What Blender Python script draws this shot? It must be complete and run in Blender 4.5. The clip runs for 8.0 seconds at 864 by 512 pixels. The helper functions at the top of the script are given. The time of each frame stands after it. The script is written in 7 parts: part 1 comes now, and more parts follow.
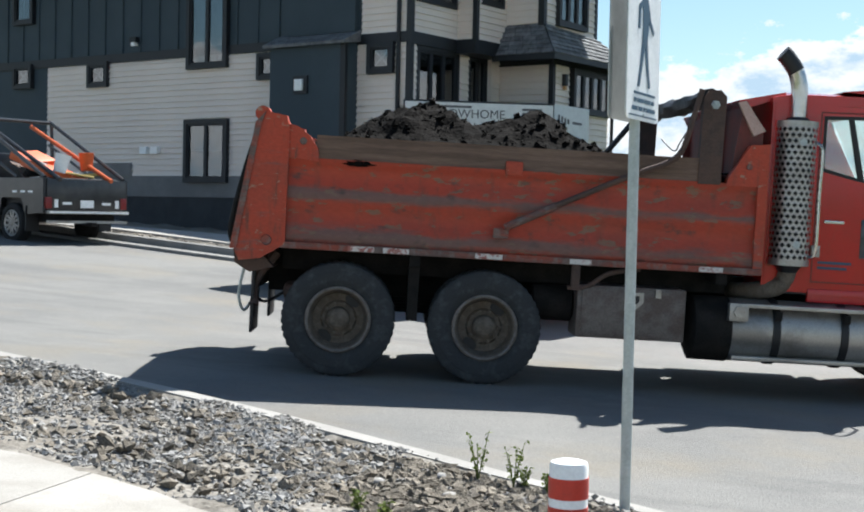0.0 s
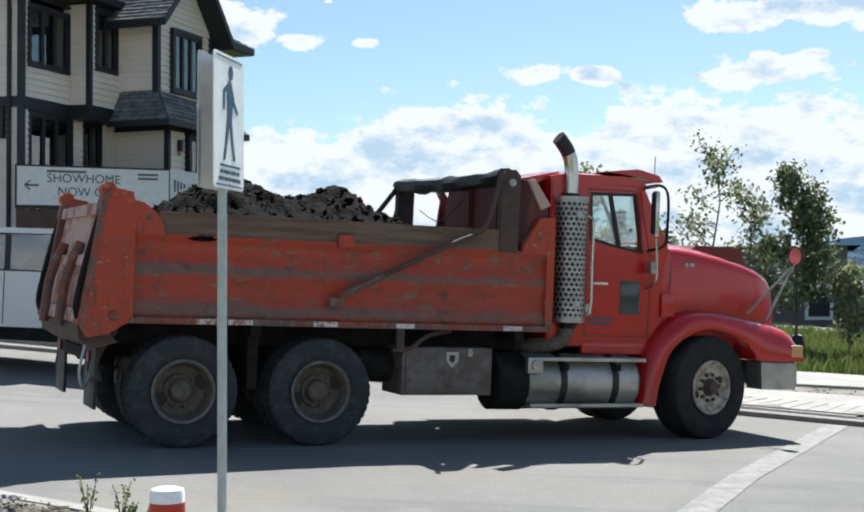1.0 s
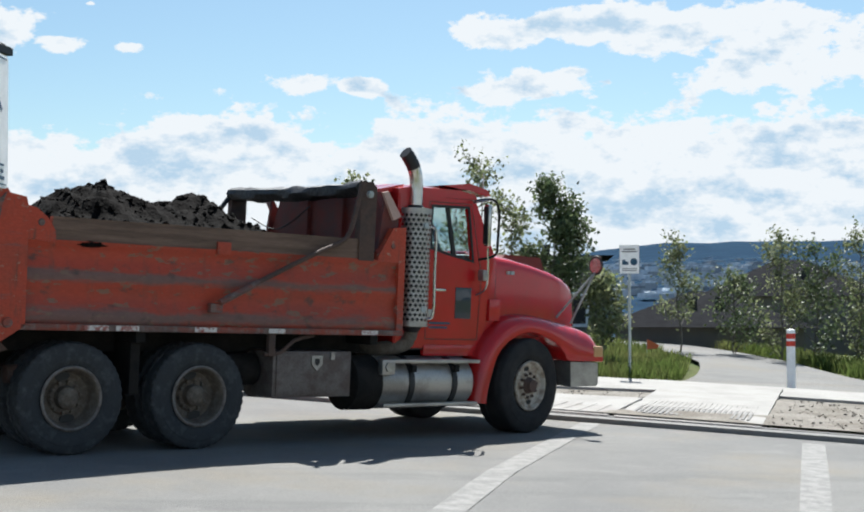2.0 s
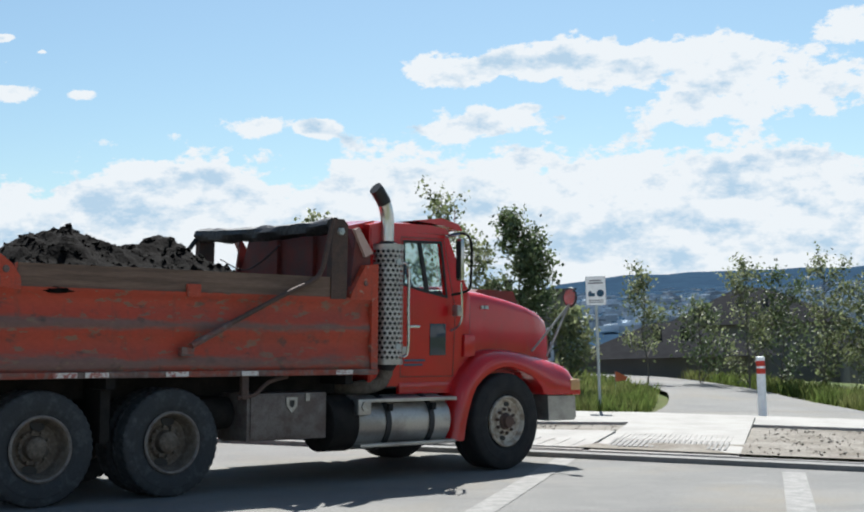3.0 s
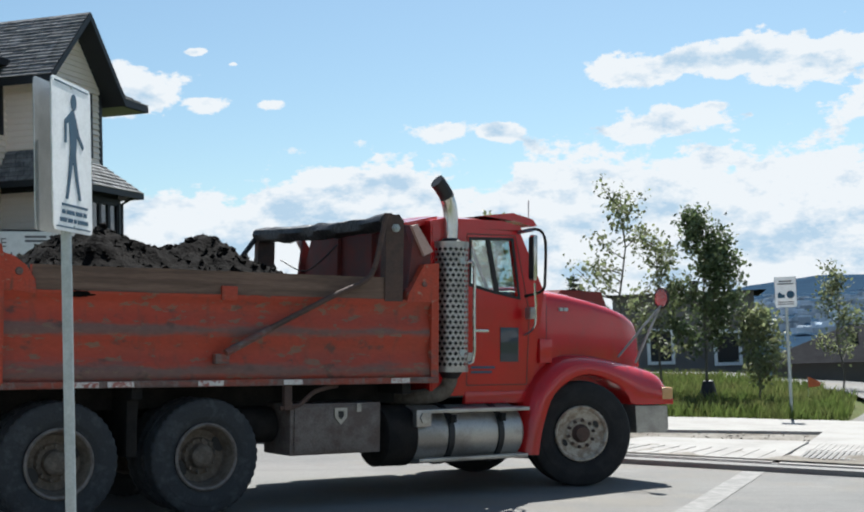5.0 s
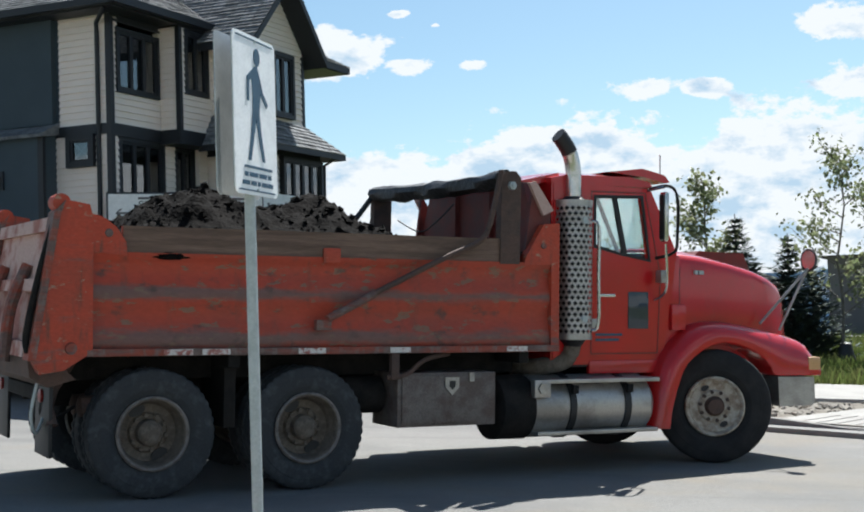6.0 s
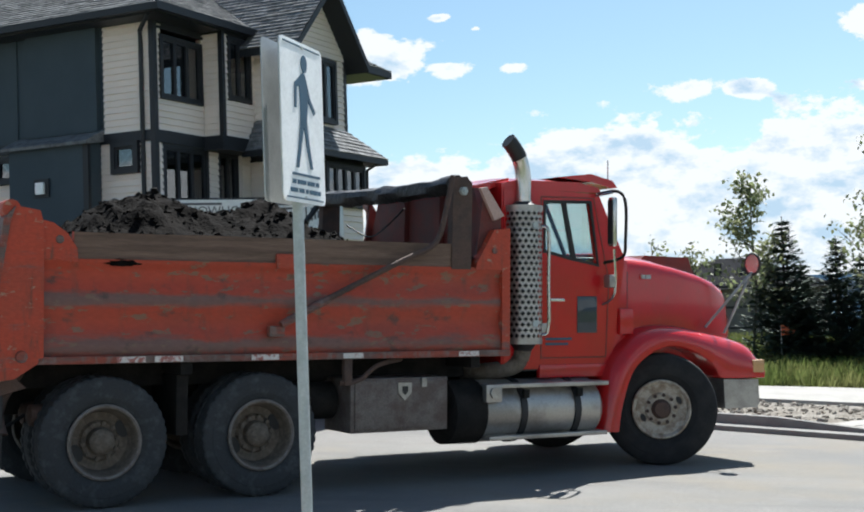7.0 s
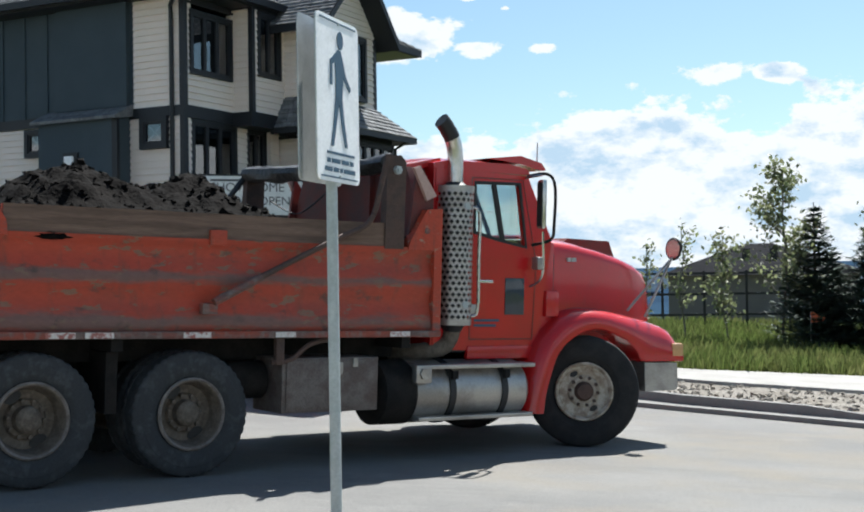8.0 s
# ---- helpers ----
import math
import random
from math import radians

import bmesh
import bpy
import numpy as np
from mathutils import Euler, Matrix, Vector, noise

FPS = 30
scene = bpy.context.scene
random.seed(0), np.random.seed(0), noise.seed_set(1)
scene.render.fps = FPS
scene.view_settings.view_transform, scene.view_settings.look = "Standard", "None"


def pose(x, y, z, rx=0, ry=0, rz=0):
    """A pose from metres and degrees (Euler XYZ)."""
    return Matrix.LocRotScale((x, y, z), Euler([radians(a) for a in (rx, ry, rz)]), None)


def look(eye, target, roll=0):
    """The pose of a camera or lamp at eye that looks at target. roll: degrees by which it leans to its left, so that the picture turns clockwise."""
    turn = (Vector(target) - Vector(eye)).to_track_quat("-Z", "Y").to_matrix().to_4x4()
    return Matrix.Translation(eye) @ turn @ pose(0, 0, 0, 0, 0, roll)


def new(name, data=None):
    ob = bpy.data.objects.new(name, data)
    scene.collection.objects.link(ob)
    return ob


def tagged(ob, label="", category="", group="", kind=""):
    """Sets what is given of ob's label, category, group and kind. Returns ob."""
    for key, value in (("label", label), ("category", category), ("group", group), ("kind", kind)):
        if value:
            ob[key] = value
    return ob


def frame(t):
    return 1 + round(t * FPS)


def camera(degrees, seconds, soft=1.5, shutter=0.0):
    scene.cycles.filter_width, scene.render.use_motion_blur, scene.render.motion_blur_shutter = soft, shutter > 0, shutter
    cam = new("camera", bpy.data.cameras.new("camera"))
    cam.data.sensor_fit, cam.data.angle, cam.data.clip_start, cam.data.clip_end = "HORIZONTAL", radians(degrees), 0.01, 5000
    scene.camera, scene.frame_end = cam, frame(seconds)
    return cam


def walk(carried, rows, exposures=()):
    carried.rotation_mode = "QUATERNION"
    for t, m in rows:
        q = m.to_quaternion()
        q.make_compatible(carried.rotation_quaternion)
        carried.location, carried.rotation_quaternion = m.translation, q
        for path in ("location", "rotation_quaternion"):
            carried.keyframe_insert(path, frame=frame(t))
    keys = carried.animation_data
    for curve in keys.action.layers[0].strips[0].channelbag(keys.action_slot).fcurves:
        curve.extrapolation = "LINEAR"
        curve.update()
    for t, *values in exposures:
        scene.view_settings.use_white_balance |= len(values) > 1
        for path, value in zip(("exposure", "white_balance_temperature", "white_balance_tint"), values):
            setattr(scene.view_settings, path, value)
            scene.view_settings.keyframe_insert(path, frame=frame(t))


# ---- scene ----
cam = camera(35.96, 8.0, soft=2.0)
# the road falls gently to the right: poses are given on the road's own plane
SLOPE = 2.3
ROAD = pose(0, 0, 0, 0, SLOPE, 0)
PATH = [
    (0, -0.001, 0.001, 1.680, -2.398, -3.434, 16.037),
    (0.5, 0.110, -0.510, 1.666, -2.158, -2.930, 12.204),
    (0.7, 0.229, -0.838, 1.681, -1.158, -1.911, 6.988),
    (0.8, 0.280, -0.920, 1.672, 0.150, -2.000, 4.250),
    (1, 0.374, -1.059, 1.654, 1.088, -2.186, 0.002),
    (1.5, 0.363, -1.454, 1.597, 1.922, -1.751, -6.235),
    (2, 0.349, -1.279, 1.574, 1.913, -2.230, -10.021),
    (2.2, 0.350, -1.205, 1.555, 2.153, -2.178, -10.768),
    (3.3, 0.331, -0.756, 1.540, 3.802, 0.049, -11.845),
    (3.5, 0.388, -0.686, 1.534, 3.264, 0.228, -11.874),
    (4, 0.408, -0.578, 1.544, 1.934, -0.313, -10.074),
    (4.2, 0.485, -0.542, 1.573, 1.948, -0.647, -8.191),
    (5.3, 0.640, -0.033, 1.586, 3.989, -0.498, -1.607),
    (5.5, 0.672, 0.064, 1.596, 3.320, -0.855, 0.457),
    (6, 0.614, 0.478, 1.644, 1.869, -0.560, 4.943),
    (6.5, 0.582, 0.584, 1.668, 2.245, -0.075, 6.629),
    (7, 0.561, 0.559, 1.667, 2.006, -0.323, 6.738),
    (7.5, 0.542, 0.580, 1.671, 1.586, -1.014, 6.817),
    (8, 0.492, 0.680, 1.685, 1.105, -1.332, 7.794),
]
walk(cam, [(t, ROAD @ pose(x, y, z, 90 + pitch, roll, yaw)) for t, x, y, z, pitch, roll, yaw in PATH], exposures=((0.0, 1.17, 6130, 8), (1.0, 1.07, 6130, 8), (2.2, 0.96, 6130, 8), (3.5, 0.94, 6130, 8), (5.5, 0.98, 6130, 8), (6.5, 1.10, 6130, 8), (8.0, 1.12, 6130, 8)))
TRUCK = [
    (0, -3.869, 12.895, 17.55),
    (0.5, -2.636, 12.525, 19.21),
    (1, -1.782, 12.800, 24.26),
    (1.5, -1.156, 12.742, 27.82),
    (2, -0.769, 12.918, 30.25),
    (3.5, -0.700, 13.135, 29.79),
    (4, -0.913, 12.973, 29.94),
    (5.5, -2.295, 12.594, 32.08),
    (6, -2.643, 12.459, 32.94),
    (6.5, -3.057, 12.513, 33.71),
    (7, -3.489, 12.263, 37.71),
    (7.5, -3.901, 12.034, 41.02),
    (8, -4.306, 11.859, 43.97),
]

# ---- world, sun ----
SUN_AZ, SUN_EL = 72.0, 52.0
world = bpy.data.worlds.new("sky_world")
scene.world = world
world.use_nodes = True
wn, wl = world.node_tree.nodes, world.node_tree.links
wn.clear()
w_out = wn.new("ShaderNodeOutputWorld")
sky = wn.new("ShaderNodeTexSky")
sky.sky_type = "NISHITA"
sky.sun_disc = False
sky.sun_elevation = radians(SUN_EL)
sky.sun_rotation = radians(90 - SUN_AZ)
sky.air_density, sky.dust_density, sky.ozone_density = 1.0, 0.6, 1.6
def node(kind, op="", ins=(), **vals):
    """One world node with its inputs linked or set."""
    k = wn.new(kind)
    if op:
        k.operation = op
    for i, v in enumerate(ins):
        if v is None:
            continue
        if hasattr(v, "links"):
            wl.new(v, k.inputs[i])
        else:
            k.inputs[i].default_value = v
    for name, v in vals.items():
        k.inputs[name].default_value = v
    return k


coord = node("ShaderNodeTexCoord")
way = coord.outputs["Generated"]
split = node("ShaderNodeSeparateXYZ", ins=(way,))
azimuth = node("ShaderNodeMath", "ARCTAN2", (split.outputs["X"], split.outputs["Y"])).outputs[0]
azimuth = node("ShaderNodeMath", "MULTIPLY", (azimuth, 57.296)).outputs[0]
rise = node("ShaderNodeMath", "ARCSINE", (split.outputs["Z"],)).outputs[0]
rise = node("ShaderNodeMath", "MULTIPLY", (rise, 57.296)).outputs[0]
spot = node("ShaderNodeCombineXYZ", ins=(azimuth, rise)).outputs[0]
# single cumulus clouds: azimuth, elevation, half width and half height in degrees
CLOUDS = [
    (12.8, 11.1, 2.6, 0.9), (16.6, 11.4, 2.6, 0.9), (20.4, 10.9, 3.1, 1.3), (24.3, 10.4, 3.8, 1.4), (28.3, 9.8, 3.6, 1.5),
    (23.3, 8.9, 3.8, 0.7), (14.1, 8.8, 3.4, 0.8), (4.4, 8.9, 1.5, 0.55), (7.0, 8.7, 1.1, 0.45), (29.7, 11.8, 1.8, 0.9),
    (-8.9, 10.9, 2.4, 1.2), (-10.2, 10.1, 1.7, 0.55), (-5.7, 10.2, 1.1, 0.42), (-3.0, 10.1, 0.7, 0.28), (-6.0, 12.4, 0.45, 0.17), (-4.4, 11.9, 0.4, 0.16),
    (-46, 17, 9, 3), (52, 16, 9, 3), (-110, 22, 14, 5), (120, 24, 14, 5), (175, 20, 10, 4),
]
near = None
for az, el, hw, hh in CLOUDS:
    d = node("ShaderNodeVectorMath", "MULTIPLY_ADD", (spot, (1 / hw, 1 / hh, 0), (-az / hw, -el / hh, 0))).outputs[0]
    d = node("ShaderNodeVectorMath", "LENGTH", (d,)).outputs["Value"]
    near = d if near is None else node("ShaderNodeMath", "MINIMUM", (near, d)).outputs[0]
single = node("ShaderNodeMath", "SUBTRACT", (1.0, near)).outputs[0]
# the long bank above the horizon; its top by azimuth
crest = wn.new("ShaderNodeFloatCurve")
pts = crest.mapping.curves[0].points
tops = [(-60, 7.0), (-10, 6.3), (-4, 6.9), (-0.5, 8.0), (2.5, 8.0), (6.5, 6.9), (9, 8.3), (13, 7.7), (22, 7.7), (32, 7.4), (60, 8.0)]
pts[0].location, pts[1].location = (0.0, 0.35), (1.0, 0.4)
for az, el in tops[1:-1]:
    pts.new((az + 60) / 120, el / 20)
crest.mapping.update()
along = node("ShaderNodeMapRange", ins=(azimuth, -60.0, 60.0))
wl.new(along.outputs[0], crest.inputs["Value"])
depth = node("ShaderNodeMath", "MULTIPLY", (crest.outputs[0], 20.0)).outputs[0]
depth = node("ShaderNodeMath", "SUBTRACT", (depth, rise)).outputs[0]
bank = node("ShaderNodeMath", "MINIMUM", (node("ShaderNodeMath", "MULTIPLY", (depth, 0.6)).outputs[0], 0.95)).outputs[0]
body = node("ShaderNodeMath", "MAXIMUM", (single, bank)).outputs[0]


def billows(lift, scale, detail):
    m = wn.new("ShaderNodeMapping")
    m.inputs["Scale"].default_value = (1.0, 1.0, 1.9)
    m.inputs["Location"].default_value = (0.37, 0.2, lift)
    wl.new(way, m.inputs["Vector"])
    t = node("ShaderNodeTexNoise", Scale=scale, Detail=detail, Roughness=0.62)
    wl.new(m.outputs[0], t.inputs["Vector"])
    return t.outputs["Fac"]


puff = billows(0.0, 26.0, 11.0)
swell = node("ShaderNodeMath", "MULTIPLY_ADD", (puff, 3.4, -1.7)).outputs[0]
total = node("ShaderNodeMath", "ADD", (body, swell)).outputs[0]
edge = node("ShaderNodeMapRange", ins=(total, 0.02, 0.24))
# lit crowns, blue-grey undersides
under = node("ShaderNodeMath", "SUBTRACT", (billows(0.0, 17.0, 7.0), billows(0.024, 17.0, 7.0))).outputs[0]
under = node("ShaderNodeMath", "MULTIPLY_ADD", (under, 1.6, 0.62)).outputs[0]
thick = node("ShaderNodeMapRange", ins=(total, 0.1, 1.5, 0.17, -0.12)).outputs[0]
under = node("ShaderNodeMath", "ADD", (under, thick)).outputs[0]
shade = wn.new("ShaderNodeValToRGB")
shade.color_ramp.elements[0].position, shade.color_ramp.elements[0].color = 0.36, (0.56, 0.72, 0.86, 1)
shade.color_ramp.elements[1].position, shade.color_ramp.elements[1].color = 0.66, (0.99, 1.0, 1.0, 1)
wl.new(under, shade.inputs["Fac"])
sky_bg, cloud_bg, mix = wn.new("ShaderNodeBackground"), wn.new("ShaderNodeBackground"), wn.new("ShaderNodeMixShader")
sky_bg.inputs["Strength"].default_value = 0.0555
cloud_bg.inputs["Strength"].default_value = 0.47
wl.new(shade.outputs["Color"], cloud_bg.inputs["Color"])
hue = wn.new("ShaderNodeMix")
hue.data_type, hue.blend_type = "RGBA", "MULTIPLY"
hue.inputs["Factor"].default_value = 1.0
hue.inputs["B"].default_value = (0.95, 1.04, 1.0, 1)
wl.new(sky.outputs["Color"], hue.inputs["A"])
wl.new(hue.outputs["Result"], sky_bg.inputs["Color"])
wl.new(edge.outputs[0], mix.inputs["Fac"])
wl.new(sky_bg.outputs["Background"], mix.inputs[1])
wl.new(cloud_bg.outputs["Background"], mix.inputs[2])
wl.new(mix.outputs["Shader"], w_out.inputs["Surface"])

sun = new("sun", bpy.data.lights.new("sun", "SUN"))
sun.data.energy, sun.data.angle, sun.data.color = 5.0, radians(0.5), (1.0, 0.95, 0.88)
sun.matrix_basis = look((0, 0, 60), (-20 * math.cos(radians(SUN_AZ)), -20 * math.sin(radians(SUN_AZ)), 60 - 20 * math.tan(radians(SUN_EL))))

# ---- materials ----
def material(name, colour, rough=0.7, metal=0.0, tint=None, scale=6.0, amount=0.5, grain=0.0, grain_scale=60.0, fine=0.12, spec=0.5, coat=0.0, stretch_to=(1, 1, 1), low_high=(0.42, 0.62)):
    """Base colour broken by large stains of tint and by fine grain, with bump."""
    m = bpy.data.materials.new(name)
    m.use_nodes = True
    n, l = m.node_tree.nodes, m.node_tree.links
    b = n["Principled BSDF"]
    b.inputs["Roughness"].default_value, b.inputs["Metallic"].default_value = rough, metal
    b.inputs["Specular IOR Level"].default_value, b.inputs["Coat Weight"].default_value = spec, coat
    b.inputs["Coat Roughness"].default_value = 0.08
    tint = tint or tuple(c * 0.6 for c in colour)
    tc, mp = n.new("ShaderNodeTexCoord"), n.new("ShaderNodeMapping")
    mp.inputs["Scale"].default_value = stretch_to
    l.new(tc.outputs["Object"], mp.inputs["Vector"])
    big, small = n.new("ShaderNodeTexNoise"), n.new("ShaderNodeTexNoise")
    big.inputs["Scale"].default_value, big.inputs["Detail"].default_value, big.inputs["Roughness"].default_value = scale, 7, 0.6
    small.inputs["Scale"].default_value, small.inputs["Detail"].default_value = grain_scale, 3
    for t in (big, small):
        l.new(mp.outputs["Vector"], t.inputs["Vector"])
    ramp = n.new("ShaderNodeMapRange")
    ramp.inputs["From Min"].default_value, ramp.inputs["From Max"].default_value, ramp.inputs["To Max"].default_value = low_high[0], low_high[1], amount
    l.new(big.outputs["Fac"], ramp.inputs["Value"])
    mx = n.new("ShaderNodeMix")
    mx.data_type = "RGBA"
    mx.inputs["A"].default_value, mx.inputs["B"].default_value = (*colour, 1), (*tint, 1)
    l.new(ramp.outputs["Result"], mx.inputs["Factor"])
    hsv = n.new("ShaderNodeHueSaturation")
    val = n.new("ShaderNodeMapRange")
    val.inputs["From Min"].default_value, val.inputs["From Max"].default_value = 0.3, 0.7
    val.inputs["To Min"].default_value, val.inputs["To Max"].default_value = 1 - fine, 1 + fine
    l.new(small.outputs["Fac"], val.inputs["Value"])
    l.new(val.outputs["Result"], hsv.inputs["Value"])
    l.new(mx.outputs["Result"], hsv.inputs["Color"])
    l.new(hsv.outputs["Color"], b.inputs["Base Color"])
    if grain:
        bump = n.new("ShaderNodeBump")
        bump.inputs["Strength"].default_value, bump.inputs["Distance"].default_value = grain, 0.02
        l.new(small.outputs["Fac"], bump.inputs["Height"])
        l.new(bump.outputs["Normal"], b.inputs["Normal"])
    return m


def varied(m, by, spread=0.5):
    """Lets a material vary from piece to piece."""
    n, l = m.node_tree.nodes, m.node_tree.links
    hsv = next(k for k in n if k.bl_idname == "ShaderNodeHueSaturation")
    b = n["Principled BSDF"]
    src = n.new("ShaderNodeNewGeometry").outputs["Random Per Island"] if by == "island" else n.new("ShaderNodeObjectInfo").outputs["Random"]
    r = n.new("ShaderNodeMapRange")
    r.inputs["To Min"].default_value, r.inputs["To Max"].default_value = 1 - spread, 1 + spread
    second = n.new("ShaderNodeHueSaturation")
    l.new(src, r.inputs["Value"])
    l.new(r.outputs["Result"], second.inputs["Value"])
    l.new(hsv.outputs["Color"], second.inputs["Color"])
    l.new(second.outputs["Color"], b.inputs["Base Color"])
    return m


def lucent(m, share):
    """Lets light shine through thin leaves and blades."""
    n, l = m.node_tree.nodes, m.node_tree.links
    b, out = n["Principled BSDF"], n["Material Output"]
    tr, mx = n.new("ShaderNodeBsdfTranslucent"), n.new("ShaderNodeMixShader")
    l.new(b.inputs["Base Color"].links[0].from_socket, tr.inputs["Color"])
    mx.inputs["Fac"].default_value = share
    l.new(b.outputs["BSDF"], mx.inputs[1])
    l.new(tr.outputs["BSDF"], mx.inputs[2])
    l.new(mx.outputs["Shader"], out.inputs["Surface"])
    return m


def streaked(m, colour, scale, stretch_to, low_high, amount):
    """Lays a second, drawn-out kind of wear over a material."""
    n, l = m.node_tree.nodes, m.node_tree.links
    hsv = next(k for k in n if k.bl_idname == "ShaderNodeHueSaturation")
    src = hsv.inputs["Color"].links[0].from_socket
    tc, mp, tx = n.new("ShaderNodeTexCoord"), n.new("ShaderNodeMapping"), n.new("ShaderNodeTexNoise")
    mp.inputs["Scale"].default_value = stretch_to
    mp.inputs["Location"].default_value = (3.1, 1.7, 5.3)
    tx.inputs["Scale"].default_value, tx.inputs["Detail"].default_value, tx.inputs["Roughness"].default_value = scale, 8, 0.65
    rg, mx = n.new("ShaderNodeMapRange"), n.new("ShaderNodeMix")
    rg.inputs["From Min"].default_value, rg.inputs["From Max"].default_value, rg.inputs["To Max"].default_value = low_high[0], low_high[1], amount
    mx.data_type = "RGBA"
    mx.inputs["B"].default_value = (*colour, 1)
    l.new(tc.outputs["Object"], mp.inputs["Vector"])
    l.new(mp.outputs["Vector"], tx.inputs["Vector"])
    l.new(tx.outputs["Fac"], rg.inputs["Value"])
    l.new(rg.outputs["Result"], mx.inputs["Factor"])
    l.new(src, mx.inputs["A"])
    l.new(mx.outputs["Result"], hsv.inputs["Color"])
    return m


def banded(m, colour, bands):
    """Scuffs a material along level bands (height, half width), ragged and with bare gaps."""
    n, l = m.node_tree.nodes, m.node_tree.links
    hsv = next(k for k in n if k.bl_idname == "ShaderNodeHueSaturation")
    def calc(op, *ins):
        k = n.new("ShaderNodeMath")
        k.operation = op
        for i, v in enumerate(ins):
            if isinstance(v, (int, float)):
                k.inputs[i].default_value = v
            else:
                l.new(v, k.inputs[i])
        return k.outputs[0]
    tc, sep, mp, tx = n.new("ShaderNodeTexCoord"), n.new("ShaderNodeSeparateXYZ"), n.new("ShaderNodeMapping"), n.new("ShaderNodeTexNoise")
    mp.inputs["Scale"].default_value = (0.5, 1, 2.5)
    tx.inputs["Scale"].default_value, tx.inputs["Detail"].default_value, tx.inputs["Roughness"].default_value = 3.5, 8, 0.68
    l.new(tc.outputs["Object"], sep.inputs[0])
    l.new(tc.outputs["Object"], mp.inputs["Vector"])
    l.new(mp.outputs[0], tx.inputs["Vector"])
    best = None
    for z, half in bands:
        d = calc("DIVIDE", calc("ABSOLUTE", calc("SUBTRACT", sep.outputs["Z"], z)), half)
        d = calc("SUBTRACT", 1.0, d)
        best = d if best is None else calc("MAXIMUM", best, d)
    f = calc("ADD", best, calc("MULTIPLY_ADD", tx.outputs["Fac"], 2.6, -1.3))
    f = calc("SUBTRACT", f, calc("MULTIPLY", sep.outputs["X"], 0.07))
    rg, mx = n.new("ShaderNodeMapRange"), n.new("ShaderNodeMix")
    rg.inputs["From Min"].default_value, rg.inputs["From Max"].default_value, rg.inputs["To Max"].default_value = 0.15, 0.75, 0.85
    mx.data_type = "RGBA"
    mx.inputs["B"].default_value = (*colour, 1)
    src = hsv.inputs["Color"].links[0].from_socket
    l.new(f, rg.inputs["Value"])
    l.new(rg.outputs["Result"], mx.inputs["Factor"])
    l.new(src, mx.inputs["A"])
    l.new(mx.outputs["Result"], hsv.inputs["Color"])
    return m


def glass(name, colour=(0.8, 0.9, 0.9), rough=0.02, see=0.8):
    m = bpy.data.materials.new(name)
    m.use_nodes = True
    n, l = m.node_tree.nodes, m.node_tree.links
    out = n["Material Output"]
    n.remove(n["Principled BSDF"])
    gl, tr, mx = n.new("ShaderNodeBsdfGlossy"), n.new("ShaderNodeBsdfTransparent"), n.new("ShaderNodeMixShader")
    gl.inputs["Roughness"].default_value = rough
    tr.inputs["Color"].default_value = (*colour, 1)
    mx.inputs["Fac"].default_value = 1 - see
    l.new(tr.outputs["BSDF"], mx.inputs[1])
    l.new(gl.outputs["BSDF"], mx.inputs[2])
    l.new(mx.outputs["Shader"], out.inputs["Surface"])
    return m


def plain(name, colour, rough=0.5, metal=0.0, spec=0.5):
    return material(name, colour, rough, metal, amount=0.25, scale=9, fine=0.06, spec=spec)


M_ROAD = material("dusty_asphalt", (0.193, 0.19, 0.18), 0.92, tint=(0.147, 0.146, 0.142), scale=0.35, amount=0.8, grain=0.5, grain_scale=70, fine=0.16, spec=0.25)
streaked(M_ROAD, (0.137, 0.136, 0.132), 1.1, (0.18, 1.6, 1.0), (0.52, 0.66), 0.6)
streaked(M_ROAD, (0.223, 0.219, 0.206), 2.3, (0.6, 0.9, 1.0), (0.56, 0.7), 0.6)
streaked(M_ROAD, (0.204, 0.183, 0.148), 0.45, (1.0, 1.3, 1.0), (0.50, 0.68), 0.75)
M_CONC = material("pale_concrete", (0.334, 0.323, 0.302), 0.9, tint=(0.253, 0.243, 0.226), scale=1.6, amount=0.6, grain=0.25, grain_scale=90, fine=0.08, spec=0.25)
M_SLAB = varied(material("worn_pavement_slab", (0.347, 0.331, 0.304), 0.9, tint=(0.254, 0.235, 0.204), scale=1.1, amount=0.8, grain=0.25, grain_scale=80, fine=0.1, spec=0.25), "object", 0.05)
M_KERB = material("kerb_concrete", (0.226, 0.221, 0.21), 0.9, tint=(0.162, 0.156, 0.151), scale=2.0, grain=0.3, fine=0.1, spec=0.25)
M_PAINT = material("worn_road_paint", (0.262, 0.256, 0.243), 0.88, tint=(0.194, 0.191, 0.183), scale=7.0, amount=0.95, fine=0.15, spec=0.25, low_high=(0.40, 0.58))
M_DIRT = material("dry_dirt", (0.243, 0.226, 0.199), 1.0, tint=(0.149, 0.132, 0.108), scale=1.4, amount=0.8, grain=1.0, grain_scale=22, fine=0.3, spec=0.1)
M_STONE = varied(material("gravel_stone", (0.246, 0.235, 0.216), 0.9, tint=(0.179, 0.186, 0.198), scale=5, fine=0.2, spec=0.25), "island", 0.5)
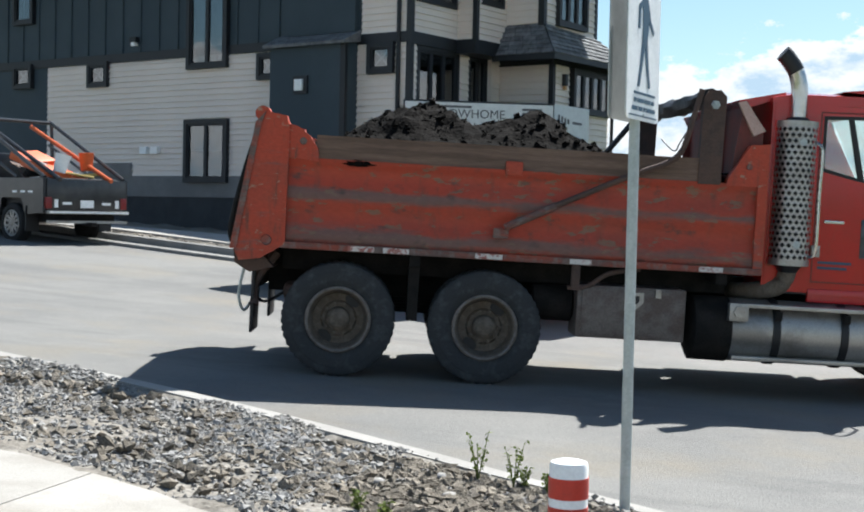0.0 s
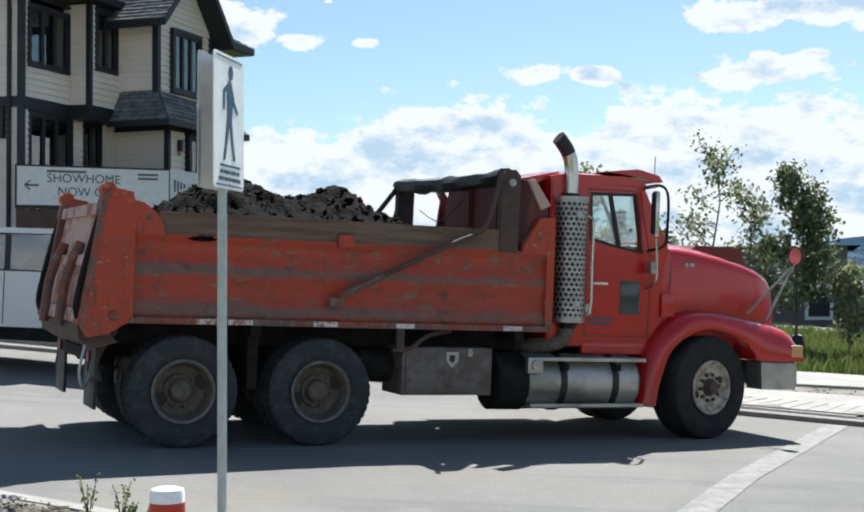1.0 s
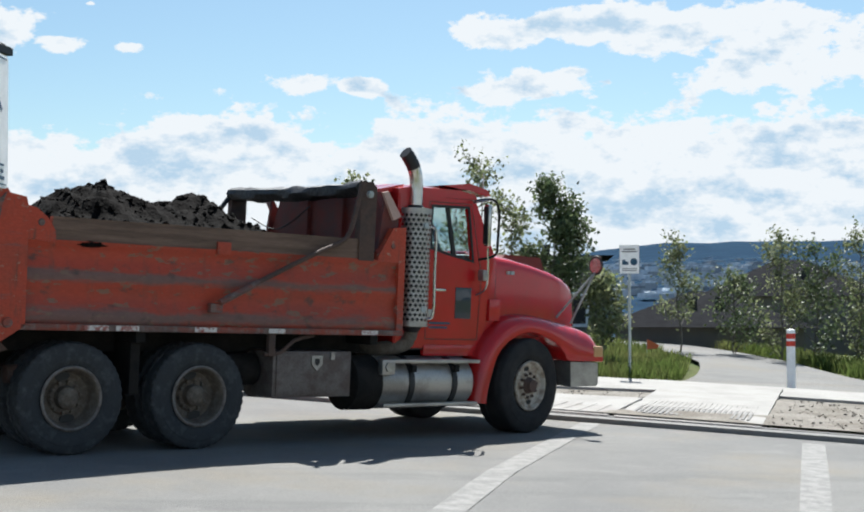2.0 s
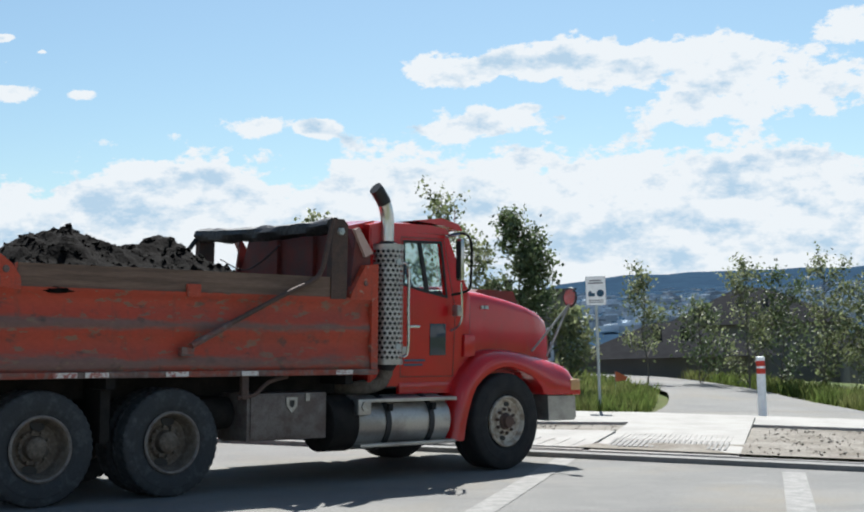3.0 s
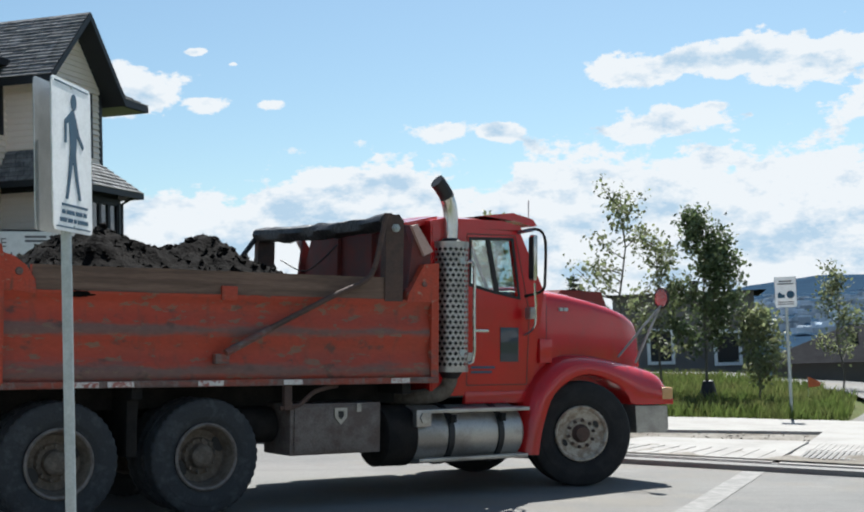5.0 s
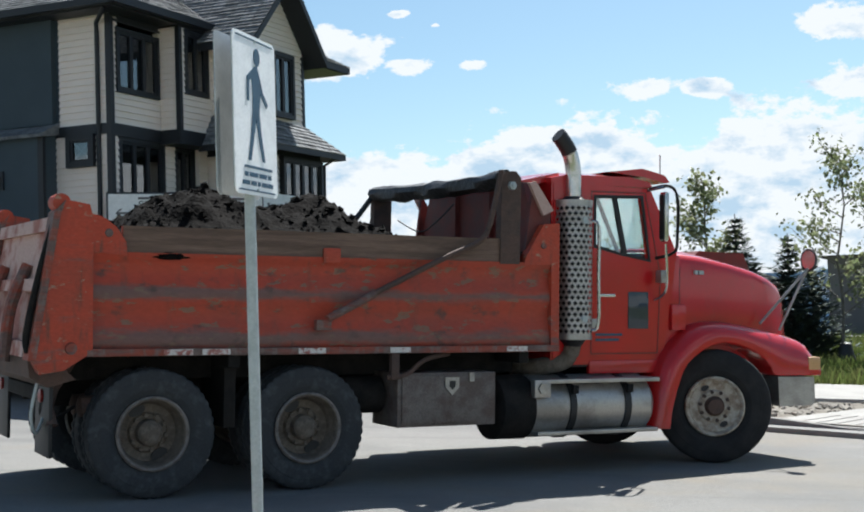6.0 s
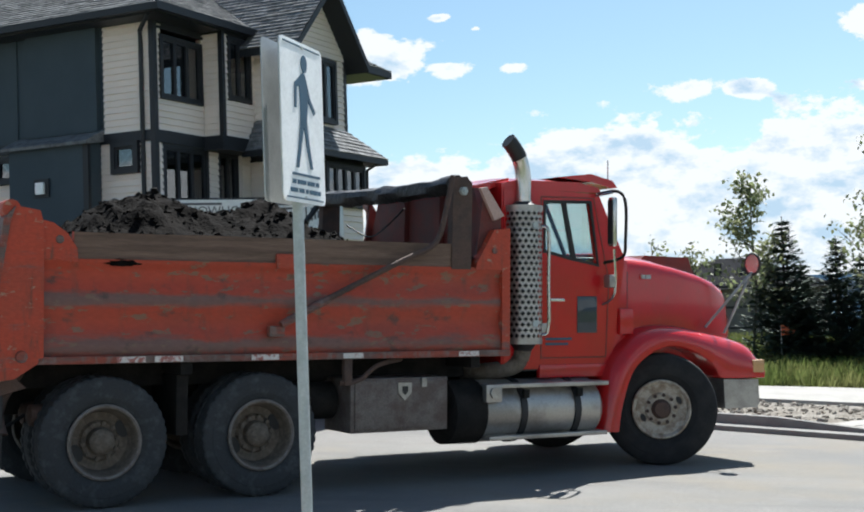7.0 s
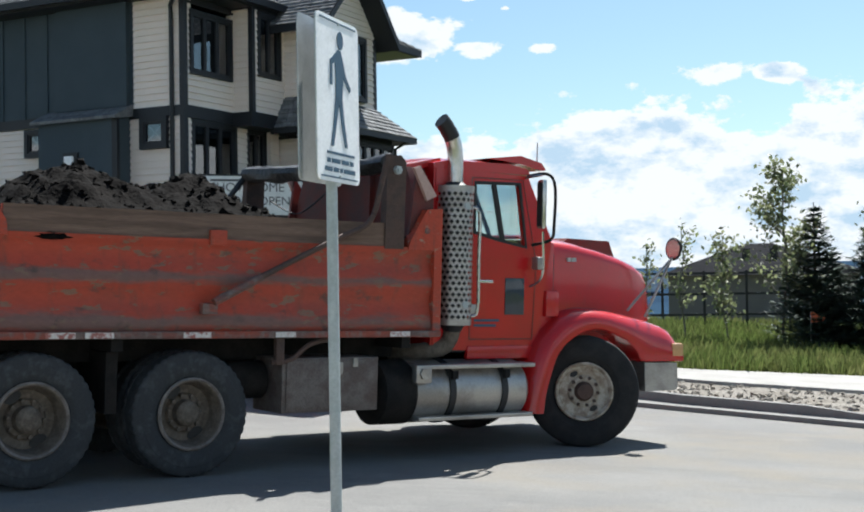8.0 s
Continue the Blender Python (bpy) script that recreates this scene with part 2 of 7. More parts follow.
M_CLOD = varied(material("dirt_clod", (0.203, 0.179, 0.146), 1.0, scale=9, fine=0.25, grain=0.8, spec=0.1), "island", 0.4)
M_RUBBLE = varied(material("pale_dirt_rubble", (0.27, 0.245, 0.21), 1.0, tint=(0.20, 0.18, 0.15), scale=7, fine=0.25, grain=0.8, spec=0.1), "island", 0.35)
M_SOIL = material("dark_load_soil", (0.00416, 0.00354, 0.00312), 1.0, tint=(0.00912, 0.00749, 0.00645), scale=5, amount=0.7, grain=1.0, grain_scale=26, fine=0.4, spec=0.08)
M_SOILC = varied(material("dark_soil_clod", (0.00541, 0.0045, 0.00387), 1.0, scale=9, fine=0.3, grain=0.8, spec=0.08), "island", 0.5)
M_GRASS = material("grass_ground", (0.0748, 0.102, 0.034), 1.0, tint=(0.102, 0.102, 0.0442), scale=0.8, amount=0.8, grain=0.6, grain_scale=30, fine=0.3, spec=0.1)
M_BLADE = lucent(varied(material("grass_blades", (0.109, 0.151, 0.0397), 0.8, tint=(0.18, 0.18, 0.0723), scale=0.7, amount=0.8, spec=0.2), "island", 0.45), 0.4)
M_BED = material("worn_red_box_paint", (0.43, 0.060, 0.028), 0.58, tint=(0.30, 0.062, 0.035), scale=2.2, amount=0.8, grain=0.15, grain_scale=40, fine=0.12, stretch_to=(0.7, 1, 1.4), low_high=(0.45, 0.68), spec=0.35)
streaked(M_BED, (0.11, 0.058, 0.04), 5.0, (3.2, 3.2, 0.5), (0.54, 0.70), 0.8)
streaked(M_BED, (0.33, 0.22, 0.15), 9.0, (0.8, 1, 1.6), (0.60, 0.64), 0.85)
streaked(M_BED, (0.12, 0.10, 0.09), 3.0, (0.5, 1, 2.2), (0.56, 0.68), 0.75)
M_SIDE = material("worn_red_side_paint", (0.41, 0.058, 0.028), 0.55, tint=(0.27, 0.062, 0.04), scale=1.3, amount=0.8, grain=0.12, grain_scale=30, fine=0.08, stretch_to=(0.6, 1, 1.2), low_high=(0.42, 0.66), spec=0.35)
streaked(M_SIDE, (0.12, 0.06, 0.042), 3.0, (2.6, 2.6, 0.35), (0.54, 0.72), 0.7)
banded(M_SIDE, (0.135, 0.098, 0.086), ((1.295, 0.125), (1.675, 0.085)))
streaked(M_SIDE, (0.20, 0.13, 0.085), 6.5, (0.8, 1, 2.0), (0.575, 0.61), 0.85)
streaked(M_SIDE, (0.075, 0.055, 0.046), 4.0, (0.9, 1, 1.5), (0.57, 0.67), 0.8)
M_BEDWORN = material("scraped_box_paint", (0.135, 0.088, 0.076), 0.7, tint=(0.32, 0.06, 0.032), scale=4.5, amount=0.75, grain=0.2, grain_scale=40, fine=0.18, stretch_to=(0.35, 1, 2.2), low_high=(0.44, 0.6), spec=0.3)
streaked(M_BEDWORN, (0.19, 0.155, 0.135), 8.0, (2.0, 2.0, 0.8), (0.5, 0.62), 0.7)
M_GATE = material("dusty_gate_lit_lip_paint", (0.50, 0.34, 0.29), 0.75, tint=(0.30, 0.10, 0.07), scale=2.6, amount=0.9, fine=0.15, low_high=(0.5, 0.6), spec=0.3)
M_PLANK = material("weathered_plank", (0.20, 0.132, 0.098), 0.85, tint=(0.11, 0.074, 0.056), scale=5, amount=0.8, grain=0.4, grain_scale=40, fine=0.2, stretch_to=(0.25, 1, 3), spec=0.2)
M_RED = material("cab_red_paint", (0.50, 0.013, 0.015), 0.24, tint=(0.40, 0.018, 0.017), scale=2.5, amount=0.6, fine=0.05, coat=0.55, spec=0.3)
streaked(M_RED, (0.24, 0.05, 0.04), 6.0, (1.5, 1.5, 0.6), (0.58, 0.8), 0.5)
M_REDD = material("box_inner_red", (0.15, 0.02, 0.013), 0.6, tint=(0.08, 0.03, 0.025), scale=4, amount=0.7)
M_BROWN = material("rusty_brown_steel", (0.10, 0.062, 0.048), 0.75, tint=(0.06, 0.045, 0.04), scale=6, amount=0.7, grain=0.2, fine=0.15, spec=0.3)
M_CHASSIS = material("grimy_chassis", (0.011, 0.0105, 0.010), 0.85, tint=(0.028, 0.024, 0.021), scale=5, amount=0.6, fine=0.2, spec=0.2)
M_RUBBER = material("dusty_tyre_rubber", (0.032, 0.035, 0.038), 0.75, tint=(0.105, 0.112, 0.115), scale=11, amount=0.5, grain=0.1, grain_scale=90, fine=0.15, spec=0.35, low_high=(0.5, 0.74))
M_RUBBERF = material("dark_tyre_rubber", (0.016, 0.016, 0.017), 0.8, tint=(0.035, 0.034, 0.032), scale=5, amount=0.5, fine=0.1, spec=0.3)
M_RIM = material("rusty_rim_paint", (0.105, 0.085, 0.066), 0.7, tint=(0.18, 0.15, 0.12), scale=14, amount=0.7, grain=0.2, fine=0.2, spec=0.3)
M_RIMR = material("scuffed_rim_edge", (0.20, 0.175, 0.155), 0.65, tint=(0.11, 0.09, 0.075), scale=12, amount=0.9, fine=0.15)
M_RIML = material("pale_wheel_paint", (0.47, 0.42, 0.345), 0.5, tint=(0.20, 0.135, 0.085), scale=12, amount=0.8, fine=0.12)
M_ALU = material("dull_aluminium", (0.42, 0.40, 0.37), 0.42, 0.75, tint=(0.22, 0.205, 0.19), scale=3, amount=0.8, fine=0.1)
M_STEEL = material("galvanised_post", (0.46, 0.50, 0.49), 0.6, 0.3, tint=(0.34, 0.38, 0.37), scale=8, amount=0.6, fine=0.08)
M_CHROME = plain("chrome", (0.58, 0.56, 0.53), 0.24, 1.0)
M_SHIELD = material("perforated_shield_metal", (0.46, 0.44, 0.41), 0.4, 0.7, tint=(0.28, 0.25, 0.22), scale=5, amount=0.6, fine=0.1)
M_BOX = material("tool_box_steel", (0.11, 0.082, 0.07), 0.6, 0.3, tint=(0.2, 0.18, 0.165), scale=6, amount=0.6, fine=0.2)
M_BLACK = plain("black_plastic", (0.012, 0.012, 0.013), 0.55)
M_TARP = material("black_tarp", (0.012, 0.012, 0.013), 0.5, tint=(0.03, 0.03, 0.032), scale=8, grain=0.8, grain_scale=20)
M_GLASS = glass("cab_glass", (0.88, 0.95, 0.94), 0.02, 0.86)
M_PANE = glass("house_glass", (0.42, 0.47, 0.5), 0.02, 0.82)
M_WHITE = plain("white_reflective", (0.92, 0.93, 0.92), 0.4)
M_REDTAPE = plain("red_reflective", (0.52, 0.028, 0.012), 0.4)
M_SIGNBACK = material("sign_back_aluminium", (0.46, 0.48, 0.48), 0.5, 0.2, scale=4, fine=0.05)
M_INK = plain("sign_ink", (0.016, 0.07, 0.125), 0.5)
M_DARKGLASS = plain("dark_tinted_glass", (0.045, 0.055, 0.065), 0.08)
M_TAPE = material("scuffed_tape", (0.62, 0.58, 0.54), 0.5, tint=(0.3, 0.06, 0.04), scale=16, amount=0.9, low_high=(0.5, 0.58))
M_GREYINK = plain("grey_ink", (0.1, 0.1, 0.105), 0.6)
M_SIDING = material("beige_vinyl_siding", (0.79, 0.705, 0.63), 0.65, tint=(0.73, 0.65, 0.58), scale=0.8, amount=0.7, fine=0.04, spec=0.3)
M_DARKB = material("dark_slate_board", (0.0408, 0.06, 0.0744), 0.7, tint=(0.0516, 0.072, 0.0864), scale=1.0, amount=0.7, fine=0.06, spec=0.3)
M_TRIM = plain("black_trim", (0.010, 0.012, 0.016), 0.55)
M_FOUND = material("parged_foundation", (0.21, 0.205, 0.2), 0.9, tint=(0.15, 0.15, 0.148), scale=1.2, amount=0.7, fine=0.1, spec=0.2)
M_FABRIC = material("black_foundation_wrap", (0.055, 0.058, 0.062), 0.85, scale=2, fine=0.15, spec=0.2)
M_SHINGLE = varied(material("asphalt_shingle", (0.203, 0.208, 0.211), 0.95, tint=(0.0861, 0.0891, 0.0932), scale=6, amount=0.7, grain=0.5, fine=0.25, spec=0.15), "island", 0.25)
M_BANNER = plain("white_banner", (0.72, 0.73, 0.72), 0.6)
M_CURTAIN = material("paper_blind", (0.62, 0.63, 0.62), 0.8, scale=3)
M_CARW = material("white_car_paint", (0.66, 0.68, 0.70), 0.25, tint=(0.58, 0.6, 0.62), scale=1, coat=0.6, fine=0.02)
M_CARD = material("black_pickup_paint", (0.014, 0.014, 0.016), 0.35, tint=(0.05, 0.048, 0.045), scale=3, amount=0.5, coat=0.3)
M_ORANGE = plain("orange_plastic", (0.60, 0.12, 0.03), 0.5)
M_YELLOW = plain("yellow_rope", (0.6, 0.45, 0.15), 0.7)
M_LENS = plain("amber_lens", (0.58, 0.33, 0.14), 0.25)
M_TAIL = plain("red_lens", (0.2, 0.012, 0.012), 0.3)
M_BARK = material("young_bark", (0.13, 0.12, 0.10), 0.9, tint=(0.07, 0.06, 0.05), scale=12, grain=0.4)
M_LEAF = lucent(varied(material("aspen_leaf", (0.155, 0.186, 0.0875), 0.55, tint=(0.237, 0.247, 0.134), scale=2, amount=0.8, spec=0.35), "island", 0.5), 0.4)
M_LEAFD = lucent(varied(material("dark_leaf", (0.0875, 0.123, 0.0567), 0.55, tint=(0.134, 0.165, 0.0773), scale=2, amount=0.8, spec=0.35), "island", 0.5), 0.35)
M_NEEDLE = lucent(varied(material("spruce_needles", (0.0517, 0.0805, 0.0633), 0.75, tint=(0.0862, 0.121, 0.0805), scale=3, amount=0.7, spec=0.25), "island", 0.5), 0.15)
M_WALLG = material("grey_house_wall", (0.17, 0.16, 0.155), 0.8, tint=(0.14, 0.13, 0.125), scale=1, fine=0.05)
M_ROOFG = material("far_roof_shingle", (0.0255, 0.0261, 0.0281), 1.0, tint=(0.0179, 0.0179, 0.0197), scale=3, amount=0.7, fine=0.2, spec=0.0)
# the blue haze of distance is mixed into the hill colour
M_HILL = material("hazy_wooded_hill", (0.0286, 0.0546, 0.0884), 1.0, tint=(0.0208, 0.039, 0.0679), scale=0.02, amount=0.9, grain_scale=0.2, fine=0.15, spec=0.0)
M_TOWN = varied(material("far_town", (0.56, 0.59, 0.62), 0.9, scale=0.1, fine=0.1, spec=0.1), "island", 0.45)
M_FENCE = plain("black_fence_metal", (0.012, 0.012, 0.013), 0.5)


# ---- mesh helpers ----
def part(name, bm, mat, parent=None, label="", smooth=False):
    me = bpy.data.meshes.new(name)
    bmesh.ops.recalc_face_normals(bm, faces=bm.faces)
    bm.to_mesh(me)
    bm.free()
    me.materials.append(mat)
    for p in me.polygons:
        p.use_smooth = True
    me.set_sharp_from_angle(angle=radians(38 if smooth else 32))
    ob = new(name, me)
    if parent:
        ob.parent = parent
    return tagged(ob, label)


def thing(name, m, label, category, group="", kind=""):
    e = new(name)
    e.matrix_basis = m
    return tagged(e, label, category, group, kind)


def box(bm, x0, x1, y0, y1, z0, z1, m=None, bevel=0.0):
    v = [bm.verts.new(p) for p in ((x0, y0, z0), (x1, y0, z0), (x1, y1, z0), (x0, y1, z0), (x0, y0, z1), (x1, y0, z1), (x1, y1, z1), (x0, y1, z1))]
    fs = [bm.faces.new([v[i] for i in f]) for f in ((3, 2, 1, 0), (4, 5, 6, 7), (0, 1, 5, 4), (1, 2, 6, 5), (2, 3, 7, 6), (3, 0, 4, 7))]
    if m:
        bmesh.ops.transform(bm, matrix=m, verts=v)
    if bevel:
        es = list({e for f in fs for e in f.edges})
        bmesh.ops.bevel(bm, geom=es, offset=bevel, segments=2, affect="EDGES", profile=0.6)
    return v


def prism(bm, outline, lo, hi, axis="y"):
    """An outline drawn in x, z (axis y), in y, z (axis x) or in x, y (axis z), pulled from lo to hi."""
    def at(p, q):
        return {"y": (p[0], q, p[1]), "x": (q, p[0], p[1]), "z": (p[0], p[1], q)}[axis]
    a, b = [bm.verts.new(at(p, lo)) for p in outline], [bm.verts.new(at(p, hi)) for p in outline]
    n = len(outline)
    bm.faces.new(a)
    bm.faces.new(list(reversed(b)))
    for i in range(n):
        bm.faces.new((a[i], b[i], b[(i + 1) % n], a[(i + 1) % n]))


def holed(bm, outer, inner, lo, hi, axis="y"):
    """A panel with an opening; outer and inner outlines have as many corners as each other."""
    def at(p, q):
        return {"y": (p[0], q, p[1]), "x": (q, p[0], p[1]), "z": (p[0], p[1], q)}[axis]
    o0, o1 = [bm.verts.new(at(p, lo)) for p in outer], [bm.verts.new(at(p, hi)) for p in outer]
    i0, i1 = [bm.verts.new(at(p, lo)) for p in inner], [bm.verts.new(at(p, hi)) for p in inner]
    n = len(outer)
    for i in range(n):
        j = (i + 1) % n
        for q in ((o0[i], o0[j], i0[j], i0[i]), (o1[i], i1[i], i1[j], o1[j]), (o0[i], o1[i], o1[j], o0[j]), (i0[i], i0[j], i1[j], i1[i])):
            bm.faces.new(q)


def lathe(bm, profile, seg=32, m=None, axis="y", caps=True):
    """Turns a profile of (along, radius) round an axis."""
    rings = []
    for a, r in profile:
        ring = []
        for k in range(seg):
            t = 2 * math.pi * k / seg
            c, s = r * math.cos(t), r * math.sin(t)
            p = {"y": (c, a, s), "x": (a, c, s), "z": (c, s, a)}[axis]
            ring.append(bm.verts.new(m @ Vector(p) if m else p))
        rings.append(ring)
    for a, b in zip(rings, rings[1:]):
        for k in range(seg):
            bm.faces.new((a[k], a[(k + 1) % seg], b[(k + 1) % seg], b[k]))
    if caps:
        bm.faces.new(rings[0])
        bm.faces.new(rings[-1])


def tube(bm, pts, r, seg=10, r_end=None):
    pts = [Vector(p) for p in pts]
    rings = []
    for i, p in enumerate(pts):
        d = (pts[min(i + 1, len(pts) - 1)] - pts[max(i - 1, 0)]).normalized()
        side = d.cross(Vector((0, 0, 1)) if abs(d.z) < 0.9 else Vector((0, 1, 0))).normalized()
        up = side.cross(d)
        rr = r if r_end is None else r + (r_end - r) * i / (len(pts) - 1)
        rings.append([bm.verts.new(p + rr * (math.cos(2 * math.pi * k / seg) * side + math.sin(2 * math.pi * k / seg) * up)) for k in range(seg)])
    for a, b in zip(rings, rings[1:]):
        for k in range(seg):
            bm.faces.new((a[k], a[(k + 1) % seg], b[(k + 1) % seg], b[k]))
    bm.faces.new(rings[0])
    bm.faces.new(rings[-1])


def curve(pts, n=6):
    """Smooth points through the given ones."""
    pts = [Vector(p) for p in pts]
    out = []
    for i in range(len(pts) - 1):
        p0, p1, p2, p3 = pts[max(i - 1, 0)], pts[i], pts[i + 1], pts[min(i + 2, len(pts) - 1)]
        for k in range(n):
            t = k / n
            out.append(0.5 * (2 * p1 + (p2 - p0) * t + (2 * p0 - 5 * p1 + 4 * p2 - p3) * t * t + (3 * p1 - p0 - 3 * p2 + p3) * t ** 3))
    return out + [pts[-1]]


def simple(name, mat, fn, parent=None, label="", smooth=False):
    bm = bmesh.new()
    fn(bm)
    return part(name, bm, mat, parent, label, smooth)


def boxed(name, mat, dims, parent=None, label="", bevel=0.0, m=None):
    bm = bmesh.new()
    box(bm, *dims, m=m, bevel=bevel)
    return part(name, bm, mat, parent, label)


def pebbles(name, mat, spots, sizes, rng, label, category, flat=0.6):
    """Many small stones in one mesh."""
    base = [(0, 0, 1), (1, 0, 0), (0, 1, 0), (-1, 0, 0), (0, -1, 0), (0, 0, -1)]
    tri = [(0, 1, 2), (0, 2, 3), (0, 3, 4), (0, 4, 1), (5, 2, 1), (5, 3, 2), (5, 4, 3), (5, 1, 4)]
    vs, fs = [], []
    for (x, y, z), s in zip(spots, sizes):
        q = Euler((rng.uniform(-0.5, 0.5), rng.uniform(-0.5, 0.5), rng.uniform(0, 6.3))).to_matrix()
        k = len(vs)
        for p in base:
            v = Vector((p[0] * rng.uniform(0.7, 1.3), p[1] * rng.uniform(0.5, 1.0), p[2] * flat * rng.uniform(0.7, 1.2)))
            v = q @ v * s
            vs.append((x + v.x, y + v.y, z + v.z))
        fs += [(a + k, b + k, c + k) for a, b, c in tri]
    me = bpy.data.meshes.new(name)
    me.from_pydata(vs, [], fs)
    me.materials.append(mat)
    return tagged(new(name, me), label, category, kind="stuff")


# ---- ground ----
TILT = math.tan(radians(SLOPE))


def height(x, y):
    """The road falls to the right and climbs towards the back left."""
    far = math.hypot(x, y)
    z = -TILT * max(-60, min(60, x)) + 0.035 * max(0, min(-0.55 * x + 0.83 * y - 15.5, 14))
    z -= 0.12 * max(0.0, min(1.0, (10.8 - y) / 2.4))
    if far > 48 and y > 0:
        z -= min(18, 0.16 * (far - 48))
    return z


def kerb_y(x):
    """The far kerb's line."""
    if x < 1:
        return 19.85 - 0.30 * (x - 1)
    return 19.85 - 0.66 * (x - 1) - 0.006 * (x - 1) ** 2


def verge_y(x):
    """The near edge of the roadway."""
    if x > 0:
        return 7.42 - 0.42 * x
    x = max(x, -13)
    return 7.42 - 0.60 * x - 0.02 * x * x


def sheet(name, mat, f_lo, f_hi, x0, x1, nx, ny, lift, label, category, thick=0.0, rough_z=0.0):
    """A strip of ground between two lines that follows the slope."""
    bm = bmesh.new()
    grid = []
    for i in range(nx + 1):
        x = x0 + (x1 - x0) * i / nx
        a, b = f_lo(x), f_hi(x)
        row = []
        for j in range(ny + 1):
            y = a + (b - a) * j / ny
            bumpz = rough_z * (noise.noise((x * 1.3, y * 1.3, 1.0)) + 0.5 * noise.noise((x * 4, y * 4, 2.0))) if 0 < j < ny else 0
            row.append(bm.verts.new((x, y, height(x, y) + (lift(x) if callable(lift) else lift) + bumpz)))
        grid.append(row)
    for i in range(nx):
        for j in range(ny):
            bm.faces.new((grid[i][j], grid[i + 1][j], grid[i + 1][j + 1], grid[i][j + 1]))
    if thick:
        low = [[bm.verts.new((r[k].co.x, r[k].co.y, r[k].co.z - thick)) for r in grid] for k in (0, -1)]
        for k, e in ((0, 0), (1, -1)):
            for i in range(nx):
                bm.faces.new((grid[i][e], low[k][i], low[k][i + 1], grid[i + 1][e]))
    return tagged(part(name, bm, mat), label, category, kind="structure")


def big_ground():
    bm = bmesh.new()
    rr = [0, 3, 6, 9, 12, 15, 18, 21, 24, 28, 32, 36, 40, 44, 48, 56, 70, 100, 160, 300, 600, 1200, 2400]
    n = 72
    rows = [[bm.verts.new((r * math.cos(2 * math.pi * k / n), r * math.sin(2 * math.pi * k / n), height(r * math.cos(2 * math.pi * k / n), r * math.sin(2 * math.pi * k / n)) - 0.03)) for k in range(n)] for r in rr[1:]]
    c = bm.verts.new((0, 0, -0.03))
    for k in range(n):
        bm.faces.new((c, rows[0][k], rows[0][(k + 1) % n]))
    for a, b in zip(rows, rows[1:]):
        for k in range(n):
            bm.faces.new((a[k], b[k], b[(k + 1) % n], a[(k + 1) % n]))
    return tagged(part("ground", bm, M_GRASS), "grassy ground that runs out to the horizon", "ground", kind="structure")


big_ground()
sheet("road", M_ROAD, lambda x: verge_y(x), lambda x: kerb_y(x), -40, 14, 108, 24, 0.0, "pale dusty asphalt road with faint tyre marks", "road")

# far side: kerb, dirt boulevard, pavement; near side: dirt verge, pavement
sheet("gutter", M_KERB, lambda x: kerb_y(x) - 0.42, lambda x: kerb_y(x), -40, 14, 108, 1, 0.065, "concrete gutter with a raised lip above the asphalt", "kerb", thick=0.2)
sheet("kerb", M_KERB, lambda x: kerb_y(x), lambda x: kerb_y(x) + 0.2, -40, 14, 108, 1, lambda x: 0.19 - 0.115 * max(0, min(1, (x - 3.0) / 1.5)), "grey concrete kerb along the far side of the road", "kerb", thick=0.25)
def walk_off(x):
    """How far behind the kerb the pavement begins."""
    return 2.8 + max(0, min(4.4, 0.55 * (x - 1.7))) - 1.4 * max(0, min(1, (-6 - x) / 4))


sheet("boulevard", M_DIRT, lambda x: kerb_y(x) + 0.2, lambda x: kerb_y(x) + walk_off(x), -40, 14, 216, 14, 0.11, "strip of bare dirt and gravel behind the kerb", "ground", rough_z=0.05)
sheet("pavement_far", M_CONC, lambda x: kerb_y(x) + walk_off(x), lambda x: kerb_y(x) + walk_off(x) + 1.9 + max(0, min(1.6, 0.25 * (x - 1.7))), -40, 20, 120, 2, 0.16, "new pale concrete pavement", "pavement", thick=0.2)
sheet("house_yard", M_DIRT, lambda x: kerb_y(x) + walk_off(x) + 1.9, lambda x: kerb_y(x) + walk_off(x) + 9, -40, -7, 80, 14, 0.0, "bare dirt between the pavement and the show home", "ground", rough_z=0.08)
sheet("near_kerb", M_CONC, lambda x: verge_y(x) - 0.16, lambda x: verge_y(x), -14, 8, 60, 1, 0.06, "low concrete edge half buried in dirt", "kerb", thick=0.2)
sheet("near_verge", M_DIRT, lambda x: verge_y(x) - 2.6, lambda x: verge_y(x) - 0.16, -14, 8, 160, 22, 0.05, "verge of dry dirt and stones beside the road", "ground", rough_z=0.07)
bed_near = sheet("pavement_near", M_DIRT, lambda x: verge_y(x) - 6.7, lambda x: verge_y(x) - 2.45, -14, 8, 66, 2, 0.03, "pale concrete pavement of jointed slabs", "pavement")


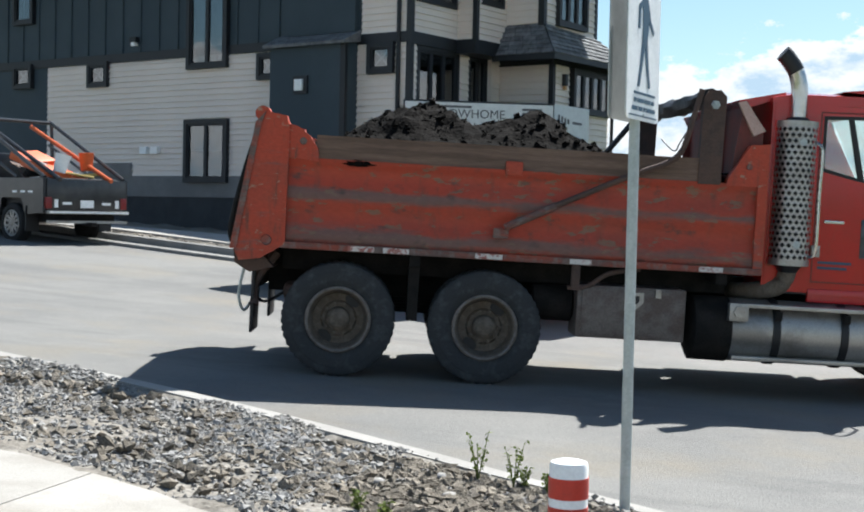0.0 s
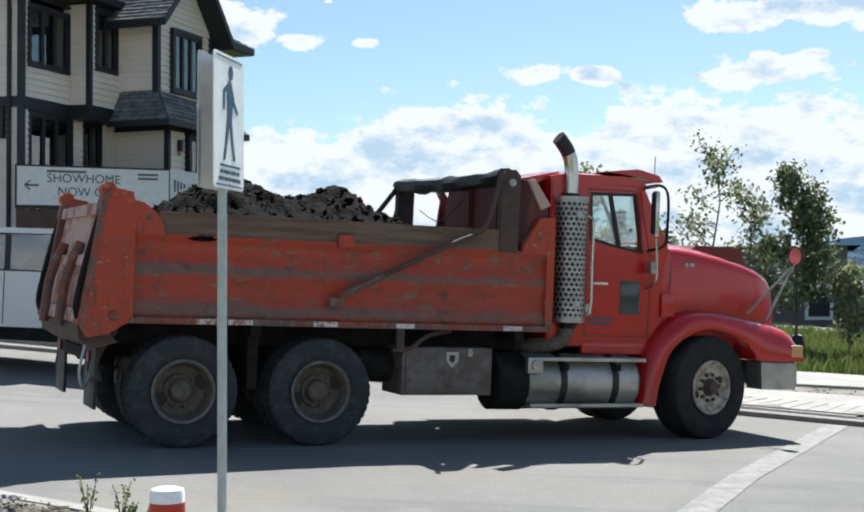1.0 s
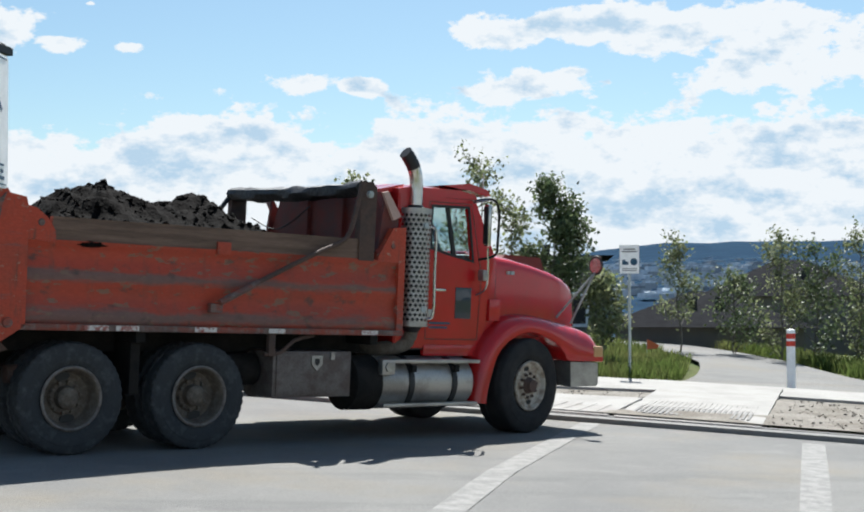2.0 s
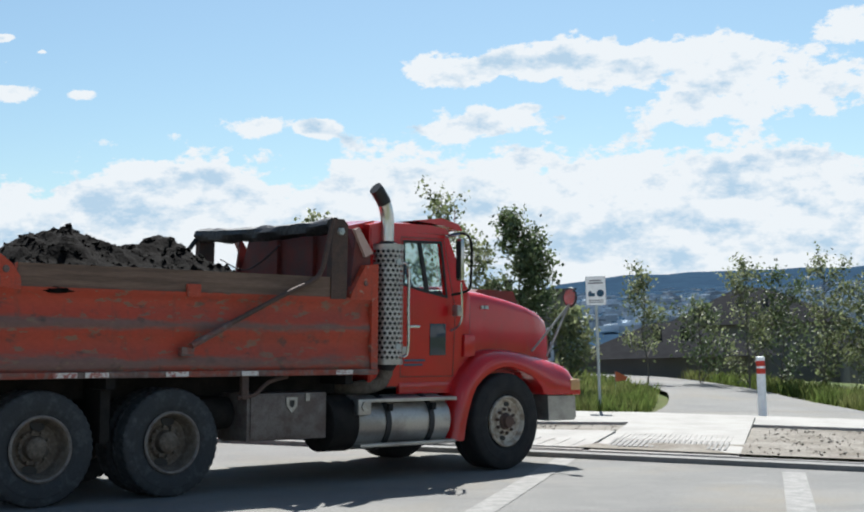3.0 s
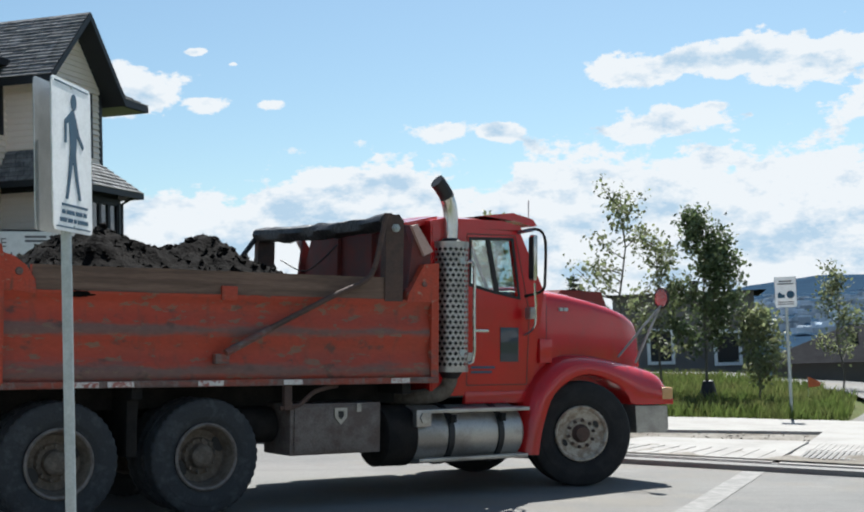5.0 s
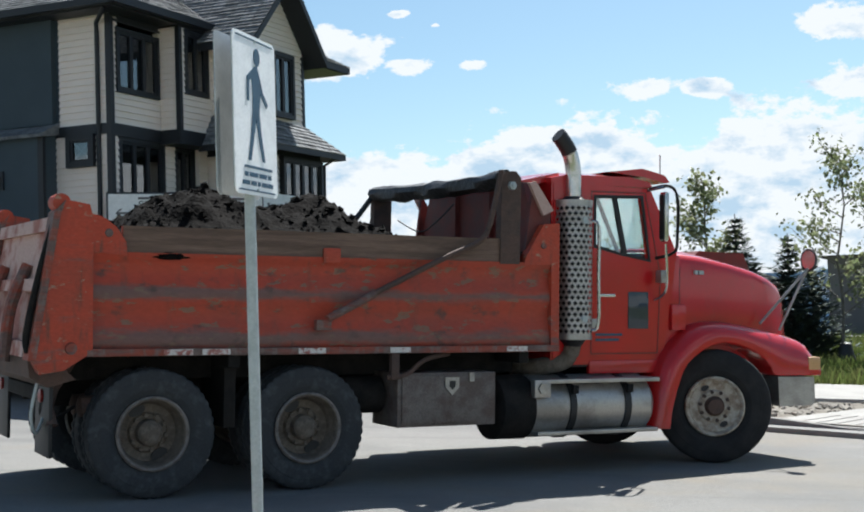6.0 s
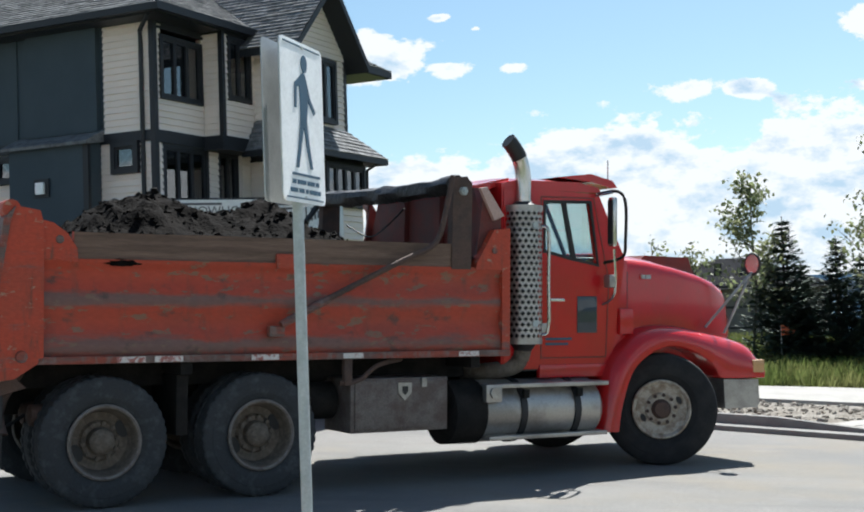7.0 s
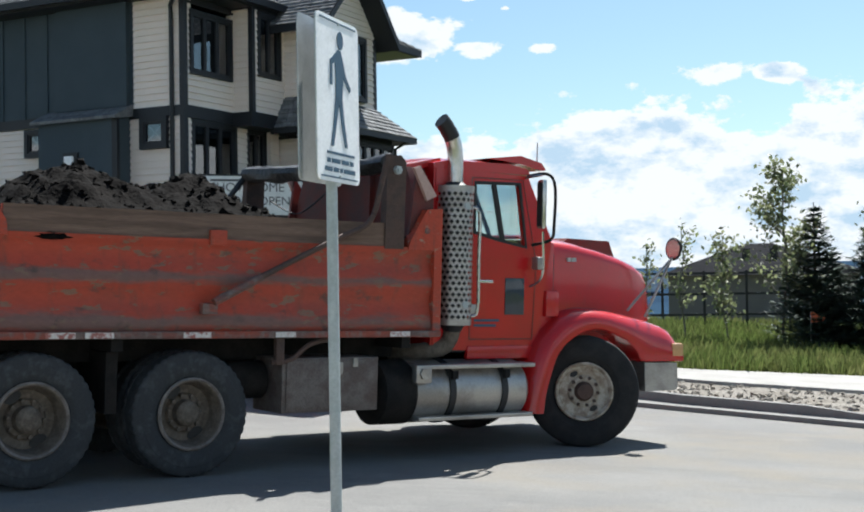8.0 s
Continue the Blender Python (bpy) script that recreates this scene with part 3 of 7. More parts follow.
def slabs():
    """Slabs with open joints, each a little out of level with the next."""
    g = random.Random(17)
    for row, (lo, hi) in enumerate(((-6.6, -4.42), (-4.4, -2.5))):
        x = -14.0 + 0.7 * row
        while x < 7.5:
            w = 1.55
            bm = bmesh.new()
            tip = g.uniform(-0.006, 0.006)
            top, low = [], []
            for k in range(9):
                u = x + (w - 0.014) * k / 8
                nick = 0.05 * noise.noise((u * 3, row, 7)) - 0.05 * abs(noise.noise((u * 7, row, 2))) if row else 0.0
                for y, q in ((verge_y(u) + lo, 0), (verge_y(u) + hi + nick, 1)):
                    z = height(u, y) + 0.062 + tip
                    (top if q == 0 else low).append((u, y, z))
            a, b = [bm.verts.new(p) for p in top], [bm.verts.new(p) for p in low]
            c, d = [bm.verts.new((p[0], p[1], p[2] - 0.06)) for p in top], [bm.verts.new((p[0], p[1], p[2] - 0.06)) for p in low]
            for k in range(8):
                bm.faces.new((a[k], a[k + 1], b[k + 1], b[k]))
                bm.faces.new((b[k], b[k + 1], d[k + 1], d[k]))
                bm.faces.new((a[k + 1], a[k], c[k], c[k + 1]))
            bm.faces.new((a[0], b[0], d[0], c[0]))
            bm.faces.new((b[-1], a[-1], c[-1], d[-1]))
            part("slab", bm, M_SLAB, bed_near)
            x += w


slabs()


def ramp():
    """Concrete kerb ramp with ribbed tactile bars."""
    def quad(bm, pts, lift=0.0, thick=0.2):
        a = [bm.verts.new((x, y, height(x, y) + z + lift)) for x, y, z in pts]
        b = [bm.verts.new((x, y, height(x, y) + z + lift - thick)) for x, y, z in pts]
        bm.faces.new(a)
        bm.faces.new(b[::-1])
        for i in range(4):
            bm.faces.new((a[i], b[i], b[(i + 1) % 4], a[(i + 1) % 4]))
    root = thing("kerb_ramp", pose(0, 0, 0), "concrete kerb ramp with ribbed tactile bars leading to a path", "ramp", kind="structure")
    p = [(6.05, 16.35), (7.7, 15.2), (11.0, 21.7), (9.15, 22.6)]
    simple("ramp_slab", M_CONC, lambda bm: quad(bm, [(*p[0], 0.05), (*p[1], 0.05), (*p[2], 0.18), (*p[3], 0.18)], 0.035), root)
    q = [(3.4, 18.35), (6.0, 16.45), (7.35, 18.9), (5.2, 20.0)]
    simple("apron_slab", M_CONC, lambda bm: quad(bm, [(*q[0], 0.06), (*q[1], 0.06), (*q[2], 0.14), (*q[3], 0.13)], 0.03), root)
    for row, (f0, f1) in enumerate(((0.10, 0.24), (0.27, 0.41))):
        for k in range(22):
            u0, u1 = 0.08 + 0.84 * k / 22, 0.08 + 0.84 * (k + 0.55) / 22
            def on(u, f):
                a, b = Vector(p[0]).lerp(Vector(p[1]), u), Vector(p[3]).lerp(Vector(p[2]), u)
                c = a.lerp(b, f)
                return (c.x, c.y, 0.085 + 0.13 * f)
            simple("tactile_bar", M_KERB if row == 0 else M_CONC, lambda bm: quad(bm, [on(u0, f0), on(u1, f0), on(u1, f1), on(u0, f1)], 0.014 if row == 0 else 0.005, 0.05), root)
    for k in range(11):
        u0, u1 = 0.06 + 0.88 * k / 11, 0.06 + 0.88 * (k + 0.82) / 11
        def rib(u, f):
            a, b = Vector(q[0]).lerp(Vector(q[1]), u), Vector(q[3]).lerp(Vector(q[2]), u)
            c = a.lerp(b, f)
            return (c.x, c.y, 0.06 + 0.08 * f)
        simple("rib", M_CONC, lambda bm: quad(bm, [rib(u0, 0.08), rib(u1, 0.08), rib(u1, 0.5), rib(u0, 0.5)], 0.036, 0.05), root)
    return root


ramp()


def ribbon(name, mat, mid, width, lift, label, category):
    """A path that follows the ground."""
    pts = curve([(x, y, 0) for x, y in mid], 8)
    bm = bmesh.new()
    rows = []
    for i, p in enumerate(pts):
        d = (pts[min(i + 1, len(pts) - 1)] - pts[max(i - 1, 0)]).normalized()
        s = Vector((-d.y, d.x, 0))
        w = width(i / (len(pts) - 1)) / 2
        rows.append([bm.verts.new((q.x, q.y, height(q.x, q.y) + lift)) for q in (p + s * w, p, p - s * w)])
    for a, b in zip(rows, rows[1:]):
        for k in range(2):
            bm.faces.new((a[k], a[k + 1], b[k + 1], b[k]))
    return tagged(part(name, bm, mat), label, category, kind="structure")


ribbon("footpath", M_ROAD, [(11.6, 22.3), (13.4, 26.5), (15.0, 31.9), (15.5, 36.0), (14.6, 41.0), (9.0, 48.0)], lambda f: 5.2 - 2.1 * min(1, f * 2.5), 0.10, "grey asphalt footpath that curves away through grass", "path")


def stripe(name, a, b, w):
    bm = bmesh.new()
    a, b = Vector(a), Vector(b)
    d = (b - a).normalized()
    s = Vector((-d.y, d.x)) * w / 2
    n = 12
    rows = []
    for i in range(n + 1):
        c = a.lerp(b, i / n)
        rows.append([bm.verts.new((q.x, q.y, height(q.x, q.y) + 0.006)) for q in (c + s, c - s)])
    for r0, r1 in zip(rows, rows[1:]):
        bm.faces.new((*r0, *r1[::-1]))
    tagged(part(name, bm, M_PAINT), "worn white crosswalk line across the road", "road marking", "crosswalk lines", "structure")


stripe("crosswalk_line", (5.66, 16.1), (2.0, 8.3), 0.27)
stripe("crosswalk_line", (7.85, 14.0), (5.0, 8.1), 0.27)

# ---- show house ----
HROT, HS = 70, 1.3
HOUSE = pose(-9.88, 32.33, -0.49, 0, 0, HROT) @ Matrix.Scale(HS, 4)
house = thing("show_house", HOUSE, "three-storey show home with beige siding, dark boards and black trim", "house")


def siding(name, side, a0, a1, z0, z1, at, lap=0.127, mat=None, label=""):
    """Lapped boards; side x: a face looking to -x, side y: a face looking to -y."""
    bm = bmesh.new()
    z = z0
    prof = [(0.10, z0)]
    while z < z1 - 0.01:
        top = min(z + lap, z1)
        prof += [(-0.040, z), (-0.002, top)]
        z = top
    prof.append((0.10, z1))
    if side == "x":
        ring = [[bm.verts.new((at + d, a, zz)) for d, zz in prof] for a in (a0, a1)]
    else:
        ring = [[bm.verts.new((a, at + d, zz)) for d, zz in prof] for a in (a0, a1)]
    for i in range(len(prof) - 1):
        bm.faces.new((ring[0][i], ring[1][i], ring[1][i + 1], ring[0][i + 1]))
    bm.faces.new((ring[0][0], ring[0][-1], ring[1][-1], ring[1][0]))
    bm.faces.new(ring[0])
    bm.faces.new(ring[1][::-1])
    return part(name, bm, mat or M_SIDING, house, label)


def hbox(name, mat, dims, parent=None, label=""):
    return boxed(name, mat, dims, parent or house, label)


def window(side, a0, a1, z0, z1, at, lights=2, trim=0.1, blind=0.0, name="window", ledge=True):
    """A framed window standing proud of a wall, with its panes set back in it."""
    def put(p0, p1, d0, d1, q0, q1):
        return (d0, d1, p0, p1, q0, q1) if side == "x" else (p0, p1, d0, d1, q0, q1)
    proud = side == "x" or at < -0.5
    if proud:
        at -= 0.05
    bm = bmesh.new()
    holed(bm, [(a0 - trim, z0 - trim), (a1 + trim, z0 - trim), (a1 + trim, z1 + trim), (a0 - trim, z1 + trim)], [(a0, z0), (a1, z0), (a1, z1), (a0, z1)], at - 0.07, at + 0.06, "x" if side == "x" else "y")
    w = part(name, bm, M_TRIM, house)
    step = (a1 - a0) / lights
    for k in range(lights):
        p0, p1 = a0 + k * step, a0 + (k + 1) * step
        pane = boxed("pane", M_PANE, put(p0 + 0.03, p1 - 0.03, at - 0.01, at + 0.0, z0 + 0.03, z1 - 0.03), w)
        pane.visible_shadow = False
        bm = bmesh.new()
        holed(bm, [(p0, z0), (p1, z0), (p1, z1), (p0, z1)], [(p0 + 0.045, z0 + 0.045), (p1 - 0.045, z0 + 0.045), (p1 - 0.045, z1 - 0.045), (p0 + 0.045, z1 - 0.045)], at - 0.045, at + 0.03, "x" if side == "x" else "y")
        part("sash", bm, M_TRIM, w)
    # without a blind, a black sheet stands in for the unlit room
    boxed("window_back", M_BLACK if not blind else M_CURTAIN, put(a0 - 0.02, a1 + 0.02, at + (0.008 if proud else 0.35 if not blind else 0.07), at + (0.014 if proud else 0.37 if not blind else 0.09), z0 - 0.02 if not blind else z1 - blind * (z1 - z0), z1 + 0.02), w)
    if side == "x" and lights == 1:
        for turn in (1, -1):
            bm = bmesh.new()
            c0, c1 = ((a0, z0), (a1, z1)) if turn > 0 else ((a0, z1), (a1, z0))
            prism(bm, [(c0[0], c0[1] - 0.03), (c0[0], c0[1] + 0.03), (c1[0], c1[1] + 0.03), (c1[0], c1[1] - 0.03)], at + 0.002, at + 0.006, "x")
            part("film_strip", bm, M_CURTAIN, w)
    if proud and 0 < blind < 0.9:
        # below the blind, a black sheet again stands for the dark room
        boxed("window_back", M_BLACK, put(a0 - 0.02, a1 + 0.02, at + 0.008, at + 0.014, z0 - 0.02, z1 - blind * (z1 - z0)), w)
    return w


# base and side wall (looks to -x)
hbox("foundation_wrap", M_FABRIC, (0.0, 8.4, 0.02, 14.0, 0.2, 1.95))
hbox("foundation", M_FOUND, (-0.03, 8.4, 0.0, 14.0, 1.95, 2.42))
hbox("foundation_step", M_FOUND, (-0.07, 0.3, 7.92, 9.4, 2.42, 2.72))
hbox("core", M_DARKB, (0.45, 8.3, 0.6, 13.9, 2.3, 7.5))
siding("siding_lower", "x", 1.25, 11.0, 2.42, 5.04, 0.0)
siding("siding_corner_lower", "x", 0.06, 1.25, 2.42, 5.04, 0.0)
siding("siding_corner_upper", "x", 0.06, 1.2, 5.24, 7.36, 0.0)
hbox("upper_side_wall", M_DARKB, (0.0, 0.4, 1.2, 14.0, 5.05, 7.45))
hbox("lower_side_wall", M_DARKB, (0.0, 0.4, 11.0, 14.0, 2.42, 5.05))
hbox("band_board", M_TRIM, (-0.05, 0.2, 0.0, 14.0, 5.04, 5.24))
y = 11.38
while y > 1.4:
    if not 4.75 < y < 6.25:
        hbox("batten", M_DARKB, (-0.03, 0.02, y - 0.03, y + 0.03, 5.24, 7.4))
    y -= 0.61
for y in (11.99, 12.6, 13.2):
    hbox("batten", M_DARKB, (-0.03, 0.02, y - 0.03, y + 0.03, 5.24, 7.4))
hbox("chase", M_DARKB, (-0.42, 0.1, 1.3, 3.3, 2.88, 5.1), None, "dark boarded chimney chase on the side wall")
hbox("chase_trim", M_TRIM, (-0.44, -0.36, 1.27, 1.4, 2.86, 5.1))
simple("chase_roof", M_SHINGLE, lambda bm: prism(bm, [(-0.56, 5.08), (0.0, 5.34), (0.0, 5.1), (-0.56, 5.02)], 1.2, 3.4), house)
hbox("chase_upper", M_DARKB, (-0.12, 0.1, 1.3, 3.1, 5.3, 7.4))
for zc in (4.25, 3.15):
    v = hbox("wall_vent", M_TRIM, (-0.46, -0.40, 2.25, 2.62, zc - 0.18, zc + 0.18))
    boxed("vent_hood", M_WHITE, (-0.52, -0.46, 2.34, 2.55, zc - 0.12, zc + 0.11), v, "white plastic vent hood", 0.015)
for a in (6.98, 7.34):
    hbox("meter_box", M_WHITE, (-0.14, -0.01, a, a + 0.22, 2.92, 3.08), None, "pale utility box")
lampw = hbox("wall_lamp", M_TRIM, (-0.16, -0.02, 7.72, 7.92, 5.46, 5.58))
boxed("lamp_glass", M_WHITE, (-0.15, -0.05, 7.76, 7.88, 5.38, 5.46), lampw)
window("x", 4.98, 6.02, 4.86, 7.0, 0.0, 2, 0.1, 0.97)
window("x", 4.93, 6.06, 2.37, 3.56, 0.0, 2, 0.1, 0.5)
window("x", 8.84, 9.37, 4.58, 4.99, 0.0, 1, 0.09)
window("x", 11.63, 12.18, 4.65, 5.06, 0.0, 1, 0.09)
window("x", 3.5, 3.9, 4.53, 4.92, 0.0, 1, 0.09)
window("x", 0.44, 0.9, 4.53, 4.95, 0.0, 1, 0.1)
window("x", 11.6, 12.2, 6.22, 7.1, 0.0, 1, 0.09, 0.9)

# front with bays (looks to -y)
hbox("corner_post", M_TRIM, (-0.055, 0.06, -0.055, 0.06, 2.4, 7.45))
hbox("front_band", M_TRIM, (0.06, 4.6, -0.05, 0.1, 5.0, 5.24))
siding("siding_bay", "y", 0.06, 1.58, 5.24, 5.86, 0.0)
siding("siding_bay_start", "y", 0.06, 0.2, 5.86, 7.36, 0.0)
siding("siding_bay_end", "y", 1.5, 1.58, 5.86, 7.36, 0.0)
window("y", 0.22, 1.42, 5.92, 7.02, 0.0, 3, 0.07)
# the second bay stands forward of the first
B2 = -0.45
siding("bay_two_return", "x", B2 + 0.02, 0.05, 5.24, 7.36, 1.58)
hbox("bay_two_core", M_DARKB, (1.7, 3.0, B2 + 0.12, 0.5, 5.1, 7.4))
hbox("bay_post", M_TRIM, (1.53, 1.63, B2 - 0.06, B2 + 0.04, 4.95, 7.45))
siding("bay_two_siding", "y", 1.63, 2.72, 5.24, 6.0, B2)
siding("bay_two_start", "y", 1.63, 1.76, 6.0, 7.36, B2)
siding("bay_two_end", "y", 2.58, 2.72, 6.0, 7.36, B2)
hbox("bay_two_foot", M_TRIM, (1.5, 3.0, B2 - 0.05, 0.1, 4.96, 5.24))
window("y", 1.84, 2.5, 6.05, 7.2, B2 + 0.02, 2, 0.08)
hbox("bay_two_head", M_TRIM, (1.55, 2.75, B2 - 0.05, 0.1, 7.3, 7.5))
siding("entry_pilaster", "y", 2.7, 3.0, 2.6, 4.98, -0.1)
hbox("front_head", M_TRIM, (0.1, 4.4, -0.03, 0.1, 7.2, 7.5))
window("y", 0.3, 1.58, 2.9, 4.92, 0.05, 3, 0.09)
siding("siding_door_edge", "y", 0.06, 0.2, 2.6, 5.0, 0.0)
siding("siding_strip", "y", 1.68, 2.0, 2.6, 5.02, 0.0)
window("y", 2.08, 2.64, 3.2, 4.93, 0.05, 2, 0.07)
siding("siding_entry", "y", 2.78, 3.46, 2.6, 5.04, 0.1)
door = hbox("front_door", M_TRIM, (3.5, 4.9, 0.3, 0.4, 2.5, 5.1))
boxed("door_frame", M_WHITE, (3.96, 4.86, 0.24, 0.3, 2.6, 4.8), door, "white storm door frame")
boxed("door_glass", M_PANE, (4.08, 4.74, 0.22, 0.24, 2.8, 4.68), door)
# gabled wing
GY = -1.36
siding("wing_siding", "y", 2.72, 4.85, 5.3, 7.2, GY)
siding("wing_side_siding", "x", GY, B2, 5.3, 7.3, 2.72)
hbox("wing_corner", M_TRIM, (2.66, 2.78, GY - 0.04, GY + 0.1, 5.2, 7.2))
hbox("wing_corner", M_TRIM, (4.8, 4.9, GY - 0.04, GY + 0.1, 5.2, 7.1))
window("y", 3.25, 4.28, 5.74, 6.94, GY, 3, 0.09, 0.98)
bm = bmesh.new()
prism(bm, [(2.95, 7.2), (4.87, 7.2), (4.87, 7.3), (3.72, 8.5), (2.95, 7.6)], GY, GY + 0.1, "y")
part("gable_wall", bm, M_SIDING, house)
z = 7.2
while z < 8.4:
    za, zb = z, min(z + 0.115, 8.46)
    def span(h):
        return 2.95 if h < 7.6 else 2.95 + 0.77 * (h - 7.6) / 0.9, 4.87 if h < 7.3 else 4.87 - 1.15 * (h - 7.3) / 1.2
    (l0, r0), (l1, r1) = span(za), span(zb)
    bm = bmesh.new()
    q = [bm.verts.new(v) for v in ((l0, GY - 0.002, za), (r0, GY - 0.002, za), (r0, GY - 0.032, za), (l0, GY - 0.032, za), (l1, GY - 0.004, zb), (r1, GY - 0.004, zb))]
    bm.faces.new((q[0], q[1], q[2], q[3]))
    bm.faces.new((q[3], q[2], q[5], q[4]))
    bm.faces.new((q[0], q[3], q[4]))
    bm.faces.new((q[1], q[5], q[2]))
    bm.faces.new((q[0], q[4], q[5], q[1]))
    part("siding_lap", bm, M_SIDING, house)
    z += 0.115
hbox("wing_core", M_DARKB, (2.84, 4.8, GY + 0.12, 0.5, 5.0, 7.3))


def slab(bm, pts, thick):
    a = [bm.verts.new(p) for p in pts]
    b = [bm.verts.new((p[0], p[1], p[2] - thick)) for p in pts]
    bm.faces.new(a)
    bm.faces.new(b[::-1])
    n = len(pts)
    for i in range(n):
        bm.faces.new((a[i], b[i], b[(i + 1) % n], a[(i + 1) % n]))


def courses(bm, e0, e1, t0, t1, rows, width=0.3, rng=random.Random(4)):
    """Shingle tabs laid in rows from an eave line e0-e1 up to a top line t0-t1."""
    e0, e1, t0, t1 = (Vector(p) for p in (e0, e1, t0, t1))
    nrm = (e1 - e0).cross(t0 - e0)
    nrm = nrm.normalized() if nrm.z > 0 else -nrm.normalized()
    for r in range(rows):
        f0, f1 = r / rows, min(1, (r + 1.15) / rows)
        a0, a1, b0, b1 = e0.lerp(t0, f0), e1.lerp(t1, f0), e0.lerp(t0, f1), e1.lerp(t1, f1)
        n = max(1, int((a1 - a0).length / width))
        for k in range(n):
            u, v = k / n, (k + 0.97) / n
            lift = rng.uniform(0.008, 0.02)
            q = [a0.lerp(a1, u) + nrm * (lift + 0.012), a0.lerp(a1, v) + nrm * (lift + 0.012), b0.lerp(b1, v) + nrm * 0.004, b0.lerp(b1, u) + nrm * 0.004]
            vs = [bm.verts.new(p) for p in q] + [bm.verts.new(q[0] - nrm * 0.02), bm.verts.new(q[1] - nrm * 0.02)]
            bm.faces.new(vs[:4])
            bm.faces.new((vs[0], vs[4], vs[5], vs[1]))


E0, RZ = 7.5, 10.2
def main_roof(bm):
    slab(bm, [(-0.55, -0.55, E0), (-0.55, 14.5, E0), (4.0, 14.5, RZ), (4.0, 3.9, RZ)], 0.16)
    slab(bm, [(-0.55, -0.55, E0), (4.0, 3.9, RZ), (8.6, -0.55, E0)], 0.16)
    slab(bm, [(8.6, -0.55, E0), (4.0, 3.9, RZ), (4.0, 14.5, RZ), (8.6, 14.5, E0)], 0.16)
roof = simple("roof", M_TRIM, main_roof, house)
def tabs(bm):
    courses(bm, (-0.55, 14.5, E0), (-0.55, -0.55, E0), (4.0, 14.5, RZ), (4.0, 3.9, RZ), 34)
    courses(bm, (-0.55, -0.55, E0), (8.6, -0.55, E0), (4.0, 3.9, RZ), (4.05, 3.9, RZ), 34)
simple("shingle_field", M_SHINGLE, tabs, roof)["kind"] = "stuff"
hbox("soffit", M_TRIM, (-0.5, 8.5, -0.5, 14.4, 7.33, 7.36))
simple("gutter", M_TRIM, lambda bm: (box(bm, -0.66, -0.55, -0.6, 14.5, 7.36, 7.5), box(bm, -0.66, 3.0, -0.66, -0.55, 7.36, 7.5)), house)
simple("downpipe", M_TRIM, lambda bm: tube(bm, [(-0.5, -0.3, 7.34), (-0.1, 0.22, 7.15), (-0.06, 0.24, 6.9), (-0.06, 0.24, 2.5)], 0.045, 8), house)
PK = 8.62
def wing_roof(bm):
    slab(bm, [(2.2, GY - 0.5, 7.05), (3.72, GY - 0.5, PK), (3.72, 3.2, PK), (2.2, 3.2, 7.05)], 0.16)
    slab(bm, [(3.72, GY - 0.5, PK), (5.12, GY - 0.5, 7.02), (5.12, 3.2, 7.02), (3.72, 3.2, PK)], 0.16)
wroof = simple("wing_roof", M_TRIM, wing_roof, house)
def wtabs(bm):
    courses(bm, (2.2, 3.2, 7.05), (2.2, GY - 0.5, 7.05), (3.72, 3.2, PK), (3.72, GY - 0.5, PK), 18)
    courses(bm, (5.12, GY - 0.5, 7.02), (5.12, 3.2, 7.02), (3.72, GY - 0.5, PK), (3.72, 3.2, PK), 18)
simple("wing_shingles", M_SHINGLE, wtabs, wroof)["kind"] = "stuff"
# lower bay with its skirt roof
BY = -1.42
siding("bay_siding", "y", 3.05, 5.4, 2.2, 3.95, BY)
siding("bay_panel", "y", 3.1, 3.68, 3.95, 4.85, BY)
hbox("bay_core", M_DARKB, (3.2, 5.35, BY + 0.45, 0.4, 2.0, 4.9))
window("y", 3.82, 5.3, 3.98, 4.74, BY, 4, 0.09, 0.9)
hbox("bay_head", M_TRIM, (3.0, 5.45, BY - 0.02, 0.4, 4.84, 5.02))
hbox("bay_corner", M_TRIM, (3.0, 3.1, BY - 0.03, BY + 0.08, 2.2, 4.9))
hbox("bay_side", M_SIDING, (5.3, 5.42, BY, 0.4, 2.2, 4.86))
siding("bay_return", "x", BY + 0.05, 0.0, 2.2, 4.86, 3.06)
def skirt(bm):
    slab(bm, [(2.28, BY - 0.48, 4.98), (5.78, BY - 0.48, 4.98), (4.88, GY, 5.58), (2.72, GY, 5.66)], 0.12)
    slab(bm, [(2.28, BY - 0.48, 4.98), (2.72, GY, 5.66), (2.72, -0.4, 5.66), (2.28, -0.4, 4.98)], 0.12)
    slab(bm, [(5.78, BY - 0.48, 4.98), (5.78, 0.4, 4.98), (4.88, 0.4, 5.58), (4.88, GY, 5.58)], 0.12)
skr = simple("skirt_roof", M_TRIM, skirt, house)
def stabs(bm):
    courses(bm, (2.28, BY - 0.48, 4.98), (5.78, BY - 0.48, 4.98), (2.72, GY, 5.66), (4.88, GY, 5.58), 7)
    courses(bm, (2.28, -0.4, 4.98), (2.28, BY - 0.48, 4.98), (2.72, -0.4, 5.66), (2.72, GY, 5.66), 7)
simple("skirt_shingles", M_SHINGLE, stabs, skr)["kind"] = "stuff"
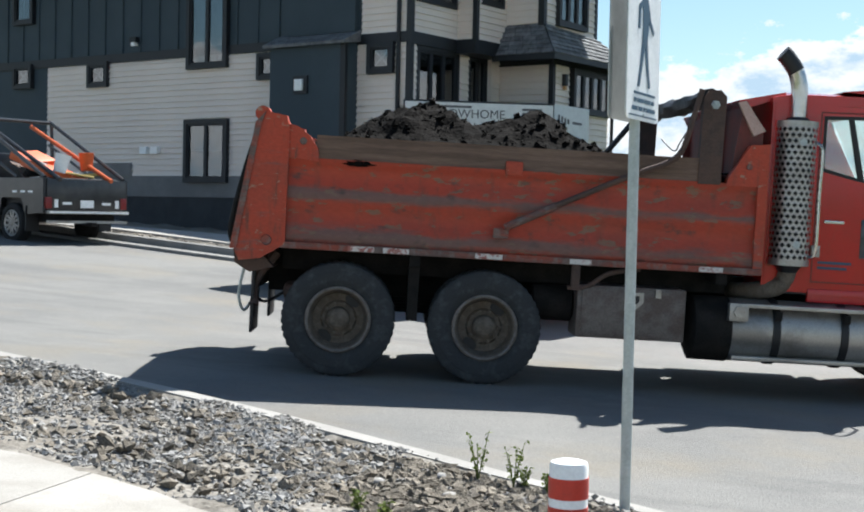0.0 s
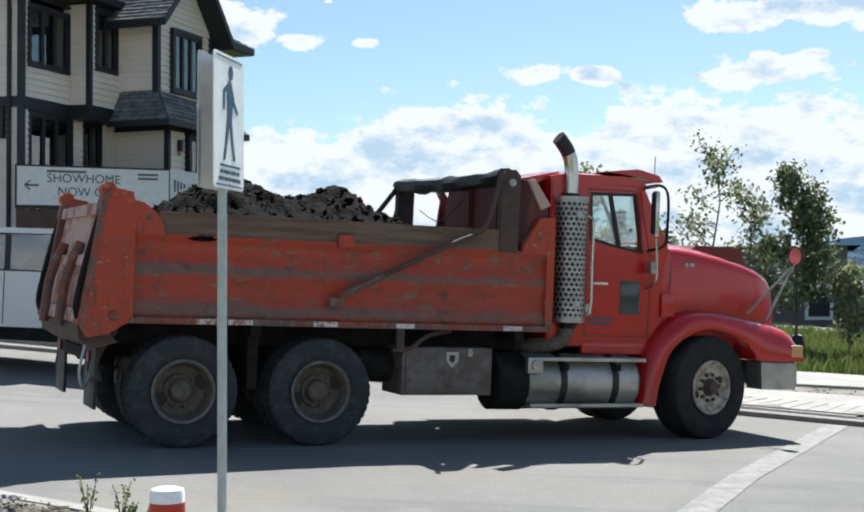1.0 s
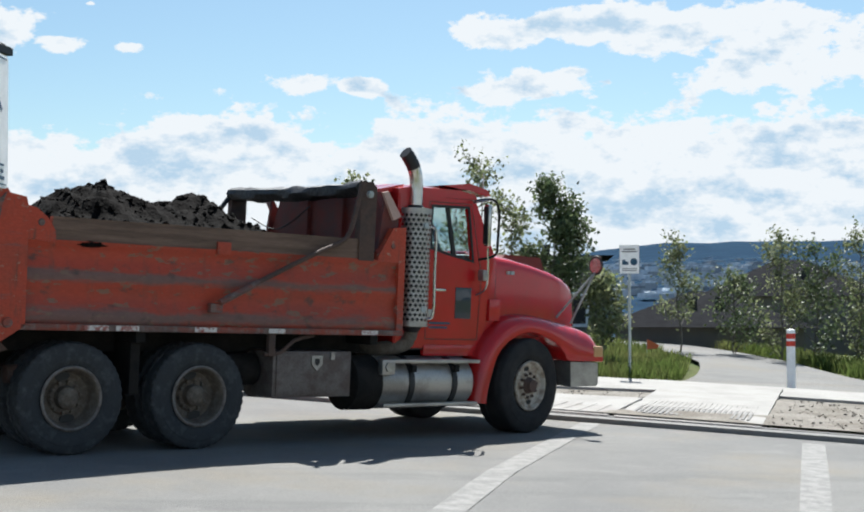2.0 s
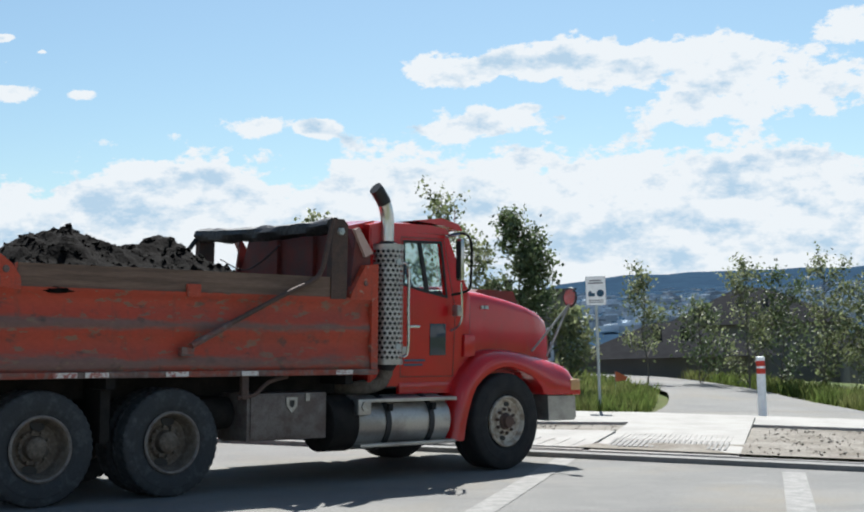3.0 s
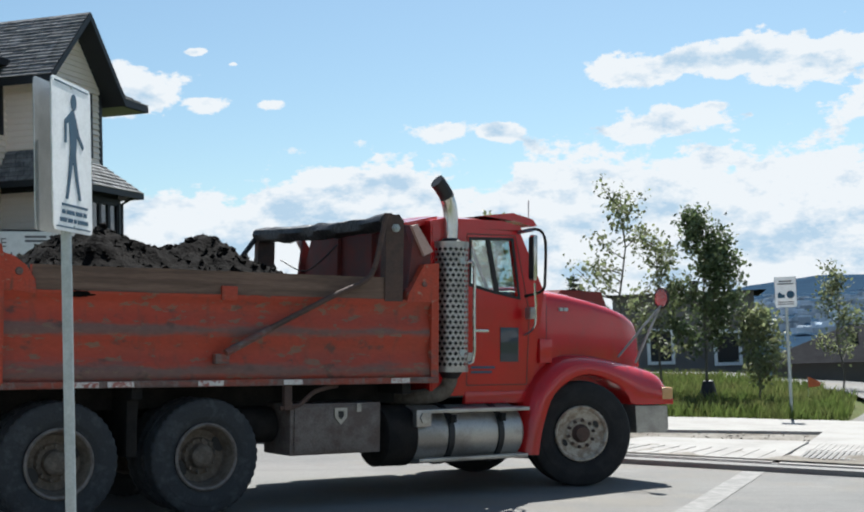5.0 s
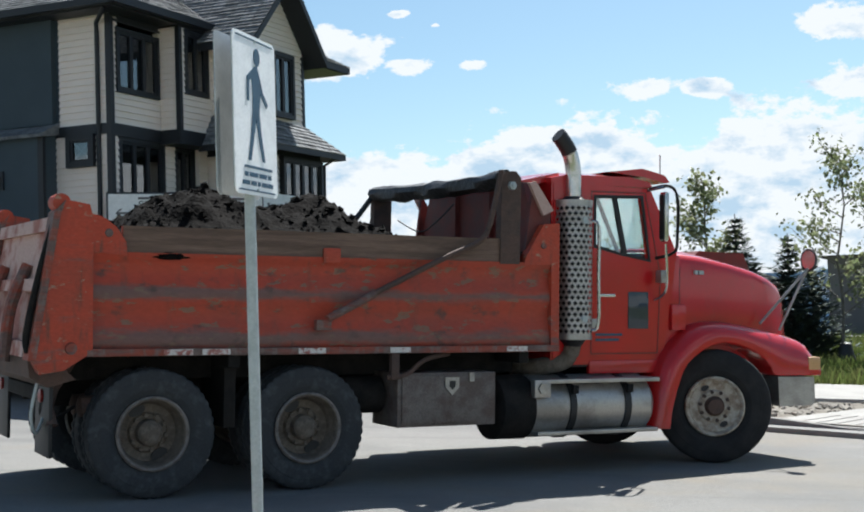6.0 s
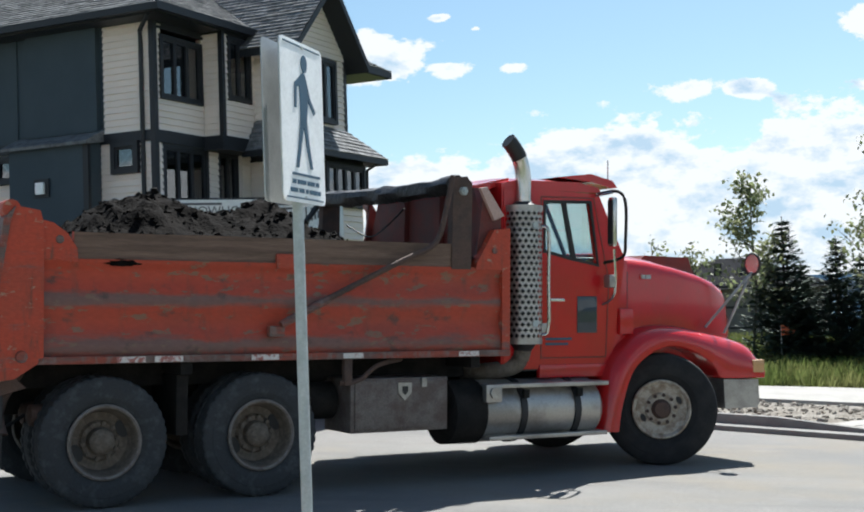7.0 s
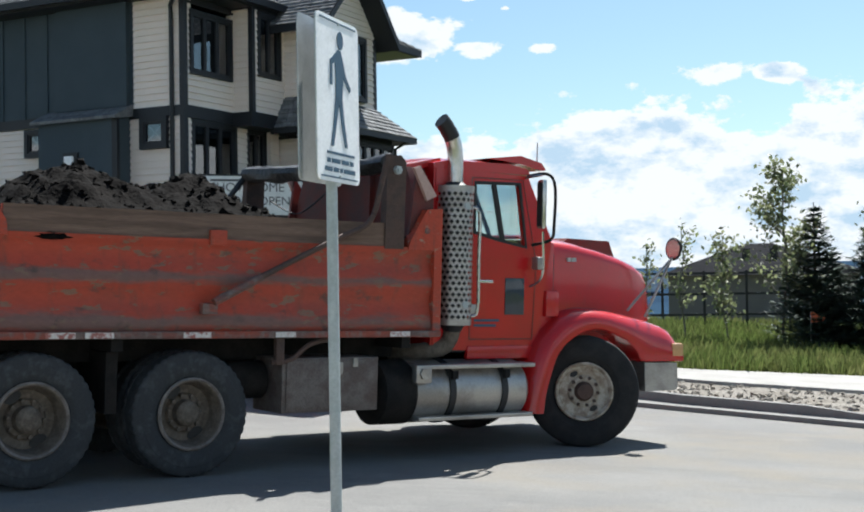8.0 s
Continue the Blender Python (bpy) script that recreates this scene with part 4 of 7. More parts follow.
simple("wing_downpipe", M_TRIM, lambda bm: tube(bm, [(5.6, BY - 0.4, 4.95), (5.5, BY - 0.08, 4.75), (5.47, BY - 0.06, 2.2)], 0.04, 8), house)
porch = hbox("porch_lamp", M_TRIM, (3.36, 3.46, BY - 0.12, BY - 0.03, 4.42, 4.66))
boxed("lamp_glass", M_LENS, (3.38, 3.44, BY - 0.11, BY - 0.05, 4.34, 4.42), porch)


def text_on(name, body, size, mat, m, parent, sx=1.0):
    cu = bpy.data.curves.new(name, "FONT")
    cu.body, cu.size, cu.extrude = body, size, 0.003
    cu.align_x, cu.align_y = "LEFT", "CENTER"
    tmp = bpy.data.objects.new(name, cu)
    scene.collection.objects.link(tmp)
    me = bpy.data.meshes.new_from_object(tmp.evaluated_get(bpy.context.evaluated_depsgraph_get()))
    bpy.data.objects.remove(tmp)
    me.materials.clear()
    me.materials.append(mat)
    ob = new(name, me)
    ob.parent = parent
    ob.matrix_basis = m @ Matrix.Diagonal((sx, 1, 1, 1))
    return ob


def banner():
    """Banner on a low screen before the porch; x along it, y into it."""
    a, b, c = (HOUSE @ Vector(p) for p in ((-0.25, -0.1, 0), (1.78, -2.2, 0), (3.3, -2.15, 0)))
    d = b - a
    root = thing("banner", pose(a.x, a.y, a.z, 0, 0, math.degrees(math.atan2(d.y, d.x))) @ Matrix.Scale(HS, 4), "white show home banner with grey lettering on posts", "banner")
    w = d.length / HS
    boxed("panel", M_BANNER, (0, w, 0, 0.03, 3.12, 3.86), root)
    boxed("frame", M_TRIM, (-0.03, w + 0.03, 0.03, 0.08, 3.06, 3.9), root)
    for x in (0.05, w / 2, w - 0.05):
        boxed("post", M_BROWN, (x - 0.05, x + 0.05, 0.08, 0.18, 0.2, 3.85), root)
    boxed("skirting", M_BROWN, (0, w, 0.05, 0.08, 2.0, 3.05), root)
    up = pose(0.55, -0.004, 3.64, 90)
    text_on("lettering", "SHOWHOME", 0.24, M_GREYINK, up, root)
    text_on("lettering", "NOW OPEN", 0.24, M_GREYINK, pose(0.75, -0.004, 3.38, 90), root)
    bm = bmesh.new()
    prism(bm, [(0.12, 3.5), (0.24, 3.6), (0.24, 3.56), (0.18, 3.52), (0.40, 3.52), (0.40, 3.48), (0.18, 3.48), (0.24, 3.44), (0.24, 3.40)], -0.006, 0.0)
    part("arrow", bm, M_GREYINK, root)
    for z, x0, x1 in ((3.76, 2.3, 2.7), (3.68, 2.3, 2.7), (3.78, 0.55, 1.3)):
        boxed("print_bar", M_GREYINK, (x0, x1, -0.004, 0.0, z - 0.022, z + 0.022), root)
    d2 = c - b
    w2 = d2.length / HS
    root2 = thing("banner", pose(b.x, b.y, b.z, 0, 0, math.degrees(math.atan2(d2.y, d2.x))) @ Matrix.Scale(HS, 4), "white banner with a dark drawing on posts", "banner")
    boxed("panel", M_BANNER, (0.05, w2, 0, 0.03, 3.2, 3.9), root2)
    for x in (0.1, w2 - 0.1):
        boxed("post", M_BROWN, (x - 0.05, x + 0.05, 0.04, 0.14, 0.2, 3.85), root2)
    for k in range(4):
        boxed("print_shape", M_GREYINK, (0.2 + 0.13 * k, 0.28 + 0.13 * k, -0.004, 0.0, 3.45 + 0.03 * k, 3.7 - 0.02 * k), root2)
    boxed("print_bar", M_GREYINK, (0.8, 1.2, -0.004, 0.0, 3.55, 3.6), root2)


banner()

# ---- dump truck (x ahead, y to its left; the road is z = 0) ----
truck = thing("dump_truck", pose(0, 0, 0), "red dump truck with a worn steel box full of dark soil", "truck")


def side_sheet(bm, sign):
    """Pressed side wall of the box, folded along its length."""
    prof = []
    for k in range(25):
        z = 1.2 + 0.8 * k / 24
        ridge = 0.020 * math.cos(2 * math.pi * (z - 1.30) / 0.37) + (0.02 if k > 22 else 0.0)
        prof.append((z, ridge))
    xs = [-1.22 + 4.42 * i / 60 for i in range(61)]
    out = [[bm.verts.new((x, sign * (1.20 + d + 0.007 * noise.noise((x * 1.7, z * 3, sign)) + 0.003 * noise.noise((x * 5, z * 7, sign))), z)) for z, d in prof] for x in xs]
    inn = [[bm.verts.new((x, sign * 1.12, z)) for z in (1.2, 2.0)] for x in (xs[0], xs[-1])]
    for a, b in zip(out, out[1:]):
        for i in range(len(prof) - 1):
            bm.faces.new((a[i], b[i], b[i + 1], a[i + 1]))
    bm.faces.new((inn[0][0], inn[0][1], inn[1][1], inn[1][0]))
    bm.faces.new([r[-1] for r in out] + [inn[1][1], inn[0][1]])
    bm.faces.new([r[0] for r in out] + [inn[1][0], inn[0][0]])
    bm.faces.new(out[0] + [inn[0][1], inn[0][0]])
    bm.faces.new(out[-1] + [inn[1][1], inn[1][0]])


for s in (-1, 1):
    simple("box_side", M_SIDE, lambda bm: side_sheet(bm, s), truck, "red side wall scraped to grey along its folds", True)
    simple("bottom_rail", M_BEDWORN, lambda bm: box(bm, -1.25, 3.2, s * 1.24 - 0.03, s * 1.24 + 0.012, 1.165, 1.225, bevel=0.008), truck)
    simple("rear_post", M_BED, lambda bm: prism(bm, [(-1.21, 2.26), (-1.24, 2.37), (-1.42, 2.40), (-1.49, 2.28), (-1.67, 1.15), (-1.61, 1.03), (-1.42, 1.06), (-1.2, 1.2)], s * 1.27, s * 1.10), truck)
    simple("post_edge", M_BEDWORN, lambda bm: prism(bm, [(-1.43, 2.40), (-1.52, 2.30), (-1.70, 1.14), (-1.64, 1.14), (-1.47, 2.28)], s * 1.285, s * 1.06), truck)
    simple("rear_gusset", M_BED, lambda bm: prism(bm, [(-1.22, 2.0), (-1.22, 2.3), (-1.13, 2.28), (-1.02, 2.2), (-0.94, 2.08), (-0.93, 1.97)], s * 1.25, s * 1.15), truck)
    simple("gate_hinge_rod", M_CHASSIS, lambda bm: tube(bm, curve([(-1.50, s * 1.19, 2.22), (-1.60, s * 1.2, 1.85), (-1.70, s * 1.2, 1.35), (-1.68, s * 1.2, 1.2)], 4), 0.03, 8), truck, "grimy tailgate rod")
    simple("gate_hinge_eye", M_BED, lambda bm: lathe(bm, [(s * 1.08, 0.07), (s * 1.26, 0.07)], 14, pose(-1.46, 0, 2.38)), truck)
    simple("post_bolt", M_BEDWORN, lambda bm: lathe(bm, [(s * 1.27, 0.05), (s * 1.295, 0.045)], 12, pose(-1.37, 0, 1.23)), truck)
    simple("gusset_eye", M_BEDWORN, lambda bm: lathe(bm, [(s * 1.25, 0.035), (s * 1.262, 0.03)], 12, pose(-1.08, 0, 2.15)), truck)
    simple("front_gusset", M_BED, lambda bm: prism(bm, [(2.82, 1.98), (2.84, 2.05), (3.03, 2.36), (3.21, 2.38), (3.21, 1.18), (3.12, 1.18), (3.12, 1.98)], s * 1.245, s * 1.13), truck)
    simple("gusset_bolt", M_BEDWORN, lambda bm: lathe(bm, [(s * 1.245, 0.03), (s * 1.26, 0.028)], 10, pose(3.03, 0, 2.16)), truck)
    # side board
    def plank(bm):
        xs = [-0.96 + 3.55 * i / 30 for i in range(31)]
        rows = []
        for x in xs:
            w = 0.008 * noise.noise((x * 2, 3, s))
            rows.append([bm.verts.new(p) for p in ((x, s * 1.22, 1.97), (x, s * 1.22, 2.215 + w), (x, s * 1.16, 2.215 + w), (x, s * 1.16, 1.97))])
        for a, b in zip(rows, rows[1:]):
            for i in range(4):
                bm.faces.new((a[i], b[i], b[(i + 1) % 4], a[(i + 1) % 4]))
        bm.faces.new(rows[0])
        bm.faces.new(rows[-1])
    simple("side_board", M_PLANK, plank, truck, "weathered brown wooden side board")
    simple("board_bracket", M_BED, lambda bm: (box(bm, 0.78, 0.94, s * 1.235 - 0.02, s * 1.235 + 0.012, 1.95, 2.08, bevel=0.01)), truck)
    # tarp pillar and arm
    back = 0.17 if s > 0 else 0.0
    simple("tarp_pillar", M_BROWN, lambda bm: prism(bm, [(px - back, pz) for px, pz in ((2.56, 1.98), (2.57, 2.78), (2.61, 2.84), (2.72, 2.85), (2.78, 2.79), (2.77, 1.98))], s * 1.24, s * 1.15), truck)
    simple("pillar_boss", M_STEEL, lambda bm: (lathe(bm, [(s * 1.24, 0.045), (s * 1.275, 0.04)], 6, pose(2.675 - back, 0, 2.71)), lathe(bm, [(s * 1.275, 0.02), (s * 1.29, 0.018)], 8, pose(2.675 - back, 0, 2.71))), truck)
    simple("tarp_arm", M_BROWN, lambda bm: tube(bm, curve([(2.53, s * 1.3, 2.84), (2.45, s * 1.3, 2.5), (2.38, s * 1.3, 2.27), (2.25, s * 1.3, 2.15), (1.9, s * 1.3, 2.0), (0.86, s * 1.3, 1.51)], 5), 0.027, 8), truck, "brown steel tarp arm folded along the box")
    simple("arm_tip", M_BEDWORN, lambda bm: tube(bm, [(1.25, s * 1.3, 1.69), (0.80, s * 1.31, 1.47)], 0.036, 8), truck)
    simple("arm_bracket", M_BEDWORN, lambda bm: box(bm, 0.70, 0.84, s * 1.26 - 0.05, s * 1.26 + 0.03, 1.37, 1.46, bevel=0.012), truck)
    # cab guard wing
    simple("guard_wing", M_REDD, lambda bm: prism(bm, [(2.88, 2.1), (2.93, 2.5), (2.97, 2.77), (3.16, 2.49), (3.16, 2.3)], s * 1.16, s * 1.12), truck)
    # pale pink puts the sunlit look of this edge into its colour
    simple("wing_lip", M_GATE, lambda bm: prism(bm, [(2.90, 2.75), (2.97, 2.77), (3.17, 2.50), (3.06, 2.45)], s * 1.20, s * 1.16), truck)
    for x0, x1 in ((-0.62, -0.38), (-0.3, -0.06), (0.55, 0.8), (1.42, 1.62), (2.62, 2.84)):
        simple("reflector_strip", M_TAPE, lambda bm: box(bm, x0, x1, (-1.277 if s < 0 else 1.249), (-1.267 if s < 0 else 1.258), 1.172, 1.218), truck, "scuffed pale reflector tape")

def rag(bm):
    bmesh.ops.create_icosphere(bm, subdivisions=3, radius=1.0)
    for v in bm.verts:
        v.co *= 1 + 0.55 * noise.noise(v.co * 2.3)
        v.co = Vector((-0.56 + 0.15 * v.co.x, -1.222 + 0.02 * v.co.y, 1.975 + 0.028 * v.co.z))
simple("torn_liner", M_SOIL, rag, truck, "scrap of black liner caught under the side board")
boxed("box_floor", M_REDD, (-1.4, 3.1, -1.13, 1.13, 1.17, 1.26), truck)
simple("headboard", M_REDD, lambda bm: prism(bm, [(-1.13, 1.2), (1.13, 1.2), (1.13, 2.4), (0.95, 2.78), (-0.95, 2.78), (-1.13, 2.4)], 2.98, 3.06, "x"), truck, "dull red front wall of the box")
simple("cab_guard", M_RED, lambda bm: prism(bm, [(2.98, 2.72), (2.98, 2.80), (3.42, 2.90), (3.42, 2.86), (3.04, 2.72)], -0.9, 0.9), truck)
simple("headboard_rib", M_REDD, lambda bm: (box(bm, 2.93, 2.98, -0.4, -0.3, 1.3, 2.78), box(bm, 2.93, 2.98, 0.3, 0.4, 1.3, 2.78)), truck)


def tarp(bm):
    rings = []
    n = 26
    for i in range(n + 1):
        y = -1.2 + 2.4 * i / n
        ring = []
        for k in range(10):
            a = 2 * math.pi * k / 10
            r = 0.085 + 0.03 * noise.noise((y * 4, math.cos(a) * 2, math.sin(a) * 2))
            ring.append(bm.verts.new((2.62 - 0.07 * (y + 1.2) + r * 1.25 * math.cos(a), y, 2.745 + r * math.sin(a) - 0.03 * math.cos(y * 1.3) + 0.03)))
        rings.append(ring)
    for a, b in zip(rings, rings[1:]):
        for k in range(10):
            bm.faces.new((a[k], a[(k + 1) % 10], b[(k + 1) % 10], b[k]))
    bm.faces.new(rings[0])
    bm.faces.new(rings[-1])
simple("rolled_tarp", M_TARP, tarp, truck, "rolled black tarp across the front of the box")
simple("tarp_strut", M_TARP, lambda bm: tube(bm, [(2.40, 1.22, 2.74), (2.02, 1.24, 2.24)], 0.03, 8), truck)
simple("tarp_rope", M_BLACK, lambda bm: tube(bm, curve([(2.66, 1.1, 2.5), (2.72, 0.7, 2.36), (2.7, 0.3, 2.44), (2.75, 0.0, 2.62)], 6), 0.008, 6), truck)

# load
def load_z(x, y):
    e = min(1.0, (x + 1.35) / 0.7, (2.55 - x) / 0.8, (1.16 - abs(y)) / 0.55)
    z = 0.40 * math.exp(-((x + 0.05) / 0.62) ** 2 - (y / 0.75) ** 2) + 0.34 * math.exp(-((x - 1.2) / 0.5) ** 2 - (y / 0.7) ** 2) + 0.12 * math.exp(-((x - 0.6) / 1.2) ** 2)
    rough = 0.05 * noise.noise((x * 3, y * 3, 0)) + 0.035 * noise.noise((x * 8, y * 8, 5)) + 0.02 * noise.noise((x * 19, y * 19, 9))
    return 2.10 + max(0, e) ** 0.7 * (z + 0.04) + rough * (0.4 + max(0, e))
def load(bm):
    nx, ny = 130, 70
    g = [[bm.verts.new((-1.4 + 4.35 * i / nx, -1.16 + 2.32 * j / ny, load_z(-1.4 + 4.35 * i / nx, -1.16 + 2.32 * j / ny))) for j in range(ny + 1)] for i in range(nx + 1)]
    for i in range(nx):
        for j in range(ny):
            bm.faces.new((g[i][j], g[i + 1][j], g[i + 1][j + 1], g[i][j + 1]))
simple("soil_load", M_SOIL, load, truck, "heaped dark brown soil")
rng = random.Random(11)
spots = [(rng.uniform(-1.2, 2.6), rng.uniform(-1.1, 1.1)) for _ in range(900)]
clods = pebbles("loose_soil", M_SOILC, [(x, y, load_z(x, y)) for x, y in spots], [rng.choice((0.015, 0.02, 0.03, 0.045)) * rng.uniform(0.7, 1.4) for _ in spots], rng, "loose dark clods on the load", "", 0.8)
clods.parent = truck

# tailgate
tg = math.degrees(math.atan2(0.19, 1.1))
gate = simple("tailgate", M_GATE, lambda bm: prism(bm, [(-1.46, 2.27), (-1.40, 2.27), (-1.58, 1.12), (-1.66, 1.12)], -1.05, 1.05), truck, "dusty pinkish tailgate with peeling paint")
for z0, z1 in ((1.16, 1.28), (1.68, 1.78), (2.16, 2.27)):
    simple("gate_rib", M_GATE, lambda bm: prism(bm, [(-1.46 - (2.27 - z) * 0.174 - d, z) for z, d in ((z0, 0.0), (z0, 0.05), (z1, 0.05), (z1, 0.0))], -1.05, 1.05), gate)
for y in (-0.5, 0.5):
    simple("gate_stay", M_BEDWORN, lambda bm: tube(bm, curve([(-1.56, y, 1.9), (-1.68, y, 1.6), (-1.72, y, 1.35), (-1.74, y, 1.1)], 4), 0.05, 8), gate)
simple("gate_apron", M_BROWN, lambda bm: prism(bm, [(-1.68, 1.15), (-1.45, 1.12), (-1.30, 0.98), (-1.52, 0.92), (-1.66, 1.0)], -1.15, 1.15), truck)
for s in (-1, 1):
    simple("mud_flap", M_BLACK, lambda bm: box(bm, -1.50, -1.47, s * 0.6, s * 1.12, 0.36, 0.95, bevel=0.006), truck, "grimy rubber mud flap")
    simple("flap_arm", M_BROWN, lambda bm: tube(bm, [(-1.3, s * 0.9, 1.1), (-1.45, s * 1.0, 0.9), (-1.47, s * 1.1, 0.62)], 0.05, 8), truck)
for y in (-0.86, -0.62, 0.7):
    simple("brake_chamber", M_BROWN, lambda bm: lathe(bm, [(-1.22, 0.04), (-1.2, 0.085), (-1.1, 0.095), (-1.02, 0.085), (-1.0, 0.03)], 14, pose(0, y, 0.74), "x"), truck)
simple("air_hose", M_BLACK, lambda bm: tube(bm, curve([(-1.45, -0.95, 0.98), (-1.5, -0.8, 0.72), (-1.4, -0.7, 0.62), (-1.2, -0.72, 0.74)], 5), 0.016, 6), truck)
simple("tail_lamp_bar", M_CHASSIS, lambda bm: box(bm, -1.5, -1.42, -0.95, 0.95, 0.78, 0.9, bevel=0.01), truck)
for y in (-0.85, 0.85):
    simple("tail_lamp", M_TAIL, lambda bm: lathe(bm, [(-1.53, 0.02), (-1.52, 0.055), (-1.5, 0.055)], 14, pose(0, y, 0.84), "x"), truck, "small round red tail lamp")
simple("rear_chain", M_STEEL, lambda bm: tube(bm, curve([(-1.58, -1.05, 0.95), (-1.62, -1.03, 0.7), (-1.57, -0.98, 0.55), (-1.5, -0.9, 0.66)], 5), 0.014, 6), truck)

# chassis
for s in (-1, 1):
    simple("frame_rail", M_CHASSIS, lambda bm: box(bm, -1.4, 6.2, s * 0.43 - 0.05, s * 0.43 + 0.05, 0.72, 1.0, bevel=0.01), truck)
    simple("sub_rail", M_CHASSIS, lambda bm: box(bm, -1.3, 3.1, s * 0.55 - 0.1, s * 0.55 + 0.1, 1.0, 1.17), truck)
    for x in (0.0, 2.85):
        simple("hanger", M_CHASSIS, lambda bm: box(bm, x - 0.05, x + 0.05, s * 0.6, s * 1.2, 1.06, 1.17), truck)
    simple("spring_pack", M_CHASSIS, lambda bm: [box(bm, -0.85 + 0.1 * k, 0.85 - 0.1 * k, s * 0.5 - 0.05, s * 0.5 + 0.05, 0.58 + 0.03 * k, 0.605 + 0.03 * k) for k in range(5)], truck)
    simple("front_hanger", M_BROWN, lambda bm: (box(bm, 1.45, 1.53, s * 1.2 - 0.04, s * 1.2 + 0.02, 0.93, 1.17, bevel=0.01), tube(bm, curve([(1.42, s * 1.2, 0.95), (1.6, s * 1.22, 0.97), (1.8, s * 1.2, 1.1), (2.1, s * 1.1, 1.15)], 4), 0.022, 8)), truck)
for x in (-0.68, 0.68, 5.2):
    simple("axle", M_CHASSIS, lambda bm: tube(bm, [(x, -0.85, 0.53), (x, 0.85, 0.53)], 0.075 if x < 5 else 0.05, 12), truck)
for x in (-0.68, 0.68):
    simple("axle_housing", M_CHASSIS, lambda bm: lathe(bm, [(-0.24, 0.06), (-0.15, 0.2), (0.15, 0.2), (0.24, 0.06)], 16, pose(x, 0, 0.55)), truck)
boxed("hoist", M_CHASSIS, (1.2, 2.9, -0.35, 0.35, 0.6, 1.15), truck)
boxed("cross_guard", M_CHASSIS, (-1.25, 3.0, -0.75, 0.75, 0.95, 1.18), truck)
boxed("gear_box", M_CHASSIS, (3.0, 5.9, -0.35, 0.35, 0.42, 1.1), truck)
boxed("wheel_guard", M_CHASSIS, (-0.05, 0.05, -1.1, 1.1, 0.55, 1.05), truck)

# tool box
tb = simple("tool_box", M_BOX, lambda bm: box(bm, 1.52, 2.53, -1.22, -0.7, 0.50, 0.985, bevel=0.012), truck, "battered steel tool box with a shield-shaped latch")
simple("box_lid", M_BOX, lambda bm: box(bm, 1.56, 2.49, -1.235, -1.22, 0.53, 0.96, bevel=0.006), tb)
simple("latch", M_ALU, lambda bm: prism(bm, [(1.99, 0.94), (2.13, 0.94), (2.13, 0.85), (2.06, 0.78), (1.99, 0.85)], -1.25, -1.235), tb, "pale shield-shaped latch")
simple("latch_hole", M_BLACK, lambda bm: prism(bm, [(2.03, 0.91), (2.09, 0.91), (2.09, 0.86), (2.06, 0.83), (2.03, 0.86)], -1.254, -1.25), tb)
simple("hinge", M_ALU, lambda bm: box(bm, 2.24, 2.29, -1.25, -1.235, 0.9, 0.98), tb)
simple("air_tank", M_CHASSIS, lambda bm: lathe(bm, [(1.1, 0.1), (1.14, 0.17), (1.5, 0.17), (1.54, 0.1)], 18, pose(0, -0.85, 0.78), "x"), truck)

# fuel tanks
for s in (-1, 1):
    tank = simple("fuel_tank", M_ALU, lambda bm: lathe(bm, [(2.66, 0.05), (2.67, 0.26), (2.72, 0.30), (4.32, 0.30), (4.37, 0.26), (4.38, 0.05)], 28, pose(0, s * 0.92, 0.63), "x"), truck, "dull aluminium fuel tank with steps", smooth=False)
    simple("tank_end", M_CHASSIS, lambda bm: lathe(bm, [(2.6, 0.22), (2.64, 0.305), (2.98, 0.31), (2.98, 0.2)], 28, pose(0, s * 0.92, 0.63), "x"), tank)
    for x in (3.4, 4.04):
        simple("strap", M_BLACK, lambda bm: lathe(bm, [(x - 0.035, 0.29), (x - 0.035, 0.315), (x + 0.035, 0.315), (x + 0.035, 0.29)], 28, pose(0, s * 0.92, 0.63), "x", False), tank)
        simple("strap_bolt", M_CHASSIS, lambda bm: box(bm, x - 0.03, x + 0.03, s * 1.24 - 0.02, s * 1.24 + 0.02, 0.76, 0.84), tank)
    simple("top_step", M_ALU, lambda bm: box(bm, 2.98, 4.40, s * 1.12 - 0.13, s * 1.12 + 0.13, 0.86, 0.90, bevel=0.008), tank, "dusty aluminium step")
    simple("low_step", M_ALU, lambda bm: box(bm, 2.98, 4.38, s * 1.14 - 0.11, s * 1.14 + 0.11, 0.37, 0.41, bevel=0.008), tank, "dusty aluminium step")
    simple("filler", M_ALU, lambda bm: (box(bm, 2.93, 3.11, s * 1.22 - 0.05, s * 1.22 + 0.03, 0.73, 0.90, pose(0, 0, 0), 0.012), lathe(bm, [(s * 1.25, 0.06), (s * 1.29, 0.055)], 6, pose(3.02, 0, 0.82))), tank)

